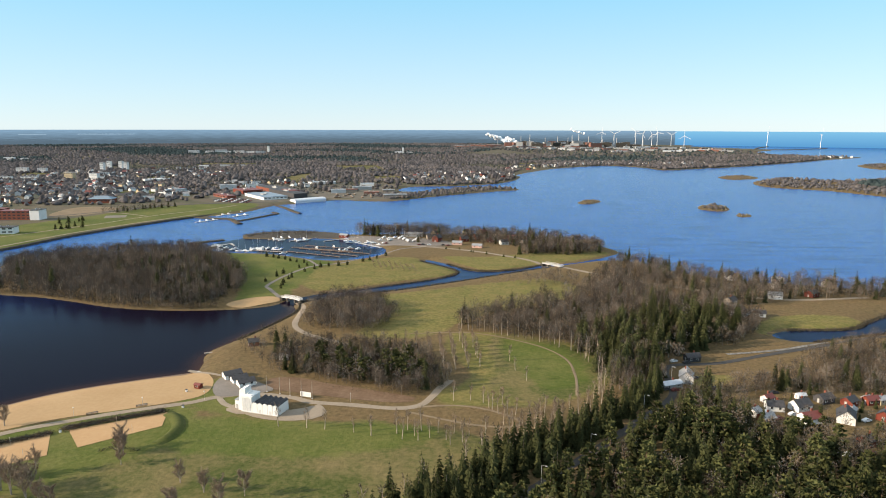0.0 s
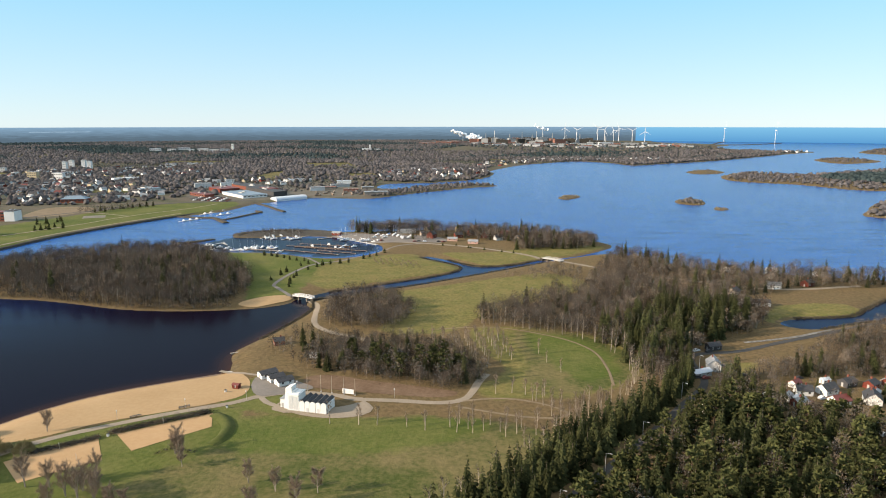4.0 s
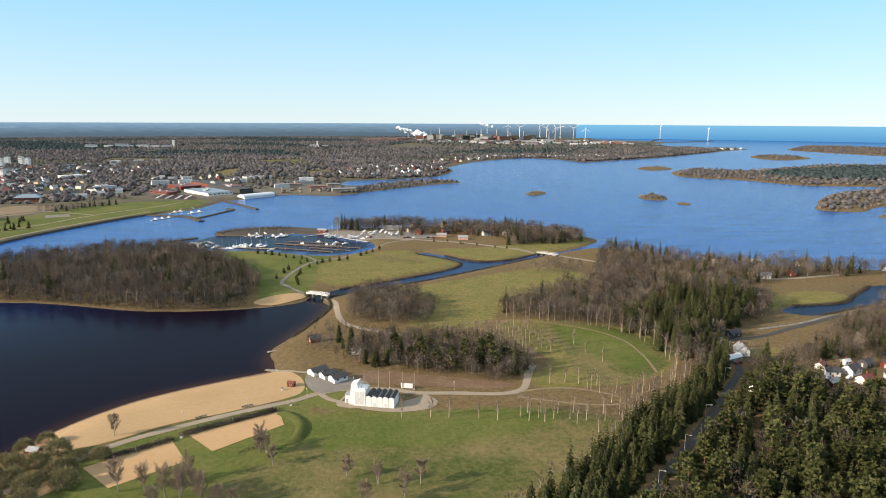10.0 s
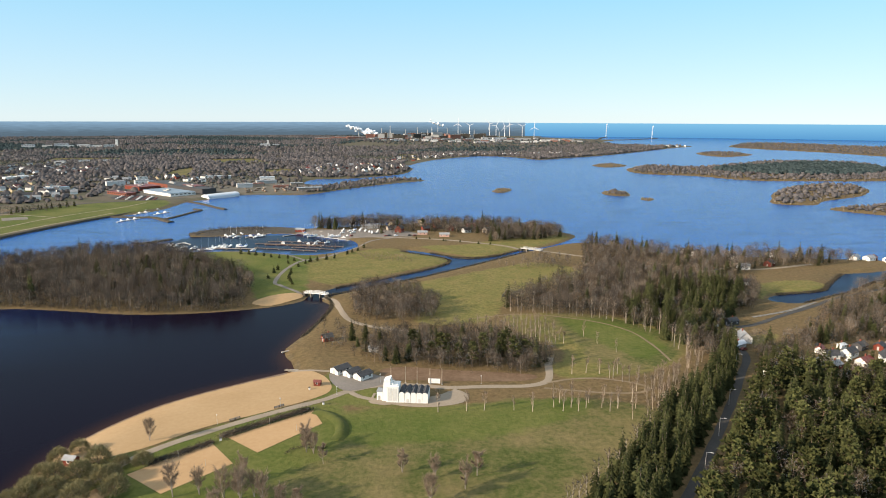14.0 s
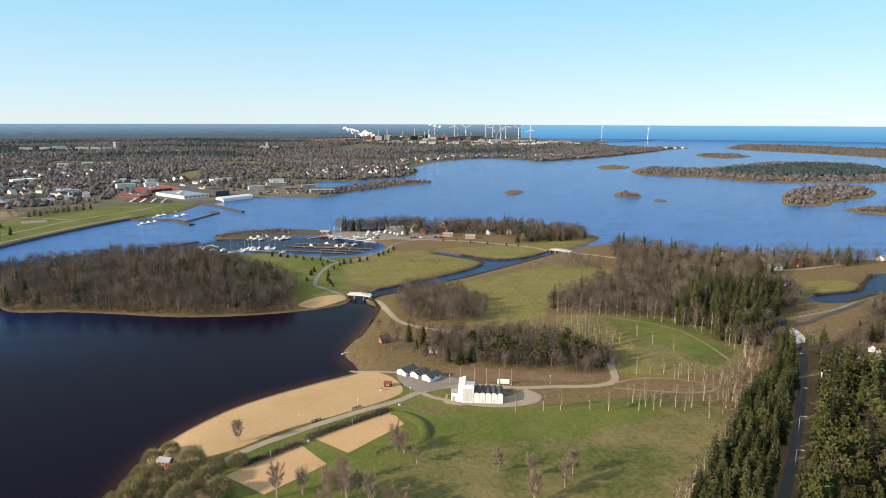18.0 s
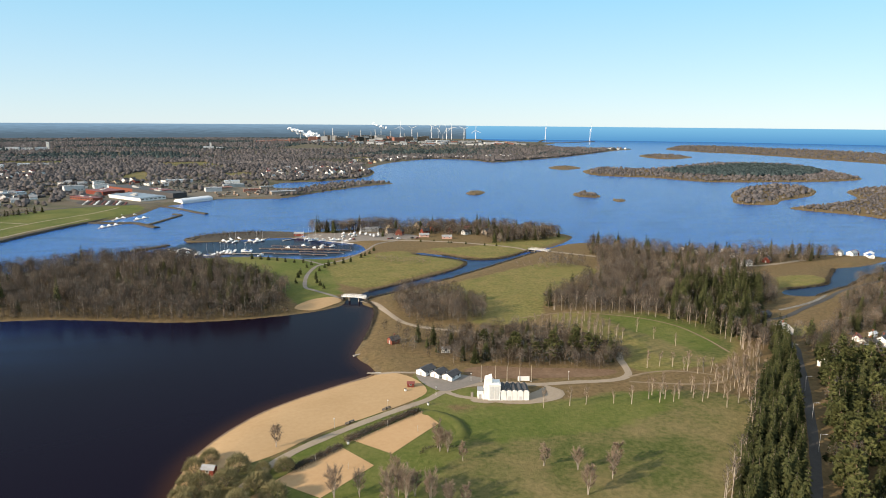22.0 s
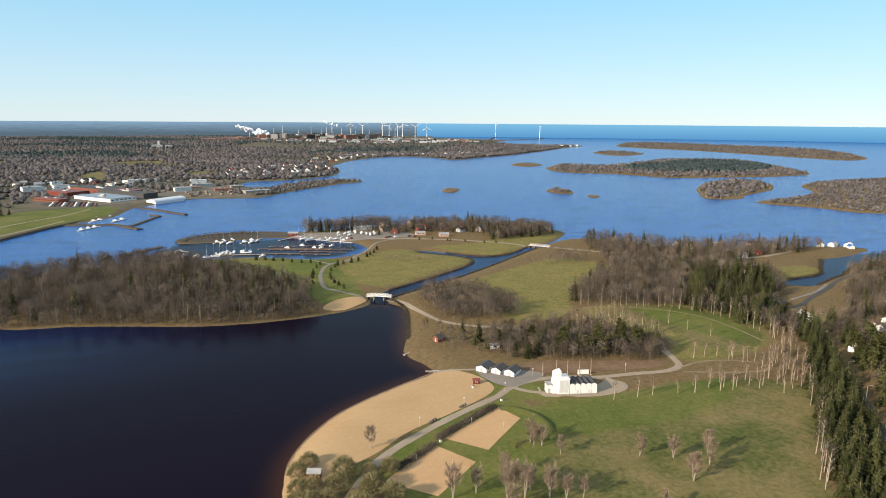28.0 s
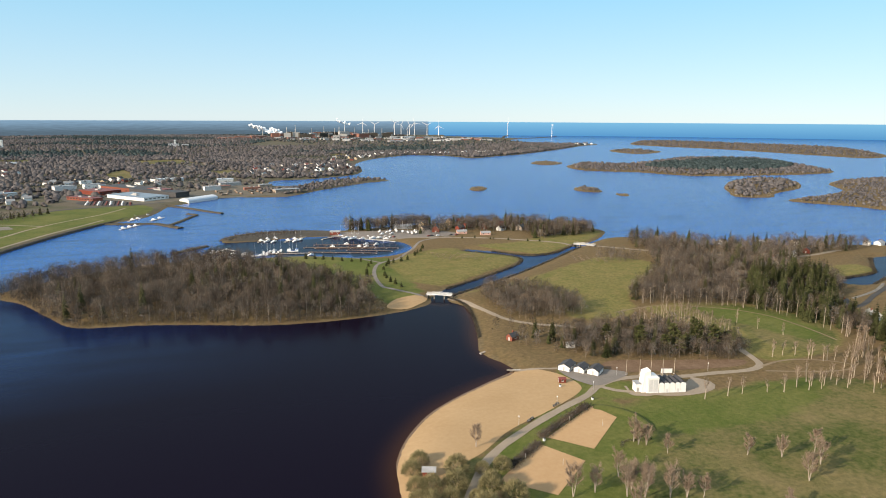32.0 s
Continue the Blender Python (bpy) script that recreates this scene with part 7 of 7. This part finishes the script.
def far_keep(x, y):
    s = shore(x, y, 12.0)
    near = np.zeros(len(x), bool)
    for hx, hy, _ in house_spots:
        near |= (np.abs(x - hx) < 9) & (np.abs(y - hy) < 9)
    for hx, hy, a, L, W in FOOT:
        u, v = (x - hx) * math.cos(a) + (y - hy) * math.sin(a), (y - hy) * math.cos(a) - (x - hx) * math.sin(a)
        near |= (u > -9) & (u < L + 9) & (v > -14) & (v < W + 5)
    for box_ in ((-395, -190, 1030, 1130), (-560, -440, 740, 1010), (-470, -300, 620, 1010)):
        near |= (x > box_[0]) & (x < box_[1]) & (y > box_[2]) & (y < box_[3])
    for p in FAR_FIELDS:
        near |= inside(p, x, y)
    return (s > 6) & ~near


def in_view(x, y):
    return (x > -0.74 * y - 130) & (x < 0.55 * y + 900)


MID_LAND = [(-1700, 1050), (-1500, 2300), (700, 2300), (620, 2030), (300, 1960), (170, 1700), (160, 1500), (40, 1385), (-80, 1370), (-100, 1290), (-430, 1050), (-700, 950), (-1000, 700)]
pts = scatter(rng, MID_LAND, 11.5, lambda x, y: in_view(x, y) & far_keep(x, y) & (rolling(x, y, 90.0, 1.0) + rng.uniform(-0.6, 0.6, len(x)) > -0.55))
dark = rolling(pts[:, 0], pts[:, 1], 210.0, 5.0) + rng.normal(0, 0.16, len(pts)) > 0.36
forest("town_trees", CLUMPS, pts[~dark], rng, [M_BARK, M_FAR_BARE], "leafless brown trees across the town", (0.55, 1.0))
forest("town_conifers", SPIKES, pts[dark], rng, [M_BARK, M_FAR_DARK], "dark conifer stands beyond the town", (0.7, 1.1))
INLAND = [(-3700, 2250), (-3800, 4720), (-1200, 4740), (600, 4700), (300, 3600), (100, 2950), (420, 2880), (700, 2700), (1330, 2900), (1560, 2800), (1640, 2740), (1450, 2560), (1130, 2290), (900, 2120), (700, 2200), (500, 2300)]
pts = scatter(rng, INLAND, 23.0, lambda x, y: in_view(x, y) & (shore(x, y, 20.0) > 8) & (np.hypot(x + 138, y - 20) < 4740))
dark = rolling(pts[:, 0], pts[:, 1], 330.0, 2.0) + rng.normal(0, 0.13, len(pts)) > 0.1
forest("far_woods", CLUMPS, pts[~dark], rng, [M_BARK, M_FAR_BARE], "leafless far woods to the horizon", (0.7, 1.1))
forest("far_conifers", CLUMPS, pts[dark], rng, [M_BARK, M_FAR_DARK], "dark conifer woods to the horizon", (0.75, 1.15))
for poly in ([(-14, 2392), (152, 2916), (397, 2843), (403, 2518), (173, 2255), (16, 2105)], [(620, 2551), (1305, 2842), (1341, 2560), (956, 2249), (674, 2167)]):
    forest("shore_conifers", SPIKES, scatter(rng, poly, 15.0, lambda x, y: shore(x, y, 20.0) > 8), rng, [M_BARK, M_FAR_DARK], "dark conifer wood behind the bay shore", (0.55, 0.85))
PORT = [(450, 2950), (700, 2740), (1330, 2920), (1500, 3200), (1500, 3600), (1200, 4300), (700, 4500), (300, 3700)]
pts = scatter(rng, PORT, 34.0, lambda x, y: shore(x, y, 30.0) > 10)
k = rng.random(len(pts))
forest("port_trees", CLUMPS, pts[k < 0.55], rng, [M_BARK, M_FAR_BARE], "leafless scrub round the steel works", (0.5, 1.1))
forest("port_conifers", CLUMPS, pts[k >= 0.55], rng, [M_BARK, M_FAR_DARK], "dark trees round the steel works", (0.5, 1.0))
COAST = [(600, 2030), (625, 1912), (751, 1985), (911, 2084), (1142, 2274), (1440, 2555), (1300, 2520), (1000, 2260), (780, 2120)]
forest("shore_trees", CLUMPS, scatter(rng, COAST, 11.0, lambda x, y: shore(x, y, 20.0) > 5), rng, [M_BARK, M_FAR_BARE], "leafless wood on the far bay shore", (0.7, 1.1))

# ---- islands ----
def island_cover(name, poly, gap, bare, dark, label, edge=14.0, scale=(0.5, 0.9)):
    p = scatter(rng, poly, gap, lambda x, y: shore(x, y, 80.0) > edge)
    k = rng.random(len(p))
    if (k < bare).any():
        forest(name, CLUMPS, p[k < bare], rng, [M_BARK, M_FAR_BARE], label, scale)
    if ((k >= bare) & (k < bare + dark)).any():
        forest("island_conifers", SPIKES, p[(k >= bare) & (k < bare + dark)], rng, [M_BARK, M_FAR_DARK], "dark pines on the island", (scale[0] * 1.2, scale[1] * 1.3))
    reeds = scatter(rng, poly, gap * 0.9, lambda x, y: (shore(x, y, 80.0) > 1) & (shore(x, y, 80.0) < edge))
    if len(reeds):
        forest("reed_fringe", CLUMPS, reeds, rng, [M_BARK, M_FAR_REED], "ochre reeds round the island shore", (0.14, 0.3), category="reeds")


island_cover("islet_scrub", ISLANDS["islet"], 6.0, 0.5, 0.0, "brown scrub on a small islet", 8, (0.3, 0.55))
island_cover("islet_scrub", ISLANDS["skerry"], 6.0, 0.2, 0.0, "low scrub on a skerry", 6, (0.2, 0.35))
island_cover("islet_scrub", ISLANDS["reef"], 6.0, 0.1, 0.0, "low scrub on a reef", 8, (0.2, 0.3))
island_cover("island_wood", ISLANDS["wooded"], 11.0, 0.75, 0.08, "leafless woods of the large island", 9, (0.4, 0.75))
forest("island_conifers", CLUMPS, scatter(rng, [(890, 1300), (880, 1420), (1020, 1480), (1260, 1560), (1330, 1480), (1290, 1330), (1120, 1220), (1000, 1230)], 10.0), rng, [M_BARK, M_FAR_DARK],
       "dense dark pine wood on the large island", (0.95, 1.25))
island_cover("island_wood", ISLANDS["west"], 9.0, 0.62, 0.12, "leafless trees on the near island", 7, (0.4, 0.75))
island_cover("island_wood", [(601, 762), (705, 787), (821, 836), (915, 932), (1075, 979), (1500, 1000), (1500, 640), (900, 560), (662, 606), (630, 680)], 9.5, 0.95, 0.01, "brown leafless woods of the east shore", 7, (0.28, 0.5))
island_cover("island_wood", ISLANDS["outer"], 22.0, 0.7, 0.2, "dark low woods of the outer island", 16, (0.5, 0.85))
island_cover("island_wood", ISLANDS["strip"], 16.0, 0.6, 0.0, "leafless strip island", 20, (0.5, 0.8))
island_cover("island_wood", ISLANDS["low"], 12.0, 0.3, 0.0, "low scrubby island", 15, (0.3, 0.5))
forest("peninsula_scrub", CLUMPS, scatter(rng, [(-85, 1100), (-50, 1130), (87, 1262), (140, 1292), (105, 1322), (30, 1305), (-45, 1222), (-130, 1180)], 9.0), rng, [M_BARK, M_FAR_BARE],
       "brown scrub on the low peninsula", (0.3, 0.6))

# ---- steel works, port and wind turbines at the horizon ----
def chimney_stack(x, y, h, r, mat, label):
    top = thing("chimney_stack", label, "chimney", "stacks of the steel works")
    part("shaft", tube((0, 0, -1), (0, 0, h), r, r * 0.65, 10), mat, top)
    part("rim", tube((0, 0, h), (0, 0, h + 2), r * 0.75, r * 0.75, 10), M_GREY, top)
    return put(top, x, y)


for x, y, L, W, h, m in ((380, 4120, 120, 50, 32, M_RUST), (505, 4110, 60, 40, 40, M_GREY), (560, 4090, 160, 40, 20, M_PALE), (290, 4060, 90, 40, 14, M_RUST), (180, 4000, 120, 50, 14, M_RUST), (700, 4080, 60, 40, 34, M_GREY),
                         (780, 4060, 90, 40, 45, M_GREY), (850, 4020, 50, 40, 30, M_RUST), (900, 3960, 160, 40, 16, M_GREY), (980, 3900, 120, 40, 24, M_PALE), (1080, 3780, 120, 36, 12, M_WHITE),
                         (1150, 3640, 150, 40, 14, M_GREY), (930, 3500, 110, 30, 10, M_WHITE), (1230, 3420, 150, 40, 11, M_WHITE), (1060, 3260, 130, 36, 9, M_WHITE), (1350, 3300, 90, 40, 9, M_PALE), (800, 3200, 110, 36, 9, M_PALE),
                         (60, 3900, 90, 40, 12, M_RUST), (640, 3700, 90, 36, 10, M_GREY), (450, 3600, 110, 36, 9, M_PALE), (720, 3400, 90, 36, 9, M_GREY), (1400, 3560, 120, 30, 10, M_PALE)):
    hall("steel_works_hall", "large industrial hall of the far steel works", "factory", x, y, float(rng.uniform(-15, 15)), L * 0.7, W * 0.7, h * 0.75, M_PALE if m is M_WHITE else (M_GREY if m is M_PALE else m), M_PALE_ROOF if m is M_WHITE else M_GREY_ROOF, 0)
for x, y in scatter(rng, [(500, 3500), (900, 3300), (1400, 3350), (1350, 3700), (1000, 3950), (500, 4050), (350, 3900)], 105):
    hall("works_building", "small grey building of the far port", "building", x, y, float(rng.uniform(-20, 20)), rng.uniform(18, 45), rng.uniform(12, 22), rng.uniform(4, 12),
         (M_GREY, M_PALE, M_RUST, M_GREY)[rng.integers(0, 4)], M_GREY_ROOF, 0)
for x, y in scatter(rng, [(120, 3900), (420, 3850), (1000, 3850), (1150, 4050), (700, 4230), (200, 4180)], 88):
    hall("works_building", "dark industrial building of the far steel works", "building", x, y, float(rng.uniform(-20, 20)), rng.uniform(25, 70), rng.uniform(15, 30), rng.uniform(10, 32) * (0.4 if x < 350 else 1),
         M_RUST if x < 420 else (M_GREY, M_STONE, M_STONE, M_RUST)[rng.integers(0, 4)], M_RUST if x < 420 else M_ROOF, 0)
for x, y, h in ((470, 4100, 70), (530, 4150, 85), (620, 4120, 60), (690, 4090, 75), (745, 4050, 62), (815, 4080, 88), (870, 4060, 70), (940, 4000, 55), (1010, 3950, 62), (330, 4100, 52), (760, 4000, 80), (1120, 3800, 50)):
    chimney_stack(x, y, h * 0.85, 2.2, M_GREY if h < 80 else M_PALE, "tall grey chimney of the far steel works")


def steam(name, x, y, z, drift, n, size):
    """A plume of rounded puffs, leaning with the wind."""
    bm = bmesh.new()
    for k in range(n):
        u = k / n
        c = (x + drift[0] * u + rng.normal(0, size * 0.5), y + rng.normal(0, size * 0.4), z + drift[1] * u + rng.normal(0, size * 0.35))
        bmesh.ops.create_icosphere(bm, subdivisions=2, radius=size * rng.uniform(0.45, 1.0) * (1 - 0.35 * u), matrix=Matrix.Translation(c))
    for v in bm.verts:
        v.co += noise.noise_vector(v.co * 0.05) * size * 0.45
    me = bpy.data.meshes.new(name)
    bm.to_mesh(me)
    bm.free()
    me.materials.append(M_STEAM)
    return tagged(new(name, me), "white steam drifting from the steel works", "steam", kind="stuff")


steam("steam_plume", 400, 4140, 30, (-130, 45), 40, 12)
steam("steam_plume", 440, 4140, 28, (-50, 24), 30, 11)
steam("steam_plume", 840, 4080, 80, (-90, 30), 10, 9)


def turbine(x, y, hub, blade, turn, spin):
    top = thing("wind_turbine", "white three-bladed wind turbine standing by the sea", "wind turbine", "wind turbines of the port")
    part("tower", tube((0, 0, -1), (0, 0, hub), 2.0, 1.2, 12), M_HULL, top)
    part("nacelle", box(-2, 2, -6, 3, hub - 1.5, hub + 2.5, 0.4), M_HULL, top)
    hubp = part("rotor_hub", tube((0, -8, hub + 0.5), (0, -6, hub + 0.5), 1.0, 2.2, 10), M_HULL, top)
    for k in range(3):
        a = radians(spin + 120 * k)
        d, s = np.array([math.sin(a), 0, math.cos(a)]), np.array([math.cos(a), 0, -math.sin(a)])
        o = np.array([0, -7, hub + 0.5])
        rings = [[o + d * u * blade + s * w, o + d * u * blade + np.array([0, 0.5, 0]), o + d * u * blade - s * w * 0.5] for u, w in ((0.02, 1.0), (0.2, 1.8), (0.6, 1.2), (1.0, 0.4))]
        part("blade", loft(rings), M_HULL, top)
    return put(top, x, y, turn)


turbine(2017, 4221, 88, 48, 55, 0)
turbine(2143, 3847, 80, 44, 55, 5)
for k, (x, y, hub) in enumerate(((1041, 4453, 84), (1116, 4430, 73), (1244, 4388, 85), (1285, 4373, 74), (1339, 4354, 71), (1370, 4342, 83), (1449, 4311, 69), (1522, 4281, 63))):
    turbine(x, y, hub, 42, -18, (55 if k % 3 else 5) + 9 * k)
mole("port_pier", [(1540, 3330), (1660, 3640), (1850, 3640), (2143, 3847), (2200, 3890)], 16.0, 3.0, "long low stone pier of the port", M_BANK)
mole("port_pier", [(1700, 3700), (1900, 4050), (2030, 4240)], 14.0, 3.0, "long low stone pier of the port", M_BANK)


# ---- factory grounds, far blocks, marina fringe ----
drape("works_yard", [(-385, 1105), (-300, 1052), (-250, 1062), (-190, 1098), (-95, 1100), (-76, 1130), (-80, 1190), (-134, 1330), (-276, 1390), (-385, 1330), (-410, 1240)], M_YARD,
      "worn grey factory yard by the bay", "pavement", 0.1, 8.0, gap=14.0)
for lab, x, y, a, L, W, h, wall, roof in (
        ("low pale workshop behind the red factory", -418, 1379, 10, 26, 12, 5, M_PALE, M_GREY_ROOF), ("low white workshop behind the red factory", -392, 1372, 20, 18, 12, 6, M_WHITE, M_GREY_ROOF),
        ("long low brown timber warehouse", -200, 1215, 8, 44, 12, 4.5, M_WOOD, M_RUST), ("long low pale warehouse at the bay", -269, 1385, 6, 46, 12, 5, M_PALE, M_PALE_ROOF),
        ("white low store by the timber yard", -167, 1345, 4, 28, 12, 5, M_WHITE, M_PALE_ROOF), ("rust-red low store by the timber yard", -140, 1180, 4, 26, 10, 4, M_RUST, M_RUST),
        ("brown timber shed by the timber yard", -110, 1220, 8, 22, 10, 4, M_WOOD, M_GREY_ROOF), ("long white low hall in the town", -626, 1462, 5, 26, 10, 5, M_WHITE, M_PALE_ROOF)):
    hall("store_building", lab, "warehouse", x, y, a, L, W, h, wall, roof)
for k in range(18):
    x, y = -185 + 17 * (k % 6) + rng.uniform(-4, 4), 1120 + 22 * (k // 6) + rng.uniform(-6, 6)
    if k == 0:
        stack = thing("timber_stack", "brown stack of sawn timber in the yard", "timber stack", "timber stacks")
        part("lower_bundle", box(0, 7, 0, 2.4, 0, 1.4), M_ORANGE_WOOD, stack)
        part("upper_bundle", box(0.4, 6.8, 0.1, 2.2, 1.42, 2.6), M_WOOD, stack)
        put(stack, x, y, 20, lift=0.12)
    else:
        copy_thing(stack, spot(x, y, rng.choice([20, 110]), gz1(x, y) + 0.12))
far_slab = hall("apartment_block", "far pale apartment block above dark woods", "apartment block", -1100, 2912, 5, 44, 16, 13, M_PALE, M_PALE_ROOF, 2, windows=5)
for x, y, a, s in ((-1040, 2950, 0, 0.8), (-1000, 2964, 8, 1.1), (-950, 2920, 4, 0.7), (-900, 2900, 0, 1.0), (-850, 2905, 0, 0.8), (-805, 2900, 10, 0.9), (-211, 2935, 0, 0.9), (-160, 2960, 0, 0.6), (-1500, 2300, 0, 0.8), (-1450, 2310, 0, 0.6),
                   (-640, 1930, 5, 0.6), (-600, 1960, 0, 0.5), (-690, 1900, 0, 0.6)):
    m = spot(x, y, a) @ Matrix.Diagonal((s, s, s, 1))
    copy_thing(far_slab, m).matrix_basis = m
tower = hall("water_tower", "slim white tower above the far woods", "tower", -801, 3076, 0, 9, 9, 27, M_WHITE, M_PALE_ROOF, 2, windows=2)
m = spot(-186, 3056, 0) @ Matrix.Diagonal((0.8, 0.8, 0.85, 1))
copy_thing(tower, m).matrix_basis = m

# trees and scrub of the marina fringe
drape("breakwater_ground", [(-217, 722), (-203, 746), (-170, 754), (-130, 749), (-106, 740), (-104, 716), (-130, 719), (-163, 719), (-195, 716)], M_STONE, "dark stony ground of the marina breakwater", "ground", 0.15)
mole("breakwater", [(-216, 724), (-200, 740), (-172, 750), (-140, 746), (-118, 736), (-106, 726)], 11.0, 3.0, "dark scrub-grown stone breakwater of the marina")
forest("breakwater_trees", BARE, scatter(rng, [(-216, 724), (-196, 720), (-160, 724), (-140, 728), (-146, 750), (-175, 754), (-204, 746)], 4.6), rng, WOOD_MATS, "low leafless bushes on the marina breakwater", (0.2, 0.4))
mole("breakwater", [(-264, 680), (-250, 690), (-234, 704)], 6.0, 1.2, "short dark scrub-covered breakwater")
forest("breakwater_scrub", THICKET, scatter(rng, [(-266, 676), (-250, 684), (-230, 702), (-236, 708), (-256, 694), (-268, 684)], 2.2), rng, WOOD_MATS, "dense dark scrub on the short breakwater", (0.5, 0.9))
mixed_wood("quay_trees", [(-92, 726), (-60, 718), (-30, 726), (0, 730), (6, 742), (-40, 742), (-88, 740)], 4.6, "tall leafless trees behind the boat yard", 0.95, 0.03, (0.9, 1.25))
mixed_wood("hamlet_trees", [(70, 612), (100, 615), (150, 640), (130, 690), (60, 720), (50, 700), (84, 660)], 5.6, "leafless trees and spruces round the hamlet", 0.76, 0.1, (0.6, 1.0))
forest("quay_shrubs", THICKET, scatter(rng, [(-470, 915), (-440, 905), (-400, 960), (-405, 990), (-440, 985), (-480, 950)], 6.0), rng, WOOD_MATS, "brown shrubs along the quay street", (0.8, 1.4))


ribbon("stone_bank", [(150, 338), (165, 341), (185, 346), (204, 354), (216, 361)], 2.4, M_RUBBLE, "pale rubble stone bank along the river", "bank", 0.2)


def reed_band(line, width, n, label):
    """Pale dead reeds along a bank."""
    p = smooth_line(line, 1.0)
    c = p[rng.integers(0, len(p), n)] + rng.normal(0, width * 0.4, (n, 2))
    z = np.maximum(ground_z(c[:, 0], c[:, 1]), -0.1)
    o = np.column_stack([c, z - 0.05])
    t = rng.uniform(0, 6.28, n)
    s = np.column_stack([np.cos(t), np.sin(t), 0 * t]) * rng.uniform(0.12, 0.3, n)[:, None]
    v = np.stack([o - s, o + s, o + np.column_stack([rng.normal(0, 0.25, n), rng.normal(0, 0.25, n), rng.uniform(0.7, 1.7, n)])], 1).reshape(-1, 3)
    return tagged(mesh_object("reed_bed", v, np.arange(3 * n).reshape(-1, 3), M_FAR_REED, attrs={"tint": np.repeat(rng.random(n), 3), "bulge": np.tile((0.0, -0.3, 0.9), (3 * n, 1))}), label, "reeds", kind="stuff")


reed_band([(-97, 452), (-59, 471), (-15, 496), (40, 532), (72, 555), (88, 565)], 1.8, 2600, "pale dead reeds along the channel bank")
reed_band([(-89, 472), (-49, 494), (-7, 520), (11, 540), (10, 556), (-4, 574), (-20, 593)], 1.8, 2600, "pale dead reeds along the channel bank")
reed_band([(4, 581), (25, 554), (53, 554), (87, 576)], 1.6, 1200, "pale dead reeds along the channel bank")
reed_band([(-116, 366), (-105, 394), (-96, 424), (-98, 444)], 1.4, 1200, "ochre reeds along the lake shore")
reed_band([(208, 386), (246, 389), (268, 405), (300, 428)], 2.4, 1400, "ochre reeds at the river mouth")
reed_band([(212, 364), (241, 374), (262, 380), (307, 402)], 2.4, 1400, "ochre reeds on the river bank")
